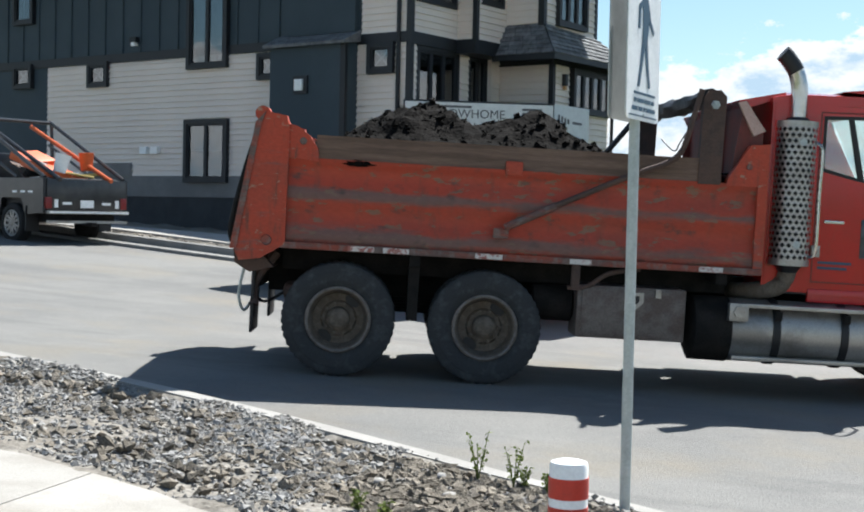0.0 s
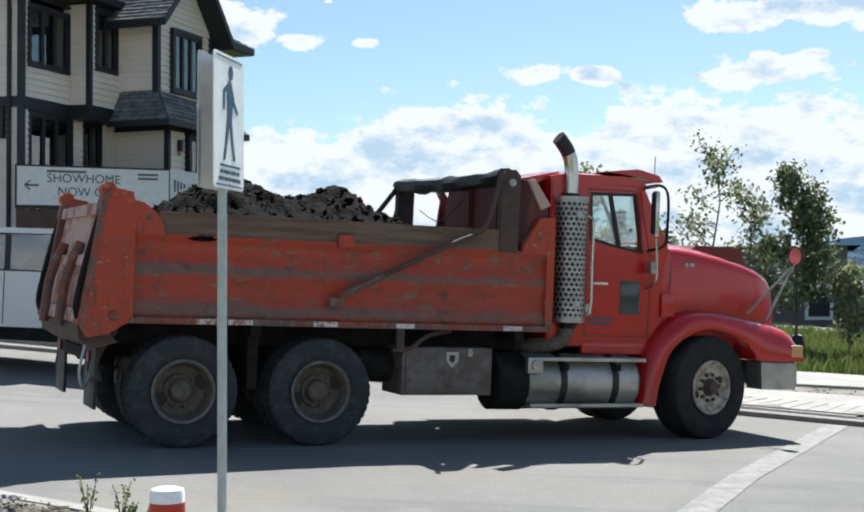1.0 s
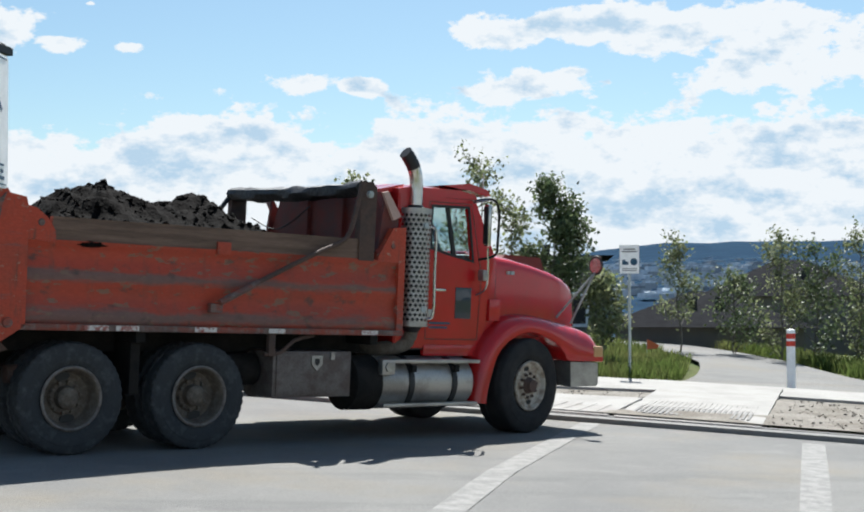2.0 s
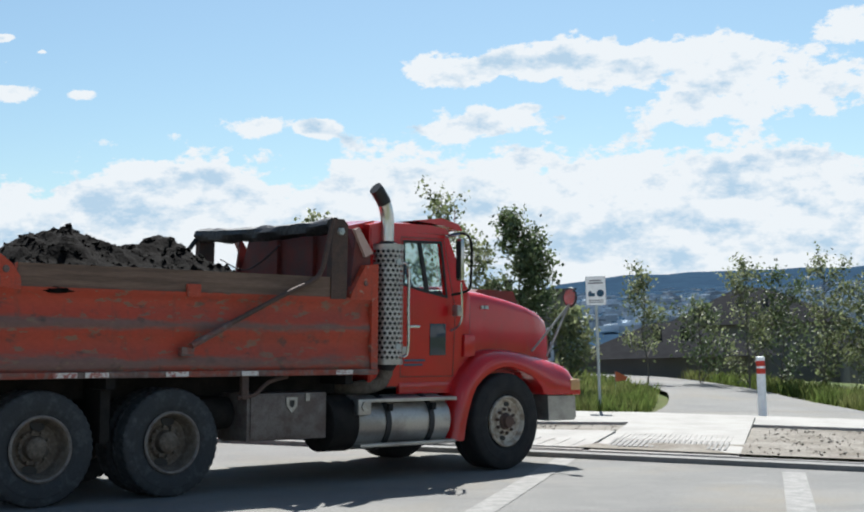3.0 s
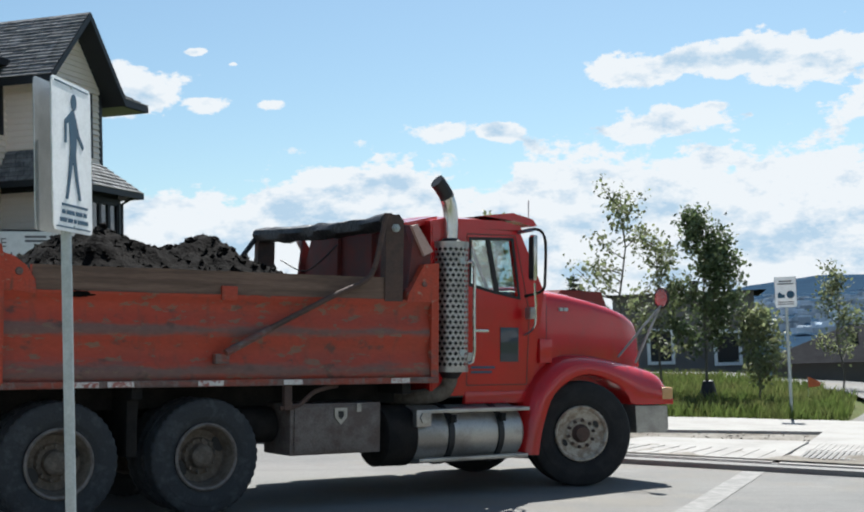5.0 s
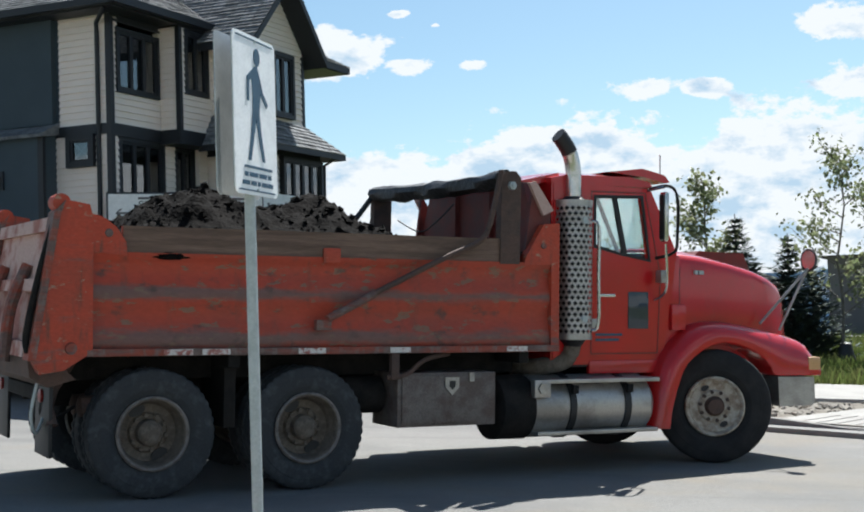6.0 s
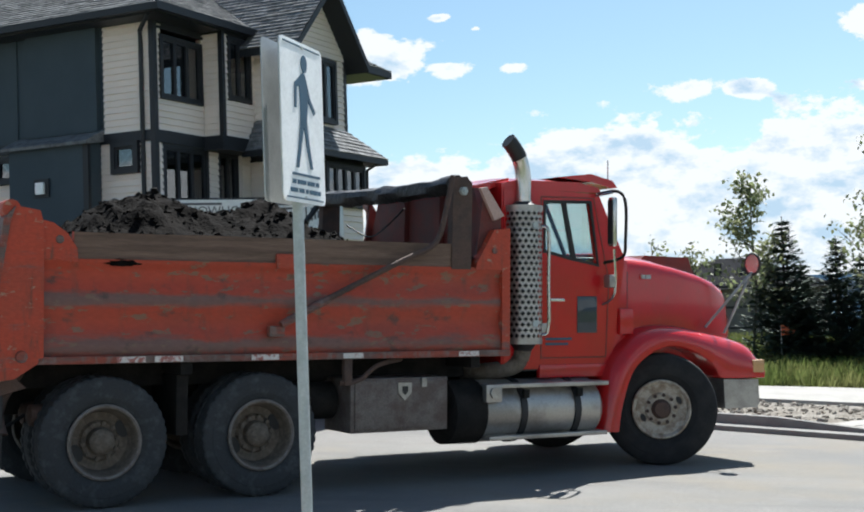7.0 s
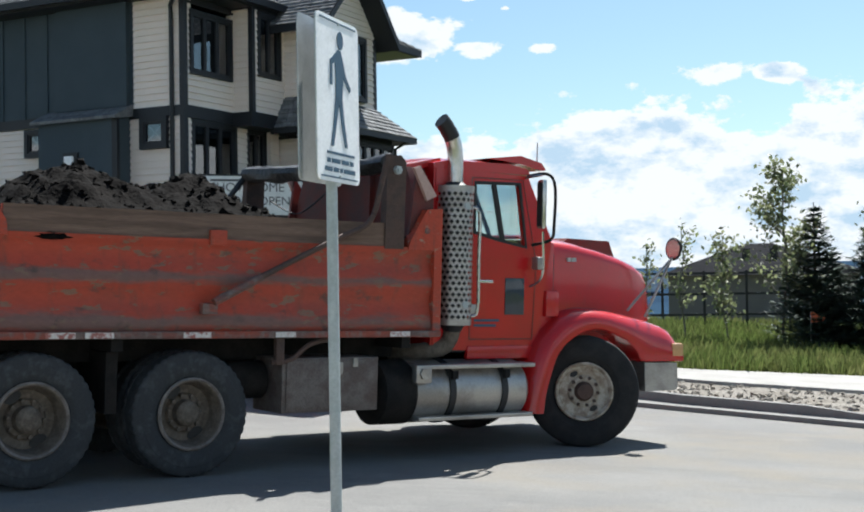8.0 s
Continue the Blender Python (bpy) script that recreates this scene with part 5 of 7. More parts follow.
# exhaust
def perforated(bm):
    seg, rows, r, z0, z1 = 20, 25, 0.185, 1.27, 2.62
    def at(a, z):
        t = 2 * math.pi * a / seg
        return (3.51 + r * math.cos(t), -1.03 + r * math.sin(t), z)
    dz = (z1 - z0) / rows
    for i in range(rows):
        for k in range(seg):
            z, a = z0 + i * dz, k + 0.5 * (i % 2)
            c = [bm.verts.new(at(a + u, z + v * dz)) for u, v in ((0, 0), (1, 0), (1, 1), (0, 1))]
            e = [bm.verts.new(at(a + u, z + v * dz)) for u, v in ((0.5, 0.07), (0.93, 0.5), (0.5, 0.93), (0.07, 0.5))]
            for j in range(4):
                bm.faces.new((c[j], c[(j + 1) % 4], e[j]))
                bm.faces.new((c[j], e[j], e[j - 1]))
shield = simple("exhaust_shield", M_SHIELD, perforated, truck, "perforated bright metal exhaust shield")
for z in (1.27, 2.57):
    simple("shield_band", M_SHIELD, lambda bm: lathe(bm, [(z, 0.18), (z, 0.19), (z + 0.05, 0.19), (z + 0.05, 0.18)], 26, pose(3.51, -1.03, 0), "z", False), shield)
simple("muffler", M_BLACK, lambda bm: lathe(bm, [(1.2, 0.08), (1.3, 0.15), (2.6, 0.15), (2.66, 0.08)], 22, pose(3.51, -1.03, 0), "z"), truck)
for z in (1.47, 2.42):
    simple("shield_knob", M_STEEL, lambda bm: lathe(bm, [(-1.23, 0.035), (-1.205, 0.03)], 12, pose(3.52, 0, z)), shield)
simple("grab_bar", M_CHROME, lambda bm: tube(bm, curve([(3.66, -1.12, 2.42), (3.72, -1.16, 2.36), (3.72, -1.16, 1.9), (3.72, -1.16, 1.42), (3.66, -1.12, 1.36)], 4), 0.018, 8), truck, "bright grab bar")
simple("exhaust_pipe", M_CHROME, lambda bm: tube(bm, curve([(3.51, -1.03, 2.6), (3.51, -1.03, 2.85), (3.49, -1.03, 3.0), (3.44, -1.03, 3.12), (3.36, -1.03, 3.22)], 5), 0.078, 16), truck, "curved bright exhaust stack blackened at its tip", True)
simple("stack_mouth", M_BLACK, lambda bm: tube(bm, curve([(3.46, -1.03, 3.085), (3.43, -1.03, 3.135), (3.36, -1.03, 3.22), (3.325, -1.03, 3.25)], 4), 0.08, 16), truck)
simple("exhaust_elbow", M_RIM, lambda bm: tube(bm, curve([(3.51, -1.03, 1.28), (3.50, -1.02, 1.16), (3.42, -0.98, 1.05), (3.2, -0.85, 1.0), (3.1, -0.6, 0.98)], 5), 0.085, 14), truck, smooth=True)

# cab
def cab_side(bm, s):
    holed(bm, [(3.30, 1.02), (4.62, 1.02), (4.80, 2.14), (4.46, 2.78), (3.30, 2.80)], [(3.80, 2.20), (4.10, 2.13), (4.44, 2.07), (4.34, 2.68), (3.80, 2.66)], s * 0.95, s * 1.0)
for s in (-1, 1):
    simple("cab_wall", M_RED, lambda bm: cab_side(bm, s), truck, "red cab side with a door")
    pane = simple("side_window", M_GLASS, lambda bm: prism(bm, [(3.80, 2.20), (4.10, 2.13), (4.44, 2.07), (4.34, 2.68), (3.80, 2.66)], s * 0.972, s * 0.978), truck)
    pane.visible_shadow = False
    simple("window_bar", M_BLACK, lambda bm: prism(bm, [(4.13, 2.12), (4.19, 2.11), (4.06, 2.67), (4.01, 2.67)], s * 0.965, s * 0.99), truck)
    simple("window_seal", M_BLACK, lambda bm: holed(bm, [(3.77, 2.17), (4.10, 2.10), (4.47, 2.04), (4.37, 2.71), (3.77, 2.69)], [(3.80, 2.20), (4.10, 2.13), (4.44, 2.07), (4.34, 2.68), (3.80, 2.66)], s * 0.99, s * 1.005), truck)
    seam = [(3.74, 1.12), (4.56, 1.12), (4.60, 1.9), (4.40, 2.74), (3.74, 2.73)]
    inner_seam = [(3.752, 1.132), (4.548, 1.132), (4.588, 1.9), (4.39, 2.728), (3.752, 2.718)]
    simple("door_seam", M_REDD, lambda bm: holed(bm, seam, inner_seam, s * 0.999, s * 1.003), truck)
    simple("door_handle", M_CHROME, lambda bm: box(bm, 3.83, 4.02, s * 1.015 - 0.012, s * 1.015 + 0.012, 1.685, 1.715, bevel=0.006), truck)
    simple("low_window", M_DARKGLASS, lambda bm: box(bm, 4.19, 4.44, s * 1.0 - 0.008, s * 1.0 + 0.012, 1.37, 1.74, bevel=0.006), truck, "dark lower door window")
    simple("door_lettering", M_INK, lambda bm: (box(bm, 3.80, 4.12, s * 1.001 - 0.003, s * 1.001 + 0.003, 1.30, 1.325), box(bm, 3.80, 4.08, s * 1.001 - 0.003, s * 1.001 + 0.003, 1.25, 1.275)), truck)
    simple("cab_step_trim", M_RED, lambda bm: box(bm, 3.72, 4.6, s * 0.985 - 0.03, s * 0.985 + 0.03, 0.93, 1.06, bevel=0.012), truck)
    simple("marker_box", M_ALU, lambda bm: box(bm, 3.72, 3.80, s * 1.02 - 0.03, s * 1.02 + 0.02, 1.36, 1.47, bevel=0.006), truck)
    mir = simple("mirror", M_CHROME, lambda bm: box(bm, 4.46, 4.52, s * 1.19 - 0.05, s * 1.19 + 0.04, 2.24, 2.74, bevel=0.025), truck, "tall bright side mirror")
    simple("mirror_glass", M_BLACK, lambda bm: box(bm, 4.452, 4.462, s * 1.19 - 0.04, s * 1.19 + 0.03, 2.27, 2.71), mir)
    simple("mirror_loop", M_CHASSIS, lambda bm: tube(bm, curve([(4.44, s * 1.02, 2.78), (4.54, s * 1.2, 2.80), (4.60, s * 1.26, 2.68), (4.60, s * 1.26, 2.3), (4.58, s * 1.24, 2.14), (4.5, s * 1.04, 2.08)], 5), 0.016, 8), mir, "dark tube loop round the mirror")
    simple("upper_arm", M_CHROME, lambda bm: tube(bm, [(4.42, s * 0.98, 2.76), (4.5, s * 1.18, 2.79)], 0.014, 6), mir)
    simple("lower_arm", M_CHROME, lambda bm: tube(bm, curve([(4.52, s * 1.0, 1.66), (4.56, s * 1.14, 1.78), (4.52, s * 1.18, 2.22)], 4), 0.014, 6), mir)
    simple("spot_mirror", M_ALU, lambda bm: box(bm, 4.47, 4.56, s * 1.12 - 0.05, s * 1.12 + 0.05, 1.83, 1.96, bevel=0.02), mir)
    # hood mirror on its stalk
    simple("hood_mirror_stalk", M_ALU, lambda bm: (tube(bm, [(5.95, s * 0.95, 1.42), (6.52, s * 1.02, 1.98)], 0.014, 6), tube(bm, [(6.25, s * 0.92, 1.35), (6.56, s * 1.02, 2.02)], 0.014, 6)), truck)
    simple("hood_mirror", M_BLACK, lambda bm: lathe(bm, [(-0.045, 0.02), (-0.03, 0.085), (0.0, 0.10), (0.012, 0.095)], 18, pose(6.58, s * 1.02, 2.11) @ pose(0, 0, 0, 0, 0, 90 - 18 * s) @ Matrix.Diagonal((1, 1, 1.3, 1)), "y"), truck, "round hood mirror")
    simple("hood_mirror_glass", M_CHROME, lambda bm: lathe(bm, [(0.012, 0.08), (0.016, 0.08)], 18, pose(6.58, s * 1.02, 2.11) @ pose(0, 0, 0, 0, 0, 90 - 18 * s) @ Matrix.Diagonal((1, 1, 1.3, 1)), "y"), truck)
boxed("cab_back", M_RED, (3.28, 3.33, -0.99, 0.99, 1.02, 2.80), truck)
boxed("cab_floor", M_BLACK, (3.3, 4.8, -0.98, 0.98, 1.0, 1.06), truck)
roof_c = [(3.27, 2.79), (3.27, 2.86), (3.45, 2.92), (4.2, 2.94), (4.45, 2.88), (4.50, 2.79)]
def cab_roof(bm):
    rows = []
    for i in range(13):
        u = -1 + i / 6
        y = 1.0 * u
        k = 1 - 0.35 * abs(u) ** 5
        rows.append([bm.verts.new((x, y, 2.79 + (z - 2.79) * k)) for x, z in roof_c])
    for a, b in zip(rows, rows[1:]):
        for j in range(len(roof_c)):
            bm.faces.new((a[j], b[j], b[(j + 1) % len(roof_c)], a[(j + 1) % len(roof_c)]))
    bm.faces.new(rows[0])
    bm.faces.new(rows[-1])
simple("cab_roof", M_RED, cab_roof, truck)
simple("sun_visor", M_RED, lambda bm: prism(bm, [(3.95, 2.93), (4.38, 2.985), (4.66, 2.93), (4.72, 2.86), (4.66, 2.85), (4.40, 2.90)], -0.98, 0.98), truck, "red sun visor over the windscreen")
simple("antenna", M_STEEL, lambda bm: tube(bm, [(4.62, -0.95, 2.85), (4.62, -0.95, 3.14)], 0.007, 6), truck)
wind = simple("windscreen", M_GLASS, lambda bm: prism(bm, [(4.785, 2.16), (4.80, 2.16), (4.49, 2.80), (4.475, 2.80)], -0.93, 0.93), truck)
wind.visible_shadow = False
simple("screen_bar", M_BLACK, lambda bm: prism(bm, [(4.79, 2.14), (4.82, 2.14), (4.50, 2.80), (4.47, 2.80)], -0.02, 0.02), truck)
for y in (-0.55, 0.55):
    seat = simple("seat", M_BLACK, lambda bm: (box(bm, 3.5, 4.0, y - 0.25, y + 0.25, 1.5, 1.65, bevel=0.04), box(bm, 3.42, 3.56, y - 0.25, y + 0.25, 1.6, 2.2, bevel=0.04)), truck, "black cab seat")
boxed("dashboard", M_BLACK, (4.35, 4.78, -0.93, 0.93, 1.5, 2.14), truck, "", 0.04)
simple("steering_wheel", M_BLACK, lambda bm: tube(bm, [(4.28 + 0.08 * math.cos(a), 0.5 + 0.22 * math.sin(a), 2.05 + 0.16 * math.cos(a)) for a in [2 * math.pi * k / 20 for k in range(21)]], 0.016, 6), truck)

# hood
def hood(bm):
    secs = [(4.78, 0.95, 2.17), (4.95, 0.94, 2.19), (5.2, 0.93, 2.17), (5.6, 0.91, 2.11), (5.95, 0.88, 2.04), (6.2, 0.84, 1.97), (6.38, 0.79, 1.89), (6.47, 0.74, 1.80), (6.52, 0.70, 1.66), (6.54, 0.66, 1.4)]
    rows = []
    for x, w, top in secs:
        row = [(x, -w, 1.02), (x, -w, 1.45), (x, -w * 0.99, top - 0.26), (x, -w * 0.975, top - 0.17)]
        for k in range(1, 8):
            a = math.pi / 2 * k / 8
            row.append((x, -w * (0.86 + 0.115 * math.cos(a)), top - 0.17 + 0.12 * math.sin(a)))
        row += [(x, -w * 0.7, top - 0.03), (x, -w * 0.58, top - 0.012), (x, -w * 0.5, top + 0.02), (x, 0, top + 0.035)]
        row += [(px, -py, pz) for px, py, pz in reversed(row[:-1])]
        rows.append([bm.verts.new(p) for p in row])
    for a, b in zip(rows, rows[1:]):
        for j in range(len(a) - 1):
            bm.faces.new((a[j], b[j], b[j + 1], a[j + 1]))
    bm.faces.new(rows[0])
    bm.faces.new(rows[-1])
simple("hood", M_RED, hood, truck, "glossy red sloping hood", True)
simple("cowl", M_RED, lambda bm: box(bm, 4.62, 4.86, -0.98, 0.98, 1.02, 2.12, bevel=0.03), truck)
simple("hood_intake", M_RED, lambda bm: box(bm, 4.72, 4.9, -1.03, -0.9, 1.35, 1.62, bevel=0.02), truck)
simple("hood_seam", M_BLACK, lambda bm: box(bm, 4.865, 4.885, -0.945, 0.945, 1.3, 2.0), truck)
simple("bug_shield", M_REDD, lambda bm: prism(bm, [(5.62, 2.09), (5.78, 2.21), (6.42, 2.20), (6.60, 1.82), (6.45, 1.78)], -0.15, 0.6), truck, "dark red raised shield on the hood")
simple("grille", M_ALU, lambda bm: [box(bm, 6.42, 6.46, -0.55, 0.55, 0.95 + 0.07 * k, 0.98 + 0.07 * k) for k in range(9)], truck)
simple("nose", M_RED, lambda bm: box(bm, 6.2, 6.5, -0.64, 0.64, 0.85, 1.5, bevel=0.05), truck)
simple("hood_badge", M_STEEL, lambda bm: (box(bm, 5.08, 5.12, -0.945, -0.915, 1.93, 1.97), box(bm, 5.14, 5.2, -0.942, -0.912, 1.93, 1.97)), truck)
simple("grille_trim", M_CHROME, lambda bm: tube(bm, curve([(6.44, -0.6, 1.05), (6.46, -0.6, 1.5), (6.36, -0.6, 1.75), (6.22, -0.58, 1.9)], 4), 0.025, 8), truck)

ARCH = [(4.60, 0.375), (4.64, 0.60), (4.76, 0.93), (4.90, 1.08), (5.06, 1.17), (5.22, 1.215), (5.37, 1.22), (5.58, 1.17), (5.78, 1.08), (5.90, 0.98), (5.98, 0.88), (6.28, 0.87), (6.60, 0.87)]
CREST = [(4.40, 0.38), (4.45, 0.78), (4.54, 1.06), (4.70, 1.24), (4.88, 1.37), (5.06, 1.435), (5.25, 1.455), (5.47, 1.445), (5.72, 1.41), (5.99, 1.36), (6.28, 1.30), (6.50, 1.22), (6.62, 1.02)]
SECTION = [(0.0, 0.62), (0.0, 1.12), (0.02, 1.165), (0.06, 1.175), (0.25, 1.175), (0.45, 1.172), (0.62, 1.155), (0.78, 1.115), (0.9, 1.06), (0.965, 0.98), (0.99, 0.90), (1.0, 0.82), (0.99, 0.73), (0.96, 0.62)]
for s in (-1, 1):
    def fender(bm):
        lo = curve([(px, 0, pz) for px, pz in ARCH], 4)
        hi = curve([(px, 0, pz) for px, pz in CREST], 4)
        rows = [[bm.verts.new((a[0] + (b[0] - a[0]) * u, s * y, a[2] + (b[2] - a[2]) * u)) for u, y in SECTION] for a, b in zip(lo, hi)]
        for a, b in zip(rows, rows[1:]):
            for k in range(len(SECTION) - 1):
                bm.faces.new((a[k], b[k], b[k + 1], a[k + 1]))
        bm.faces.new(rows[0])
        bm.faces.new(rows[-1])
    simple("fender", M_RED, fender, truck, "red front fender", True)
    simple("fender_inner", M_BLACK, lambda bm: box(bm, 4.62, 5.98, s * 0.6 - 0.02, s * 0.6 + 0.02, 0.5, 1.3), truck)
    simple("headlight", M_LENS, lambda bm: box(bm, 6.43, 6.60, s * 1.07 - 0.11, s * 1.07 + 0.112, 0.93, 1.07, bevel=0.02), truck, "amber corner lamp")
    simple("fender_latch", M_BLACK, lambda bm: tube(bm, [(4.63, s * 1.12, 0.98), (4.9, s * 1.02, 1.26)], 0.025, 8), truck)
    simple("bumper_end", M_ALU, lambda bm: prism(bm, [(6.02, 0.56), (6.0, 0.87), (6.50, 0.86), (6.52, 0.60), (6.48, 0.56)], s * 1.18, s * 0.9), truck, "dull chromed bumper end")
simple("bumper", M_ALU, lambda bm: box(bm, 6.38, 6.56, -1.14, 1.14, 0.56, 0.86, bevel=0.04), truck, "dull chromed bumper")

# wheels
def tyre_mesh(bm, lugs, w=0.27, R=0.53):
    h = w / 2
    k = (R - 0.285) / 0.245
    half = [(0.75, 0.285), (0.97, 0.33), (1.0, 0.352), (1.02, 0.356), (1.03, 0.37), (1.045, 0.41), (1.04, 0.44), (1.025, 0.443), (1.02, 0.458), (1.0, 0.48), (0.97, R - 0.028), (0.92, R - 0.012), (0.84, R - 0.003), (0.42, R), (0.38, R - 0.012)]
    half = [(a, 0.285 + (r - 0.285) * k if r < 0.485 else r) for a, r in half]
    prof = [(-h * a, r) for a, r in half] + [(h * a, r) for a, r in reversed(half)]
    seg = 132
    rings = []
    for i, (a, r) in enumerate(prof):
        ring = []
        j = min(i, len(prof) - 1 - i)
        for k in range(seg):
            cut = 0.0
            if lugs and j in (10, 11, 12, 13):
                cut = 0.011 if (k + (1 if i > 14 else 0)) % 3 == 0 else 0.0
            t = 2 * math.pi * k / seg
            ring.append(bm.verts.new(((r - cut) * math.cos(t), a, (r - cut) * math.sin(t))))
        rings.append(ring)
    for a, b in zip(rings, rings[1:]):
        for k in range(seg):
            bm.faces.new((a[k], a[(k + 1) % seg], b[(k + 1) % seg], b[k]))
def rim_mesh(bm, deep, o):
    lathe(bm, [(0.10, 0.285), (o + 0.02, 0.285), (o - 0.005, 0.305), (o - 0.014, 0.292), (o + 0.0, 0.275), (o + 0.035, 0.262), (o + deep * 0.7, 0.25), (o + deep, 0.235), (o + deep + 0.012, 0.17), (o + deep - 0.012, 0.15), (o + deep - 0.012, 0.02)], 40, None, "y", False)
def piece_mesh(name, mat, fn):
    bm = bmesh.new()
    fn(bm)
    me = bpy.data.meshes.new(name)
    bm.to_mesh(me)
    bm.free()
    me.materials.append(mat)
    return me


WHEEL_PIECES = {}
for rear in (True, False):
    # front nuts: the shade round pale nuts is put into their brown
    WHEEL_PIECES[("nut", rear)] = piece_mesh("wheel_nut", M_RIM if rear else M_BROWN, lambda bm: lathe(bm, [(0.01, 0.022), (-0.04, 0.019)], 6))
    # proud black discs stand in for the shaded depth of the hand holes
    WHEEL_PIECES[("hole", rear)] = piece_mesh("hand_hole", M_BLACK, lambda bm: lathe(bm, [(0.014, 0.062 if rear else 0.036), (-0.006, 0.062 if rear else 0.036)], 16, Matrix.Diagonal((0.75, 1, 1.2, 1))))


def wheel(x, y, side, rear, holes, name="wheel"):
    """side -1: outer face to the right."""
    deep = 0.155 if rear else 0.045
    lip, radius = (-0.135, 0.53) if rear else (-0.2, 0.58)
    w = simple(name, M_RIM if rear else M_RIML, lambda bm: rim_mesh(bm, deep, lip), truck, "rusty brown dual wheel" if rear else "pale painted steel front wheel")
    w.matrix_basis = pose(x, y, radius, 0, 0, 0 if side < 0 else 180)
    simple("tyre", M_RUBBER if rear else M_RUBBERF, lambda bm: tyre_mesh(bm, rear, 0.27 if rear else 0.41, radius), w, "dusty lugged tyre" if rear else "dark ribbed tyre")
    o = lip + deep
    simple("hub", M_RIM if rear else M_BROWN, lambda bm: lathe(bm, [(o + 0.01, 0.115), (o - 0.085, 0.105), (o - 0.11, 0.085), (o - 0.12, 0.06), (o - 0.12, 0.0001)] if rear else [(o, 0.105), (o - 0.03, 0.10), (o - 0.05, 0.08), (o - 0.09, 0.075), (o - 0.095, 0.0001)], 24), w)
    for k in range(10):
        a = 2 * math.pi * k / 10
        nut = new("wheel_nut", WHEEL_PIECES[("nut", rear)])
        nut.parent = w
        nut.matrix_basis = pose(0.145 * math.cos(a), o, 0.145 * math.sin(a))
    for k in range(holes):
        a = 2 * math.pi * (k + 0.3) / holes
        hole = new("hand_hole", WHEEL_PIECES[("hole", rear)])
        hole.parent = w
        hole.matrix_basis = pose(0.205 * math.cos(a), o, 0.205 * math.sin(a), 0, math.degrees(-a), 0)
    simple("rim_ring", M_RIML if not rear else M_RIMR, lambda bm: lathe(bm, [(lip + a, r) for a, r in ((0.007, 0.275), (-0.007, 0.278), (-0.017, 0.292), (-0.007, 0.305), (0.005, 0.307))], 40, None, "y", False), w, "scuffed pale rim edge")
    return w


WHEELS = []
for x in (-0.68, 0.68):
    for s in (-1, 1):
        WHEELS.append((wheel(x, s * 1.06, s, True, 2), x, s * 1.06, s, False))
        WHEELS.append((wheel(x, s * 0.73, -s, True, 2, "inner_wheel"), x, s * 0.73, -s, False))
for s in (-1, 1):
    WHEELS.append((wheel(5.29, s * 0.97, s, False, 2, "front_wheel"), 5.29, s * 0.97, s, True))

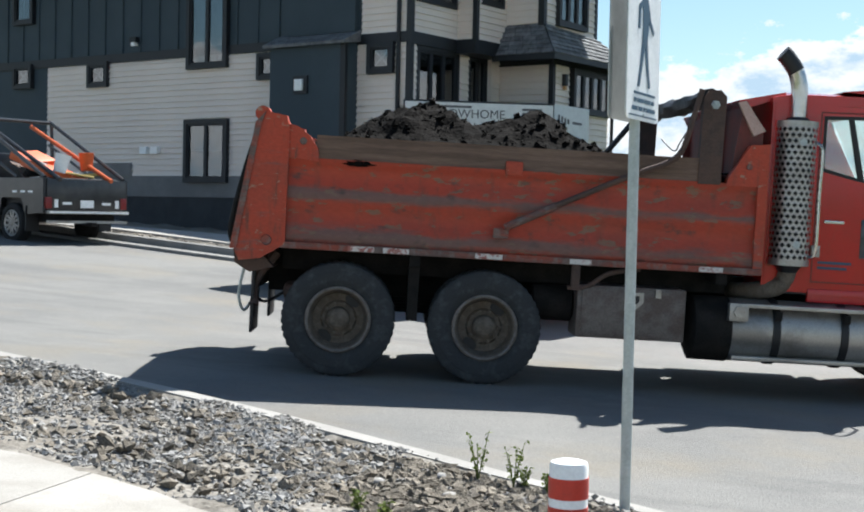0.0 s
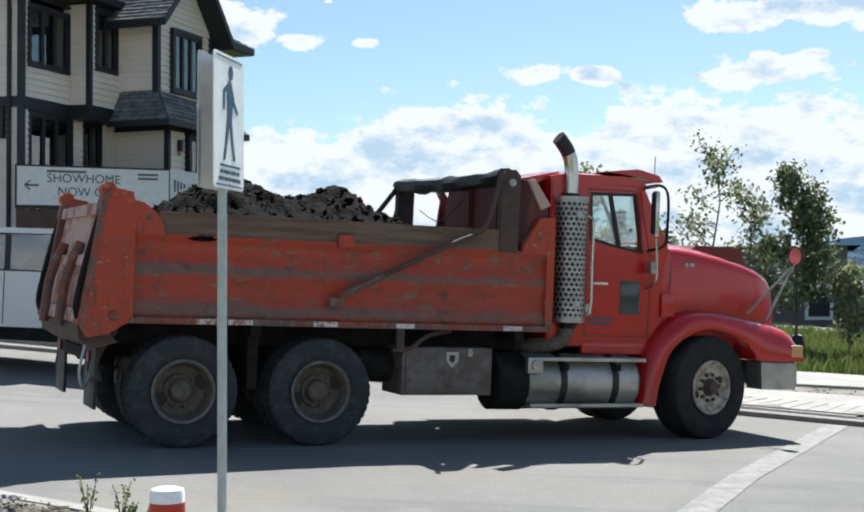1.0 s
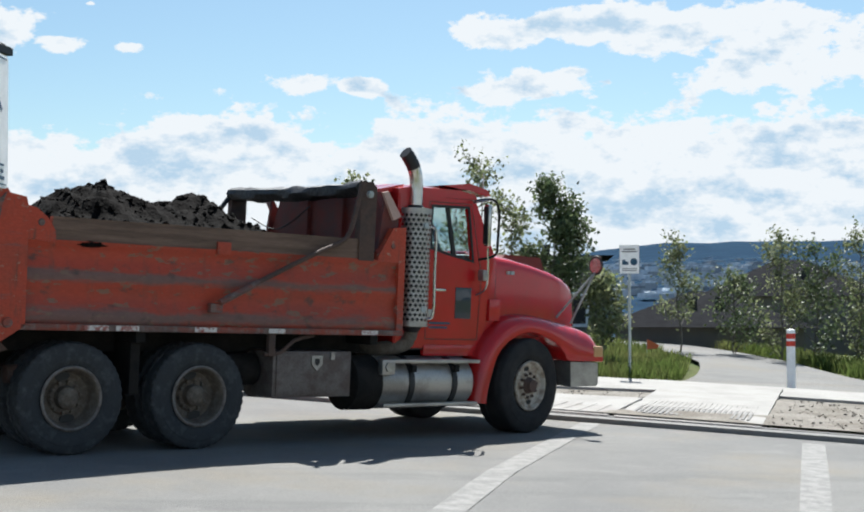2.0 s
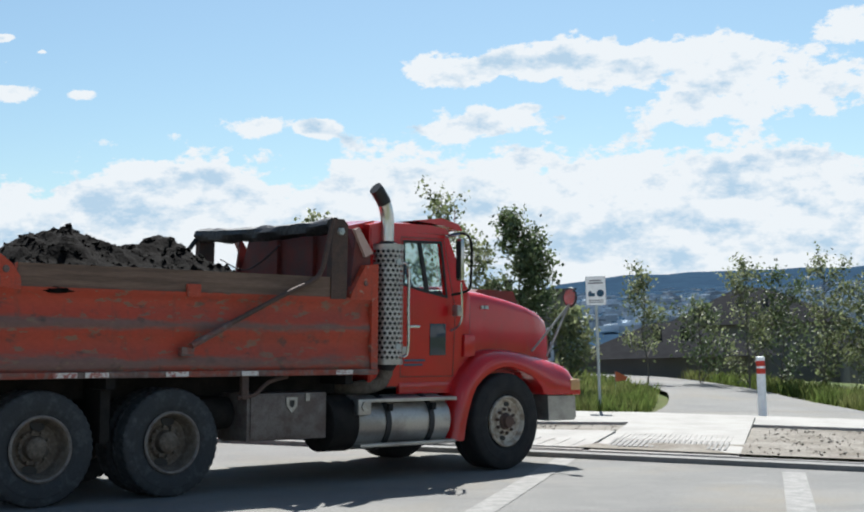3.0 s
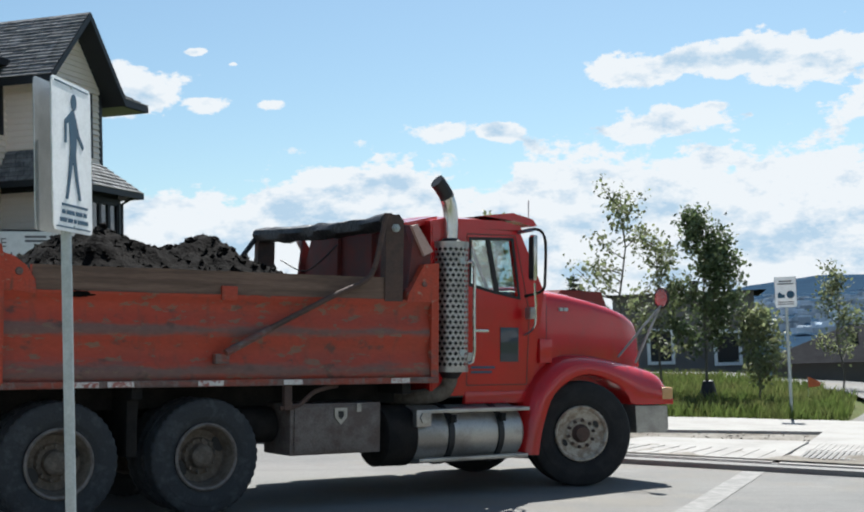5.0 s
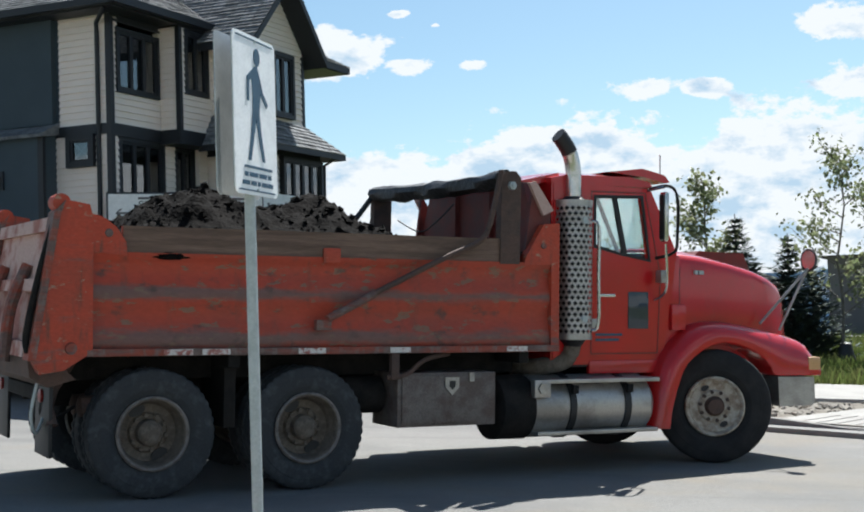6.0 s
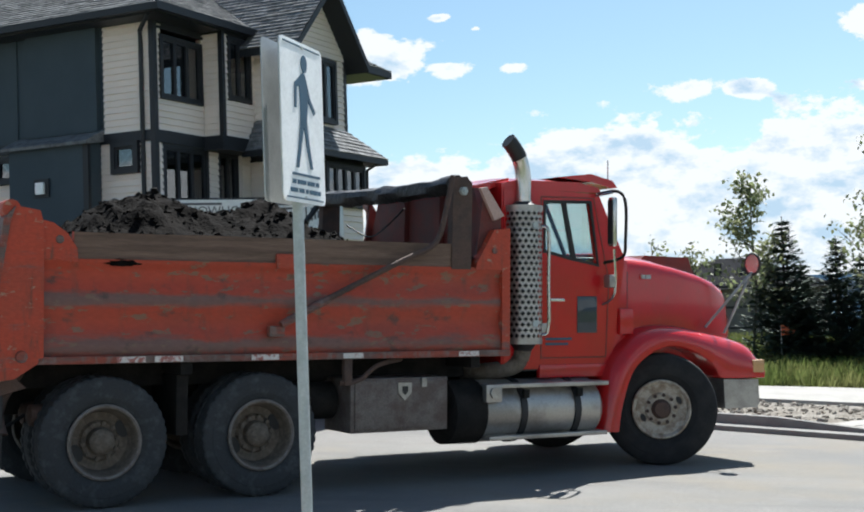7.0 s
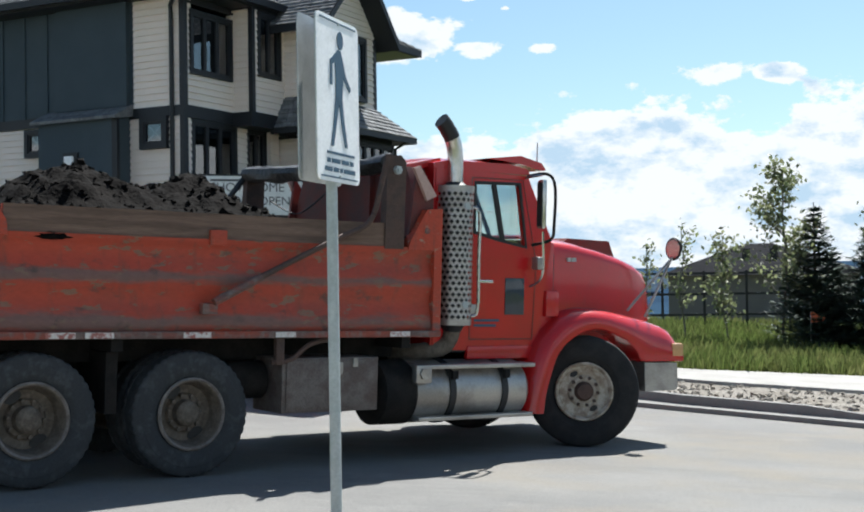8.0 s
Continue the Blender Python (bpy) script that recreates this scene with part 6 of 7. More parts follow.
# ---- crossing sign, bollards, path sign ----
def crossing_sign():
    x, y = -0.95, 7.76
    root = thing("crossing_sign", pose(x, y, height(x, y) + 0.12, 0, 0, 79), "white pedestrian crossing sign on a grey metal post", "traffic sign")
    z0, z1 = 2.21, 3.10
    simple("post", M_STEEL, lambda bm: tube(bm, [(0, 0, -0.5), (0, 0, 1.6), (0, 0, 3.05)], 0.031, 14), root, "galvanised round post")
    def plate(bm, y0, y1):
        r = 0.04
        pts = []
        for cx, cz, a0 in ((0.29 - r, z1 - r, 0), (-0.29 + r, z1 - r, 90), (-0.29 + r, z0 + r, 180), (0.29 - r, z0 + r, 270)):
            for k in range(5):
                a = radians(a0 + 22.5 * k)
                pts.append((cx + r * math.cos(a), cz + r * math.sin(a)))
        prism(bm, pts, y0, y1)
    face = simple("sign_face", M_WHITE, lambda bm: plate(bm, -0.048, -0.042), root, "white sign face")
    simple("sign_back", M_SIGNBACK, lambda bm: plate(bm, 0.06, 0.066), root, "bare grey back of a second sign")
    simple("face_back", M_SIGNBACK, lambda bm: plate(bm, -0.041, -0.036), root)
    def ink(name, pts):
        simple(name, M_INK, lambda bm: prism(bm, pts, -0.0515, -0.048), face)
    # walking figure
    ink("figure_head", [(0.025 + 0.042 * math.cos(2 * math.pi * k / 18), 2.985 + 0.05 * math.sin(2 * math.pi * k / 18)) for k in range(18)])
    ink("figure_body", [(0.0, 2.935), (0.03, 2.93), (0.065, 2.87), (0.07, 2.80), (0.045, 2.66), (0.0, 2.63), (-0.045, 2.66), (-0.04, 2.76), (-0.05, 2.86)])
    ink("figure_arm", [(0.0, 2.935), (-0.115, 2.865), (-0.12, 2.73), (-0.09, 2.73), (-0.085, 2.845), (-0.045, 2.86)])
    ink("figure_arm", [(0.06, 2.88), (0.10, 2.80), (0.17, 2.735), (0.15, 2.715), (0.075, 2.775), (0.055, 2.82)])
    ink("figure_leg", [(-0.045, 2.67), (0.005, 2.64), (-0.045, 2.50), (-0.08, 2.40), (-0.115, 2.40), (-0.075, 2.53)])
    ink("figure_leg", [(0.0, 2.64), (0.045, 2.67), (0.075, 2.53), (0.115, 2.405), (0.08, 2.405), (0.035, 2.52)])
    ink("rule", [(-0.17, 2.371), (0.21, 2.371), (0.21, 2.357), (-0.17, 2.357)])
    for zc, cuts in ((2.322, (-0.17, -0.105, 0.03, 0.15, 0.215)), (2.275, (-0.2, -0.085, 0.005, 0.06, 0.235))):
        for a, b in zip(cuts, cuts[1:]):
            ink("print_bar", [(a, zc - 0.012), (b - 0.02, zc - 0.012), (b - 0.02, zc + 0.012), (a, zc + 0.012)])
    ink("edge_line", [(-0.25, z1 - 0.028), (0.25, z1 - 0.028), (0.25, z1 - 0.02), (-0.25, z1 - 0.02)])
    ink("edge_line", [(-0.25, z0 + 0.02), (0.25, z0 + 0.02), (0.25, z0 + 0.028), (-0.25, z0 + 0.028)])
    for z in (2.24, 3.07):
        simple("bolt", M_STEEL, lambda bm: lathe(bm, [(-0.056, 0.008), (-0.048, 0.009)], 8, pose(0.0, 0, z)), root)
    return root


crossing_sign()


def bollard(x, y, h, r, label):
    root = thing("bollard", pose(x, y, height(x, y)), label, "bollard", "path bollards")
    simple("tube", M_WHITE, lambda bm: lathe(bm, [(-0.2, r), (h - 0.03, r), (h - 0.01, r * 0.93), (h, r * 0.6)], 28, None, "z"), root, smooth=False)
    for a, b in ((h - 0.19, h - 0.085), (h - 0.34, h - 0.235)):
        simple("band", M_REDTAPE, lambda bm: lathe(bm, [(a, r), (a, r + 0.003), (b, r + 0.003), (b, r)], 28, None, "z"), root, "red reflective band")
    return root


bollard(-1.10, 6.7, 0.52, 0.1, "white tube bollard with two red reflective bands beside the pavement")
bollard(12.14, 23.78, 1.28, 0.086, "white tube bollard with red bands at the path mouth")


def path_sign():
    x, y = 9.18, 25.0
    root = thing("path_sign", pose(x, y, height(x, y) + 0.1, 0, 0, -18), "small white notice on a thin metal post beside the path", "sign")
    simple("post", M_STEEL, lambda bm: tube(bm, [(0, 0, -0.3), (0, 0, 2.3)], 0.03, 10), root)
    f = boxed("plate", M_WHITE, (-0.2, 0.2, -0.045, -0.035, 2.18, 2.76), root)
    boxed("rim", M_INK, (-0.205, 0.205, -0.034, -0.03, 2.175, 2.765), root)
    for z, a, b in ((2.68, -0.12, 0.12), (2.63, -0.15, 0.15)):
        boxed("print_bar", M_GREYINK, (a, b, -0.048, -0.045, z - 0.012, z + 0.012), f)
    simple("drawing", M_INK, lambda bm: (prism(bm, [(-0.15, 2.36), (-0.02, 2.36), (-0.02, 2.42), (-0.08, 2.43), (-0.1, 2.48), (-0.15, 2.45)], -0.049, -0.045), lathe(bm, [(-0.049, 0.075), (-0.045, 0.075)], 14, pose(0.09, 0, 2.42))), f)
    for z in (2.28, 2.24):
        boxed("print_bar", M_GREYINK, (-0.15, 0.15, -0.048, -0.045, z - 0.008, z + 0.008), f)


path_sign()


def flag(x, y, z):
    root = thing("marker_flag", pose(x, y, height(x, y)), "small orange marker flag on a wire", "flag", "marker flags")
    simple("wire", M_STEEL, lambda bm: tube(bm, [(0, 0, 0), (0, 0, z)], 0.006, 6), root)
    simple("flag", M_ORANGE, lambda bm: prism(bm, [(0, z), (0.02, z + 0.02), (0.3, z - 0.12), (0.26, z - 0.2), (0.0, z - 0.22)], -0.004, 0.004), root)


flag(10.9, 28.9, 0.75)
flag(4.65, 29.6, 1.0)


# ---- vegetation ----
def leaf_mesh(name, mat, centres, radius, per, size, rng, parent, label=""):
    """A crown: loose sprays of small leaves round many twig ends."""
    vs, fs = [], []
    for c in centres:
        for _ in range(per):
            d = Vector((rng.gauss(0, 1), rng.gauss(0, 1), rng.gauss(0, 0.9))) * radius * 0.55
            p = c + d
            q = Euler((rng.uniform(-1.2, 1.2), rng.uniform(-1.2, 1.2), rng.uniform(0, 6.3))).to_matrix()
            s = size * rng.uniform(0.6, 1.35)
            k = len(vs)
            vs += [tuple(p + q @ Vector(v) * s) for v in ((-0.5, 0, 0), (0, -0.36, 0.06), (0.6, 0, 0), (0, 0.36, 0.06))]
            fs += [(k, k + 1, k + 2), (k, k + 2, k + 3)]
    me = bpy.data.meshes.new(name)
    me.from_pydata(vs, [], fs)
    me.materials.append(mat)
    ob = new(name, me)
    ob.parent = parent
    return tagged(ob, label)


def aspen(x, y, h, spread, seed, mat, density=1.0, base=0.25, label="young aspen with loose grey-green leaves"):
    rng = random.Random(seed)
    root = thing("tree", pose(x, y, height(x, y)), label, "tree", "young trees along the path")
    ends = []
    def trunk(bm):
        sway = [Vector((0.05 * h * noise.noise((seed, k * 0.4, 0)), 0.05 * h * noise.noise((seed, 5, k * 0.4)), h * k / 8)) for k in range(9)]
        sway[0] = Vector((0, 0, -0.1))
        tube(bm, sway, 0.02 * h * 0.45, 7, 0.008)
        n = int(16 * density) + 8
        for i in range(n):
            f = base + (0.97 - base) * (i + rng.random()) / n
            p = sway[min(8, int(f * 8))].lerp(sway[min(8, int(f * 8) + 1)], f * 8 % 1)
            a = rng.uniform(0, 6.3)
            ln = spread * (1.0 - 0.72 * f) * rng.uniform(0.55, 1.15)
            e = p + Vector((math.cos(a) * ln, math.sin(a) * ln, ln * rng.uniform(0.5, 1.3)))
            mid = p.lerp(e, 0.5) + Vector((0, 0, -0.06 * ln))
            tube(bm, [p, mid, e], 0.016, 5, 0.005)
            for k in range(5):
                ends.append(p.lerp(e, 0.35 + 0.68 * k / 4))
        ends.append(sway[8])
    simple("trunk", M_BARK, trunk, root)
    leaf_mesh("crown", mat, ends, 0.19 + 0.05 * spread, int(30 * density), 0.1, rng, root)
    return root


def spruce(x, y, h, w, seed):
    rng = random.Random(seed)
    root = thing("spruce", pose(x, y, height(x, y)), "dark green young spruce with branches to the ground", "tree", "spruces by the fence")
    simple("trunk", M_BARK, lambda bm: tube(bm, [(0, 0, -0.1), (0, 0, h * 0.5), (0, 0, h)], 0.06, 7, 0.01), root)
    vs, fs = [], []
    tiers = int(h * 8)
    for t in range(tiers):
        f = (t + 0.3) / tiers
        z = 0.12 + (h - 0.2) * f
        ln0 = w * (1 - f) ** 0.85 + 0.05
        n = 15 + int(14 * (1 - f))
        for k in range(n):
            a = rng.uniform(0, 6.3)
            ln, dip = ln0 * rng.uniform(0.6, 1.18), rng.uniform(-0.4, 0.12)
            steps = max(3, int(ln / 0.07))
            d = Vector((math.cos(a), math.sin(a), 0))
            sd = Vector((-d.y, d.x, 0))
            for i in range(steps):
                u = (i + rng.random()) / steps
                p = d * ln * u + Vector((0, 0, z + dip * ln * u + 0.34 * ln * u * u))
                for sg in (-1, 1, 0):
                    q = (sd * sg * rng.uniform(0.5, 1.0) + d * rng.uniform(0.5, 1.0) + Vector((0, 0, rng.uniform(-0.25, 0.35)))).normalized() * rng.uniform(0.08, 0.18)
                    wd = q.cross(Vector((0, 0, 1))).normalized() * 0.04
                    j = len(vs)
                    vs += [tuple(p - wd), tuple(p + wd), tuple(p + q + wd * 0.3), tuple(p + q - wd * 0.3)]
                    fs.append((j, j + 1, j + 2, j + 3))
    me = bpy.data.meshes.new("needles")
    me.from_pydata(vs, [], fs)
    me.materials.append(M_NEEDLE)
    ob = new("needles", me)
    ob.parent = root
    return root


aspen(6.95, 29.4, 4.75, 1.5, 1, M_LEAF, 0.5)
aspen(7.75, 29.6, 3.8, 1.1, 2, M_LEAF, 0.5)
aspen(8.65, 28.9, 4.2, 1.15, 3, M_LEAFD, 1.3, label="young broadleaf tree with a dense dark crown")
aspen(4.24, 30.3, 4.1, 1.2, 4, M_LEAF, 0.7)
aspen(2.05, 30.8, 2.7, 0.5, 5, M_LEAF, 0.15, label="thin sapling with few leaves")
aspen(2.95, 30.7, 2.5, 0.6, 6, M_LEAF, 0.3, label="thin sapling with few leaves")
aspen(1.3, 31.5, 2.3, 0.4, 12, M_LEAF, 0.15, label="thin sapling with few leaves")
aspen(14.6, 36.6, 3.3, 1.2, 7, M_LEAF, 0.55)
aspen(9.6, 28.2, 2.1, 0.8, 21, M_LEAF, 0.7)
for k, (x, y, h, w, mt, dn) in enumerate(((17.3, 35.4, 4.6, 1.6, M_LEAF, 1.2), (18.2, 35.0, 4.1, 1.7, M_LEAFD, 1.2), (19.3, 34.5, 4.7, 1.7, M_LEAF, 1.3), (20.4, 34.1, 4.3, 1.7, M_LEAF, 1.3), (21.6, 33.5, 4.6, 1.7, M_LEAFD, 1.3), (16.5, 37.0, 3.1, 1.4, M_LEAFD, 1.1), (22.9, 33.0, 4.1, 1.8, M_LEAF, 1.1))):
    aspen(x, y, h * 0.8, w * 0.85, 30 + k, mt, dn * 0.55, 0.0, "bushy young poplar with grey-green leaves")
spruce(4.85, 30.2, 3.35, 1.05, 1)
spruce(5.95, 30.1, 2.95, 1.0, 2)
spruce(6.6, 30.9, 2.6, 0.9, 3)
spruce(5.4, 31.4, 2.4, 0.9, 4)


def trunk_guard(x, y):
    root = thing("tree_guard", pose(x, y, height(x, y)), "dark wrap round the foot of a young tree", "tree guard")
    simple("wrap", M_BLACK, lambda bm: lathe(bm, [(0, 0.26), (0.3, 0.2), (0.62, 0.12), (0.64, 0.05)], 14, None, "z"), root)


trunk_guard(8.65, 28.9)
trunk_guard(6.95, 29.4)


def grass_field(name, spots, rng, hmin, hmax, label):
    vs, fs = [], []
    for x, y in spots:
        z = height(x, y) - 0.03
        for _ in range(3):
            a, h = rng.uniform(0, 6.3), rng.uniform(hmin, hmax)
            bx, by = x + rng.uniform(-0.08, 0.08), y + rng.uniform(-0.08, 0.08)
            dx, dy = math.cos(a) * 0.012, math.sin(a) * 0.012
            lx, ly = math.cos(a + 1.6) * h * rng.uniform(0.1, 0.45), math.sin(a + 1.6) * h * rng.uniform(0.1, 0.45)
            k = len(vs)
            vs += [(bx - dx, by - dy, z), (bx + dx, by + dy, z), (bx + lx * 0.4 + dx * 0.7, by + ly * 0.4 + dy * 0.7, z + h * 0.65), (bx + lx, by + ly, z + h)]
            fs += [(k, k + 1, k + 2), (k, k + 2, k + 3)]
    me = bpy.data.meshes.new(name)
    me.from_pydata(vs, [], fs)
    me.materials.append(M_BLADE)
    return tagged(new(name, me), label, "grass", kind="stuff")


rng = random.Random(5)


def on_path(x, y):
    pts = [(11.6, 22.3), (13.4, 26.5), (15.0, 31.9), (15.5, 36.0), (14.6, 41.0), (9.0, 48.0)]
    for (ax, ay), (bx, by) in zip(pts, pts[1:]):
        d = Vector((bx - ax, by - ay))
        t = max(0, min(1, ((x - ax) * d.x + (y - ay) * d.y) / d.length_squared))
        if math.hypot(x - ax - t * d.x, y - ay - t * d.y) < 2.9 - 1.0 * min(1, t * 0.6 + 0.5 * (ay > 25)):
            return True
    return False


spots = []
while len(spots) < 26000:
    x, y = rng.uniform(-6, 19), rng.uniform(18, 40)
    if y > kerb_y(x) + walk_off(x) + 1.95 + max(0, min(1.6, 0.25 * (x - 1.7))) and not on_path(x, y) and rng.random() < 1.25 - (y - 18) / 26:
        spots.append((x, y))
grass_field("tall_grass", spots, rng, 0.16, 0.5, "rough green grass behind the pavement")

# near verge: gravel, clods, weeds
spots, sizes = [], []
while len(spots) < 14000:
    x = rng.uniform(-9, 2.5)
    v = verge_y(x)
    y = v - 0.12 - 2.3 * rng.random() ** 1.2
    thickk = 0.35 + 0.65 * (noise.noise((x * 0.7, y * 0.9, 3)) > -0.1)
    if rng.random() < thickk * (1.0 if x < -2.6 else 0.16):
        spots.append((x, y, height(x, y) + 0.055 + 0.07 * (noise.noise((x * 1.3, y * 1.3, 1.0)) + 0.5 * noise.noise((x * 4, y * 4, 2.0)))))
        sizes.append(rng.choice((0.014, 0.016, 0.02, 0.026, 0.038)) * rng.uniform(0.6, 1.3))
pebbles("gravel", M_STONE, spots, sizes, rng, "loose grey gravel spread over the verge", "gravel")
spots, sizes = [], []
while len(spots) < 4200:
    x = rng.uniform(-9, 5) if rng.random() < 0.5 else rng.gauss(-1.7, 0.7)
    y = verge_y(x) - 0.3 - 2.0 * rng.random()
    spots.append((x, y, height(x, y) + 0.06))
    sizes.append(rng.choice((0.025, 0.04, 0.06)) * rng.uniform(0.6, 1.3))
pebbles("dirt_clods", M_CLOD, spots, sizes, rng, "brown clods of dirt on the verge", "dirt")
spots, sizes = [], []
def in_quad(x, y, q):
    return all((bx - ax) * (y - ay) - (by - ay) * (x - ax) > -0.12 for (ax, ay), (bx, by) in zip(q, q[1:] + q[:1]))


RAMP = [(6.05, 16.35), (7.7, 15.2), (11.0, 21.7), (9.15, 22.6)]
APRON = [(3.4, 18.35), (6.0, 16.45), (7.35, 18.9), (5.2, 20.0)]
for _ in range(5200):
    x = rng.uniform(-18, 12)
    y = kerb_y(x) + 0.3 + rng.random() * (walk_off(x) - 0.4)
    if in_quad(x, y, RAMP) or in_quad(x, y, APRON):
        continue
    spots.append((x, y, height(x, y) + 0.12))
    sizes.append(rng.choice((0.02, 0.03, 0.06)) * rng.uniform(0.6, 1.3) * (0.5 if x > 5 else 1.0))
pebbles("boulevard_rubble", M_RUBBLE, spots, sizes, rng, "clods and stones on the bare strip behind the kerb", "dirt")
for k in range(9):
    x = rng.uniform(-2.6, 0.4)
    y = verge_y(x) - rng.uniform(0.5, 1.5)
    s = rng.uniform(0.04, 0.09)
    def rock(bm):
        bmesh.ops.create_icosphere(bm, subdivisions=2, radius=s)
        for v in bm.verts:
            v.co *= 1 + 0.3 * noise.noise(v.co * 9 + Vector((k, 0, 0)))
            v.co.z *= 0.65
    r = simple("rock", M_STONE, rock)
    r.matrix_basis = pose(x, y, height(x, y) + 0.06, 0, 0, rng.uniform(0, 360))
    tagged(r, "dusty grey rock lying on the verge", "rock", "rocks on the verge")


def weed(x, y, h, seed):
    g = random.Random(seed)
    root = thing("weed", pose(x, y, height(x, y) + 0.05), "spindly green weed growing in the dirt", "plant", "weeds on the verge")
    ends = []
    for _ in range(5):
        a, l = g.uniform(0, 6.3), h * g.uniform(0.6, 1.0)
        e = Vector((math.cos(a) * l * 0.25, math.sin(a) * l * 0.25, l))
        simple("stem", M_BLADE, lambda bm: tube(bm, [(0, 0, 0), e * 0.5 + Vector((0, 0, 0.02)), e], 0.004, 5, 0.002), root)
        ends.extend(e * f for f in (0.3, 0.5, 0.65, 0.8, 0.95))
    leaf_mesh("leaves", M_BLADE, ends, 0.02, 3, 0.026, g, root)


weed(-1.92, 8.1, 0.34, 1)
weed(-1.68, 8.05, 0.3, 2)
weed(-1.6, 8.0, 0.16, 3)
weed(-1.45, 7.95, 0.18, 4)
weed(-1.35, 7.9, 0.15, 5)
weed(-2.3, 6.9, 0.14, 6)
weed(-2.1, 6.75, 0.16, 7)


# ---- far buildings, fence, hills ----
def far_house(x, y, rot, w, d, z0, zw, zr, windows, label, wall=None):
    root = thing("bungalow", pose(x, y, 0, 0, 0, rot), label, "house", "houses beyond the path")
    boxed("wall", wall or M_WALLG, (0, w, 0, d, z0, zw), root)
    def hip(bm):
        o = 0.45
        a = [bm.verts.new(p) for p in ((-o, -o, zw), (w + o, -o, zw), (w + o, d + o, zw), (-o, d + o, zw))]
        inset = min(w, d) * 0.42
        r = [bm.verts.new((inset, d / 2, zr)), bm.verts.new((w - inset, d / 2, zr))]
        bm.faces.new((a[0], a[1], r[1], r[0]))
        bm.faces.new((a[2], a[3], r[0], r[1]))
        bm.faces.new((a[1], a[2], r[1]))
        bm.faces.new((a[3], a[0], r[0]))
        bm.faces.new(a[::-1])
    rf = simple("roof", M_ROOFG, hip, root)
    for vx in (w * 0.4, w * 0.55):
        boxed("roof_vent", M_BLACK, (vx, vx + 0.3, d * 0.22, d * 0.22 + 0.3, zw + (zr - zw) * 0.45, zw + (zr - zw) * 0.45 + 0.45), rf)
    for wx, ww, wz, wh in windows:
        bm = bmesh.new()
        holed(bm, [(wx, wz), (wx + ww, wz), (wx + ww, wz + wh), (wx, wz + wh)], [(wx + 0.12, wz + 0.12), (wx + ww - 0.12, wz + 0.12), (wx + ww - 0.12, wz + wh - 0.12), (wx + 0.12, wz + wh - 0.12)], -0.06, 0.0)
        f = part("window", bm, M_WHITE, root)
        # opaque black pane and sheet stand in for the dark rooms inside
        boxed("pane", M_BLACK, (wx + 0.1, wx + ww - 0.1, -0.02, -0.01, wz + 0.1, wz + wh - 0.1), f)
        boxed("window_back", M_BLACK, (wx + 0.1, wx + ww - 0.1, -0.006, -0.002, wz + 0.1, wz + wh - 0.1), f)
    return root


far_house(10.6, 48.6, -16, 5.1, 9, -1.0, 2.9, 3.0, ((1.2, 1.0, 0.3, 1.3), (3.6, 1.0, 0.2, 1.3)), "grey bungalow with white-framed windows behind young trees")
far_house(14.4, 42.2, -20, 6.2, 9, -2.5, 0.35, 1.55, (), "dark grey bungalow with a shingled hip roof below the path")
far_house(26.5, 64.5, -22, 9.0, 12, -4, 1.3, 3.3, (), "brown-roofed house farther down the slope", M_WALLG)
far_house(30.0, 52.5, -26, 8.0, 10, -4, 0.2, 1.9, (), "house with a brown hip roof behind poplars", M_WALLG)
far_house(2.6, 52.0, -4, 7.0, 9, -2, 2.0, 3.3, (), "low house with a grey roof behind the black fence")


def rail_fence():
    root = thing("fence", pose(-1.5, 37.0, 0, 0, 0, -3), "black metal fence across the grass", "fence")
    z = height(1.5, 37.0)
    for k in range(9):
        boxed("post", M_FENCE, (k * 1.1, k * 1.1 + 0.07, 0, 0.07, z, z + 1.6), root)
    for zz in (0.4, 0.95, 1.5):
        boxed("rail", M_FENCE, (0, 9.0, 0.01, 0.05, z + zz, z + zz + 0.06), root)


rail_fence()


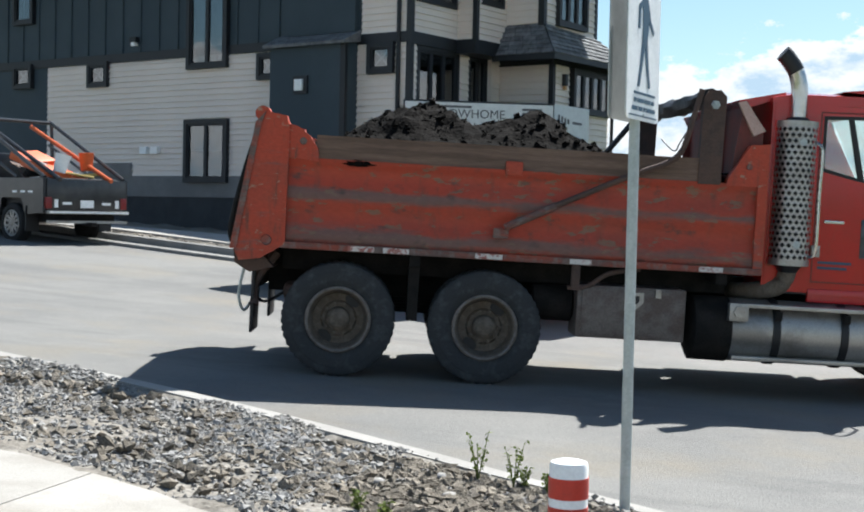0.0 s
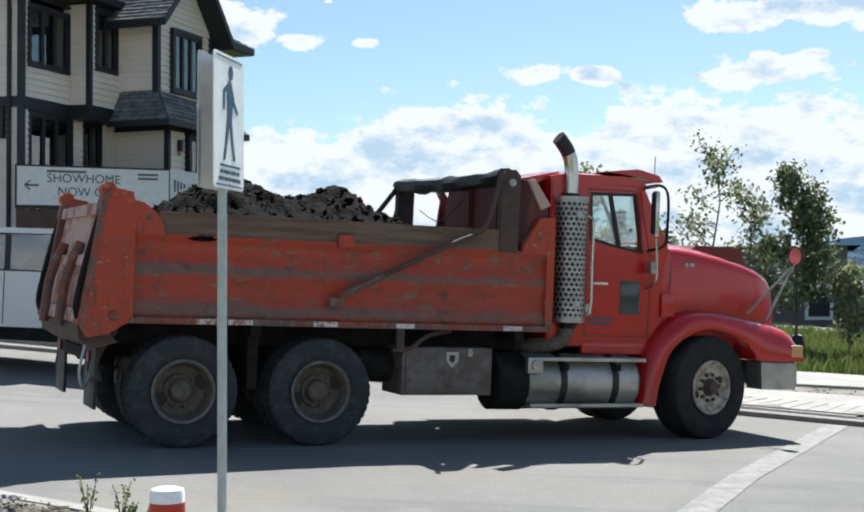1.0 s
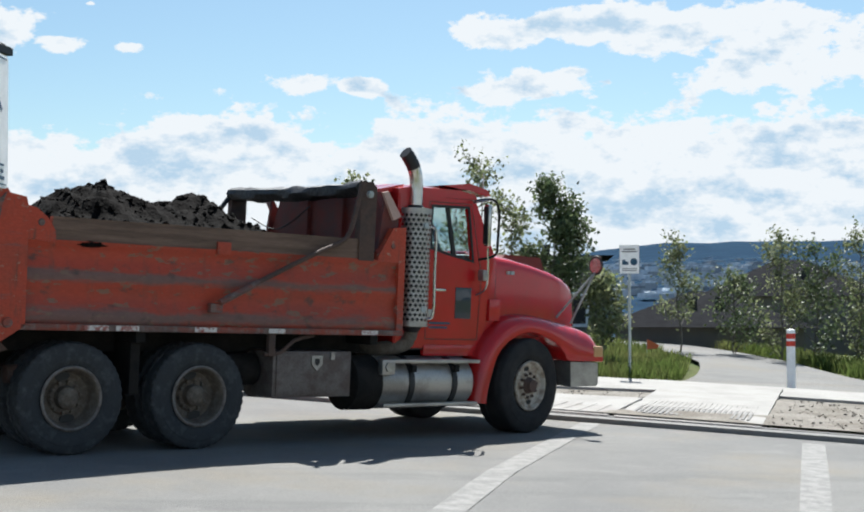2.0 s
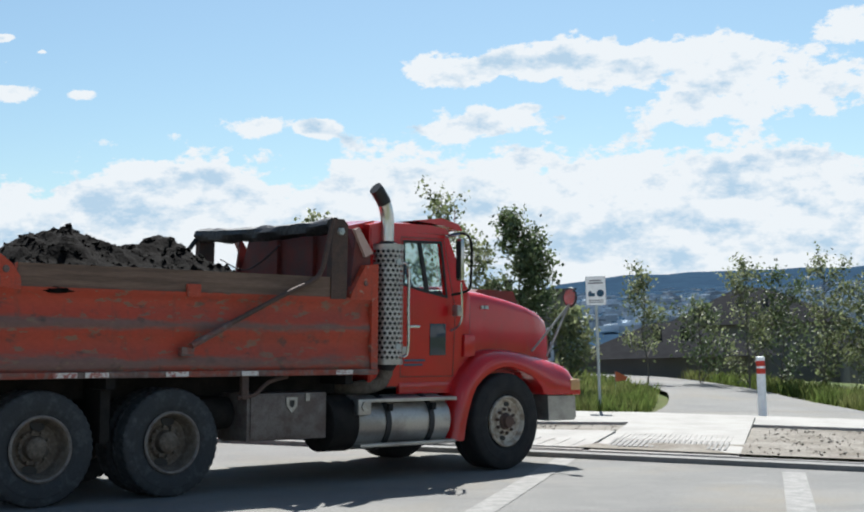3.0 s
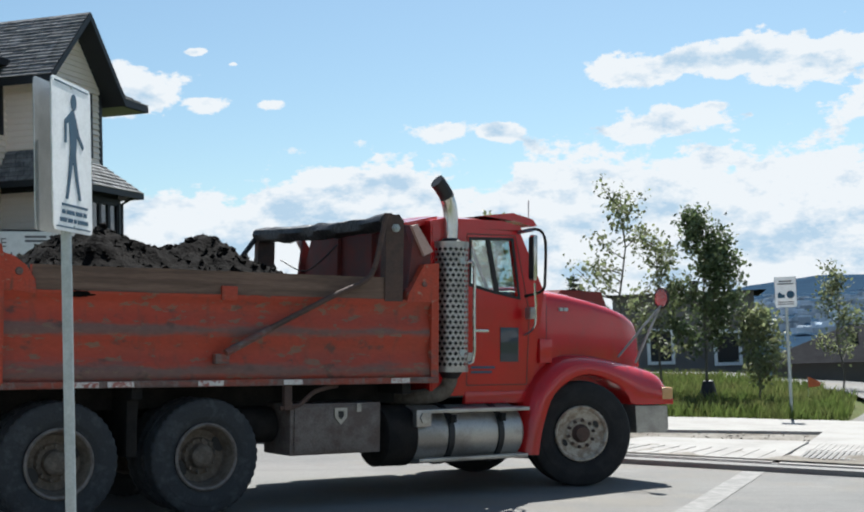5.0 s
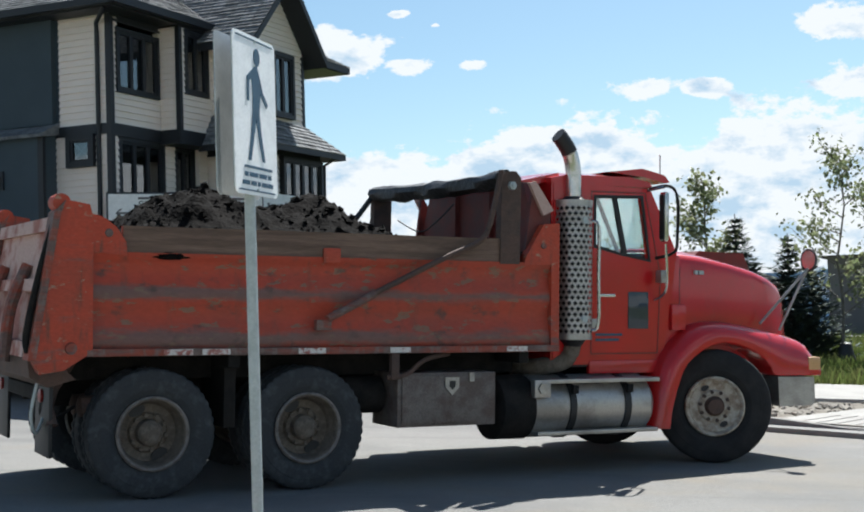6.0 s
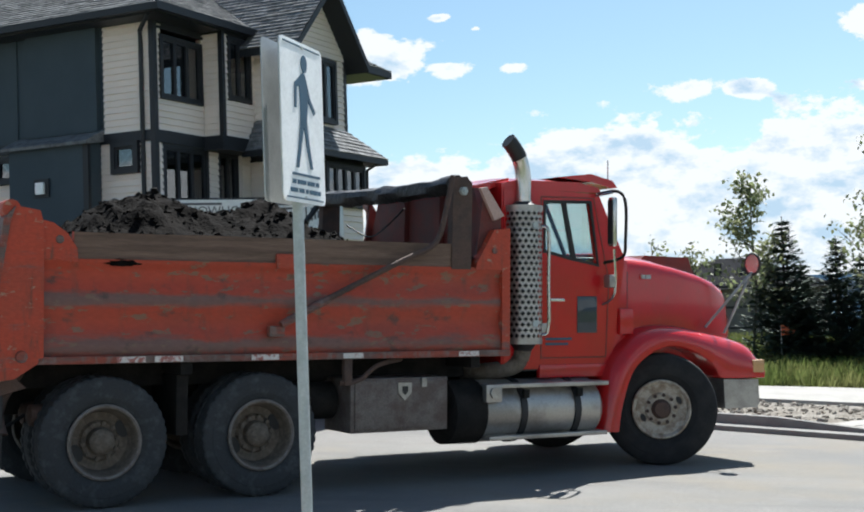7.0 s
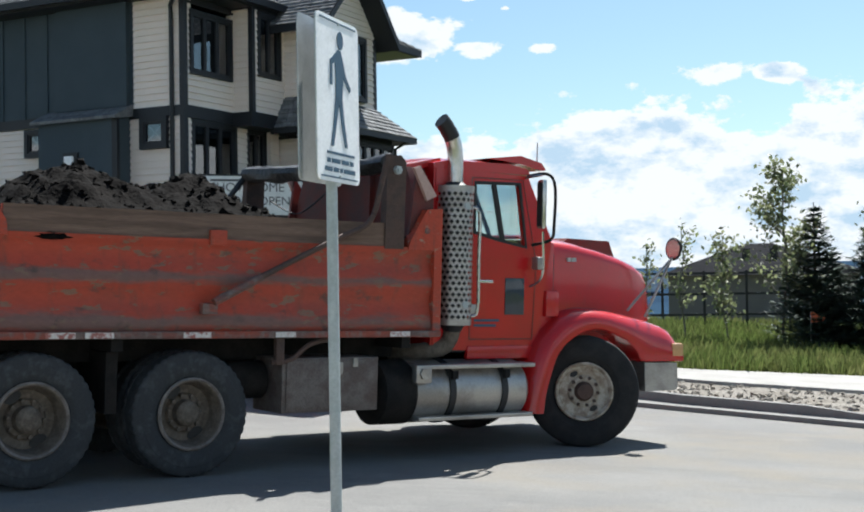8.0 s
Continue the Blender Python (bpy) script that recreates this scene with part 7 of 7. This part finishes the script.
def hills():
    bm = bmesh.new()
    rows = []
    n = 220
    for i in range(n + 1):
        a = radians(-20 + 200 * i / n)
        k = 1 / (1 + math.exp((math.degrees(a) - 76) / 2.2))
        crest = 32 + 56 * k + 14 * noise.noise((i * 0.09, 1, 0)) + 4 * noise.noise((i * 0.5, 2, 0)) + 1.2 * noise.noise((i * 2.1, 2, 4))
        row = []
        for r, f in ((420, -0.35), (700, -0.02), (1100, 0.18), (1500, 0.42), (1900, 0.66), (2250, 0.92), (2400, 1.0), (2700, 0.7)):
            z = crest * f if f > 0 else 60 * f
            row.append(bm.verts.new((r * math.cos(a), r * math.sin(a), z)))
        rows.append(row)
    for a, b in zip(rows, rows[1:]):
        for j in range(len(a) - 1):
            bm.faces.new((a[j], a[j + 1], b[j + 1], b[j]))
    tagged(part("backdrop_hills", bm, M_HILL), "wooded hills with blue haze in their colour on the far side of a valley", "hills", kind="structure")
    g = random.Random(8)
    vs, fs = [], []
    for _ in range(2600):
        a, r = radians(g.uniform(40, 100)), g.uniform(650, 1650)
        crest = 32 + 56 / (1 + math.exp((math.degrees(a) - 76) / 2.2))
        f = (r - 700) / 2000 + 0.0
        z, w, h = crest * max(-0.02, f) - 1, g.uniform(3.5, 9), g.uniform(2, 4)
        x, y, k = r * math.cos(a), r * math.sin(a), len(vs)
        vs += [(x + sx * w / 2, y + sy * 5, z + sz * h) for sz in (0, 1) for sx, sy in ((-1, -1), (1, -1), (1, 1), (-1, 1))]
        fs += [(k, k + 1, k + 5, k + 4), (k + 1, k + 2, k + 6, k + 5), (k + 3, k, k + 4, k + 7), (k + 4, k + 5, k + 6, k + 7)]
    me = bpy.data.meshes.new("far_town")
    me.from_pydata(vs, [], fs)
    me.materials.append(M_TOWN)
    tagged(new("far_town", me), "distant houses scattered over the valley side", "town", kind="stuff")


hills()


# ---- parked pickups ----
def road_wheel(parent, x, y, r, side, rim, name="wheel"):
    w = simple(name, rim, lambda bm: lathe(bm, [(0.0, r * 0.64), (-0.12, r * 0.66), (-0.13, r * 0.62), (-0.115, r * 0.57), (-0.05, r * 0.52)], 32), parent)
    w.matrix_basis = pose(x, y, r, 0, 0, 0 if side < 0 else 180)
    simple("tyre", M_RUBBERF, lambda bm: lathe(bm, [(-0.11, r * 0.64), (-0.135, r * 0.75), (-0.12, r * 0.93), (-0.08, r), (0.08, r), (0.12, r * 0.93), (0.135, r * 0.75), (0.11, r * 0.64)], 32), w)
    simple("brake_disc", M_CHASSIS, lambda bm: lathe(bm, [(-0.045, 0.001), (-0.045, r * 0.56), (-0.02, r * 0.56)], 24), w)
    simple("hub_cap", rim, lambda bm: lathe(bm, [(-0.05, 0.075), (-0.118, 0.07), (-0.126, 0.05), (-0.126, 0.001)], 16), w)
    for k in range(6):
        for d in (-13, 13):
            simple("spoke", rim, lambda bm: box(bm, -0.026, 0.026, -0.118, -0.08, 0.05, r * 0.62, pose(0, 0, 0, 0, 60 * k + d, 0), 0.004), w)
    return w


def white_pickup():
    """x ahead; origin between the front wheels on the road."""
    x, y, rot = -7.28, 19.95, 164
    root = thing("pickup_truck", pose(x, y, height(x, y), 0, math.degrees(math.atan(-TILT)), rot) @ Matrix.Diagonal((0.96, 1.06, 1.1, 1)), "clean white crew-cab pickup parked at the far kerb", "pickup")
    for s in (-1, 1):
        simple("body_side", M_CARW, lambda bm: prism(bm, [(0.95, 0.55), (0.98, 0.75), (0.93, 1.12), (0.75, 1.22), (-0.55, 1.27), (-5.1, 1.30), (-5.15, 0.62), (-4.3, 0.6), (-4.2, 0.85), (-3.95, 1.0), (-3.55, 1.0), (-3.3, 0.85), (-3.2, 0.55), (-0.6, 0.52), (-0.5, 0.8), (-0.25, 0.97), (0.2, 0.97), (0.42, 0.8), (0.5, 0.55)], s * 0.96, s * 0.90), root)
        road_wheel(root, 0, s * 0.86, 0.41, s, M_ALU)
        road_wheel(root, -3.75, s * 0.86, 0.41, s, M_ALU)
        simple("headlight", M_WHITE, lambda bm: box(bm, 0.80, 0.985, s * 0.80 - 0.13, s * 0.80 + 0.13, 0.92, 1.08, bevel=0.03), root)
        simple("mirror", M_CARW, lambda bm: box(bm, -0.62, -0.48, s * 1.08 - 0.1, s * 1.08 + 0.1, 1.30, 1.5, bevel=0.03), root)
        for xx in (-1.75, -2.75):
            simple("door_handle", M_CARW, lambda bm: box(bm, xx, xx + 0.2, s * 0.97 - 0.015, s * 0.97 + 0.015, 1.13, 1.17), root)
        for xx in (-0.72, -1.82, -2.85):
            simple("door_seam", M_REDD, lambda bm: box(bm, xx, xx + 0.015, s * 0.961 - 0.003, s * 0.961 + 0.003, 0.58, 1.27), root)
        simple("sill", M_CHASSIS, lambda bm: box(bm, -3.1, -0.6, s * 0.86 - 0.05, s * 0.86 + 0.05, 0.36, 0.52), root)
        pane = simple("side_window", M_PANE, lambda bm: prism(bm, [(-0.78, 1.30), (-1.32, 1.76), (-2.72, 1.78), (-2.85, 1.30)], s * 0.885, s * 0.89), root)
        simple("pillar", M_BLACK, lambda bm: box(bm, -1.86, -1.76, s * 0.89 - 0.006, s * 0.89 + 0.006, 1.29, 1.77), root)
    simple("hood", M_CARW, lambda bm: prism(bm, [(0.95, 1.1), (0.75, 1.22), (-0.55, 1.3), (-0.6, 1.0), (0.9, 0.9)], -0.9, 0.9), root)
    simple("front", M_CARW, lambda bm: box(bm, 0.75, 0.97, -0.92, 0.92, 0.5, 1.1, bevel=0.06), root)
    simple("grille", M_BLACK, lambda bm: box(bm, 0.95, 0.985, -0.6, 0.6, 0.75, 1.05), root)
    simple("grille_bar", M_CHROME, lambda bm: box(bm, 0.965, 1.0, -0.62, 0.62, 0.87, 0.93, bevel=0.01), root)
    simple("front_bumper", M_CARW, lambda bm: box(bm, 0.72, 1.06, -0.95, 0.95, 0.50, 0.72, bevel=0.06), root)
    simple("air_dam", M_BLACK, lambda bm: box(bm, 0.66, 0.99, -0.9, 0.9, 0.34, 0.50, bevel=0.03), root)
    for s in (-1, 1):
        simple("arch_liner", M_BLACK, lambda bm: box(bm, -0.55, 0.5, s * 0.72 - 0.02, s * 0.72 + 0.02, 0.45, 1.0), root)
        simple("fog_lamp", M_LENS, lambda bm: box(bm, 1.0, 1.065, s * 0.78 - 0.06, s * 0.78 + 0.06, 0.56, 0.64, bevel=0.01), root)
        simple("turn_lens", M_ORANGE, lambda bm: box(bm, 0.78, 0.93, s * 0.945 - 0.01, s * 0.945 + 0.02, 0.92, 1.0, bevel=0.008), root)
    simple("cab_roof", M_CARW, lambda bm: prism(bm, [(-0.55, 1.27), (-1.25, 1.82), (-1.4, 1.86), (-2.8, 1.86), (-2.95, 1.80), (-3.02, 1.28), (-2.9, 1.28), (-2.78, 1.79), (-1.33, 1.79), (-0.72, 1.28)], -0.88, 0.88), root)
    simple("cabin", M_BLACK, lambda bm: box(bm, -2.9, -0.8, -0.8, 0.8, 0.6, 1.32), root)
    simple("underbody", M_CHASSIS, lambda bm: box(bm, -5.0, 0.7, -0.75, 0.75, 0.4, 0.75), root)
    simple("bed", M_CARW, lambda bm: box(bm, -5.1, -3.0, -0.9, 0.9, 0.75, 1.0), root)
    simple("tailgate", M_CARW, lambda bm: box(bm, -5.17, -5.1, -0.9, 0.9, 0.7, 1.3, bevel=0.02), root)
    simple("windscreen", M_PANE, lambda bm: prism(bm, [(-0.58, 1.29), (-0.6, 1.29), (-1.28, 1.81), (-1.26, 1.82)], -0.82, 0.82), root)


white_pickup()


def work_pickup():
    """x ahead; origin at the middle of its tail on the road."""
    x, y, rot = -13.7, 23.3, 155
    root = thing("pickup_truck", pose(x, y, height(x, y), 0, 0, rot), "old black work pickup with a loaded bed parked at the kerb", "pickup")
    for s in (-1, 1):
        simple("bed_side", M_CARD, lambda bm: prism(bm, [(0.0, 0.62), (0.0, 1.28), (2.6, 1.30), (2.6, 0.55), (1.55, 0.55), (1.45, 0.9), (0.75, 0.9), (0.6, 0.58)], s * 0.97, s * 0.90), root)
        road_wheel(root, 1.1, s * 0.84, 0.40, s, M_ALU)
        road_wheel(root, 4.6, s * 0.84, 0.40, s, M_ALU)
        simple("mud_flap", M_BLACK, lambda bm: box(bm, 0.55, 0.58, s * 0.84 - 0.15, s * 0.84 + 0.15, 0.25, 0.75), root)
        simple("tail_light", M_TAIL, lambda bm: box(bm, -0.04, 0.02, s * 0.86 - 0.07, s * 0.86 + 0.07, 0.70, 0.92, bevel=0.01), root, "red tail light")
        simple("reverse_light", M_WHITE, lambda bm: box(bm, -0.045, 0.0, s * 0.70 - 0.04, s * 0.70 + 0.04, 0.72, 0.88), root)
        simple("rack_rail", M_CARD, lambda bm: (tube(bm, [(0.05, s * 0.9, 1.3), (2.7, s * 0.9, 2.55)], 0.04, 8), tube(bm, [(1.0, s * 0.9, 1.3), (2.7, s * 0.9, 2.05)], 0.03, 8)), root)
        for xx in (0.35, 0.62, 0.9):
            simple("side_marker", M_WHITE, lambda bm: box(bm, xx, xx + 0.16, s * 0.972 - 0.004, s * 0.972 + 0.004, 1.0, 1.04), root)
        simple("cab_side", M_CARD, lambda bm: prism(bm, [(2.65, 0.5), (2.65, 1.75), (2.8, 1.85), (3.9, 1.82), (4.4, 1.3), (5.4, 1.2), (5.45, 0.55)], s * 0.95, s * 0.85), root)
    simple("tailgate", M_CARD, lambda bm: box(bm, -0.03, 0.03, -0.9, 0.9, 0.66, 1.27, bevel=0.015), root)
    for yy in (-0.45, 0.45):
        boxed("tail_tape", M_WHITE, (-0.035, -0.028, yy - 0.1, yy + 0.1, 0.78, 0.83), root)
    simple("number_plate", M_WHITE, lambda bm: box(bm, -0.045, -0.03, -0.15, 0.15, 0.72, 0.87), root, "pale number plate")
    simple("step_bumper", M_ALU, lambda bm: (box(bm, -0.14, -0.02, -0.92, 0.92, 0.60, 0.66, bevel=0.01), box(bm, -0.1, -0.02, -0.9, 0.9, 0.42, 0.47)), root, "pale step bumper")
    simple("underbody", M_CHASSIS, lambda bm: box(bm, 0.05, 5.2, -0.7, 0.7, 0.42, 0.7), root)
    simple("bed_floor", M_CARD, lambda bm: box(bm, 0.03, 2.6, -0.9, 0.9, 0.6, 0.7), root)
    simple("cab", M_CARD, lambda bm: box(bm, 2.7, 5.4, -0.86, 0.86, 0.55, 1.25, bevel=0.05), root)
    simple("cab_roof", M_CARD, lambda bm: box(bm, 2.75, 3.9, -0.84, 0.84, 1.25, 1.84, bevel=0.06), root)
    for nm, mt, m, dm, lab in (("crate", M_ORANGE, pose(1.0, 0.1, 1.36, 8, -18, 12), (-0.35, 0.35, -0.6, 0.6, 0.0, 0.16), "orange plastic crate lying in a pickup bed"), ("crate", M_ORANGE, pose(1.5, 0.25, 1.62, -6, -22, 20), (-0.28, 0.28, -0.4, 0.4, 0.0, 0.14), "orange plastic crate lying in a pickup bed"), ("plank", M_YELLOW, pose(0.75, -0.3, 1.34, 10, 5, 40), (-0.5, 0.5, -0.05, 0.05, 0.0, 0.05), "yellowish plank lying in a pickup bed"), ("pipe", M_WHITE, pose(0.8, 0.2, 1.32, 0, 8, 70), (-0.5, 0.5, -0.03, 0.03, 0.0, 0.06), "white pipe lying in a pickup bed")):
        ob = boxed(nm, mt, dm, None, "", 0.015)
        ob.matrix_basis = root.matrix_basis @ m
        tagged(ob, lab, nm)
    for y0, mt in ((-0.55, M_ORANGE), (0.62, M_CARD)):
        simple("ladder_rail", mt, lambda bm: tube(bm, [(-0.05, y0, 1.26), (2.75, y0 * 0.9, 2.42)], 0.045, 8), root)
    for yy in (-0.9, 0.9):
        simple("rack_post", M_CARD, lambda bm: tube(bm, [(2.55, yy, 1.25), (2.62, yy, 2.5)], 0.04, 8), root)
    simple("rack_bar", M_CARD, lambda bm: tube(bm, [(2.65, -0.92, 2.52), (2.65, 0.92, 2.52)], 0.04, 8), root)
    g = random.Random(3)
    for nm, mt, lab in (("shovel", M_YELLOW, "wooden-handled shovel lying in a pickup bed"), ("bucket", M_WHITE, "white bucket lying in a pickup bed"), ("bag", M_BLACK, "black bag lying in a pickup bed"), ("bag", M_TARP, "black bag lying in a pickup bed"), ("bucket", M_ORANGE, "orange bucket lying in a pickup bed"), ("shovel", M_BROWN, "brown shovel lying in a pickup bed")):
        bm = bmesh.new()
        if nm == "shovel":
            tube(bm, [(-0.7, 0, 0), (0.5, 0, 0)], 0.022, 7)
            box(bm, 0.5, 0.78, -0.12, 0.12, -0.012, 0.012, bevel=0.01)
        elif nm == "bucket":
            lathe(bm, [(0.0, 0.12), (0.34, 0.15), (0.36, 0.16), (0.36, 0.13), (0.05, 0.11)], 16, None, "z")
        else:
            bmesh.ops.create_icosphere(bm, subdivisions=2, radius=0.27)
            for v in bm.verts:
                v.co *= 1 + 0.35 * noise.noise(v.co * 5)
                v.co.z *= 0.6
        ob = part(nm, bm, mt)
        ob.matrix_basis = root.matrix_basis @ pose(g.uniform(0.3, 2.0), g.uniform(-0.6, 0.6), 1.38 + g.uniform(0, 0.12), g.uniform(-25, 25), g.uniform(-30, 5), g.uniform(0, 360))
        tagged(ob, lab, nm)
    simple("lower_bar", M_WHITE, lambda bm: box(bm, -0.16, -0.14, -0.9, 0.9, 0.615, 0.645), root, "white stripe along the bumper")
    simple("hitch", M_CHASSIS, lambda bm: box(bm, -0.3, 0.1, -0.06, 0.06, 0.36, 0.44, bevel=0.01), root)
    heap = boxed("tool_heap", M_BLACK, (0.1, 2.4, -0.85, 0.85, 0.7, 1.3), root, "dark jumble of tools", 0.05)


work_pickup()


# ---- motion ----
def truck_at(t):
    """The truck's place, heading and way gone, gliding through its rows."""
    ts = [r[0] for r in TRUCK]
    i = max(0, min(len(ts) - 2, sum(1 for k in ts if k <= t) - 1))
    def slope(j, c):
        a, b = max(j - 1, 0), min(j + 1, len(ts) - 1)
        return (TRUCK[b][c] - TRUCK[a][c]) / (ts[b] - ts[a])
    h = ts[i + 1] - ts[i]
    u = (t - ts[i]) / h
    out = []
    for c in (1, 2, 3):
        p0, p1 = TRUCK[i][c], TRUCK[i + 1][c]
        m0, m1 = slope(i, c) * h, slope(i + 1, c) * h
        out.append((2 * u ** 3 - 3 * u * u + 1) * p0 + (u ** 3 - 2 * u * u + u) * m0 + (-2 * u ** 3 + 3 * u * u) * p1 + (u ** 3 - u * u) * m1)
    return out


STEER = [(0, 12), (1, 12), (1.5, 13), (2, 9), (3.3, 1), (4, -3), (4.2, -6), (5.3, -29), (6.5, -33), (8, -35)]


def steer_at(t):
    for (a, p), (b, q) in zip(STEER, STEER[1:]):
        if a <= t <= b:
            return p + (q - p) * (t - a) / (b - a)
    return STEER[-1][1]


def motions():
    times = [k * 0.25 for k in range(33)]
    where = [truck_at(t) for t in times]
    walk(truck, [(t, ROAD @ pose(x, y, 0, 0, 0, a)) for t, (x, y, a) in zip(times, where)])
    gone, roll = 0.0, [0.0]
    for (x0, y0, a0), (x1, y1, a1) in zip(where, where[1:]):
        a = radians((a0 + a1) / 2)
        gone += (x1 - x0) * math.cos(a) + (y1 - y0) * math.sin(a)
        roll.append(math.degrees(gone / 0.53))
    for w, x, y, s, steered in WHEELS:
        rows = []
        for t, r in zip(times, roll):
            m = pose(x, y, 0.58 if steered else 0.53, 0, 0, steer_at(t) if steered else 0)
            m = m @ (pose(0, 0, 0, 0, r, 0) if s < 0 else pose(0, 0, 0, 0, r, 0) @ pose(0, 0, 0, 0, 0, 180))
            rows.append((t, m))
        walk(w, rows)


motions()
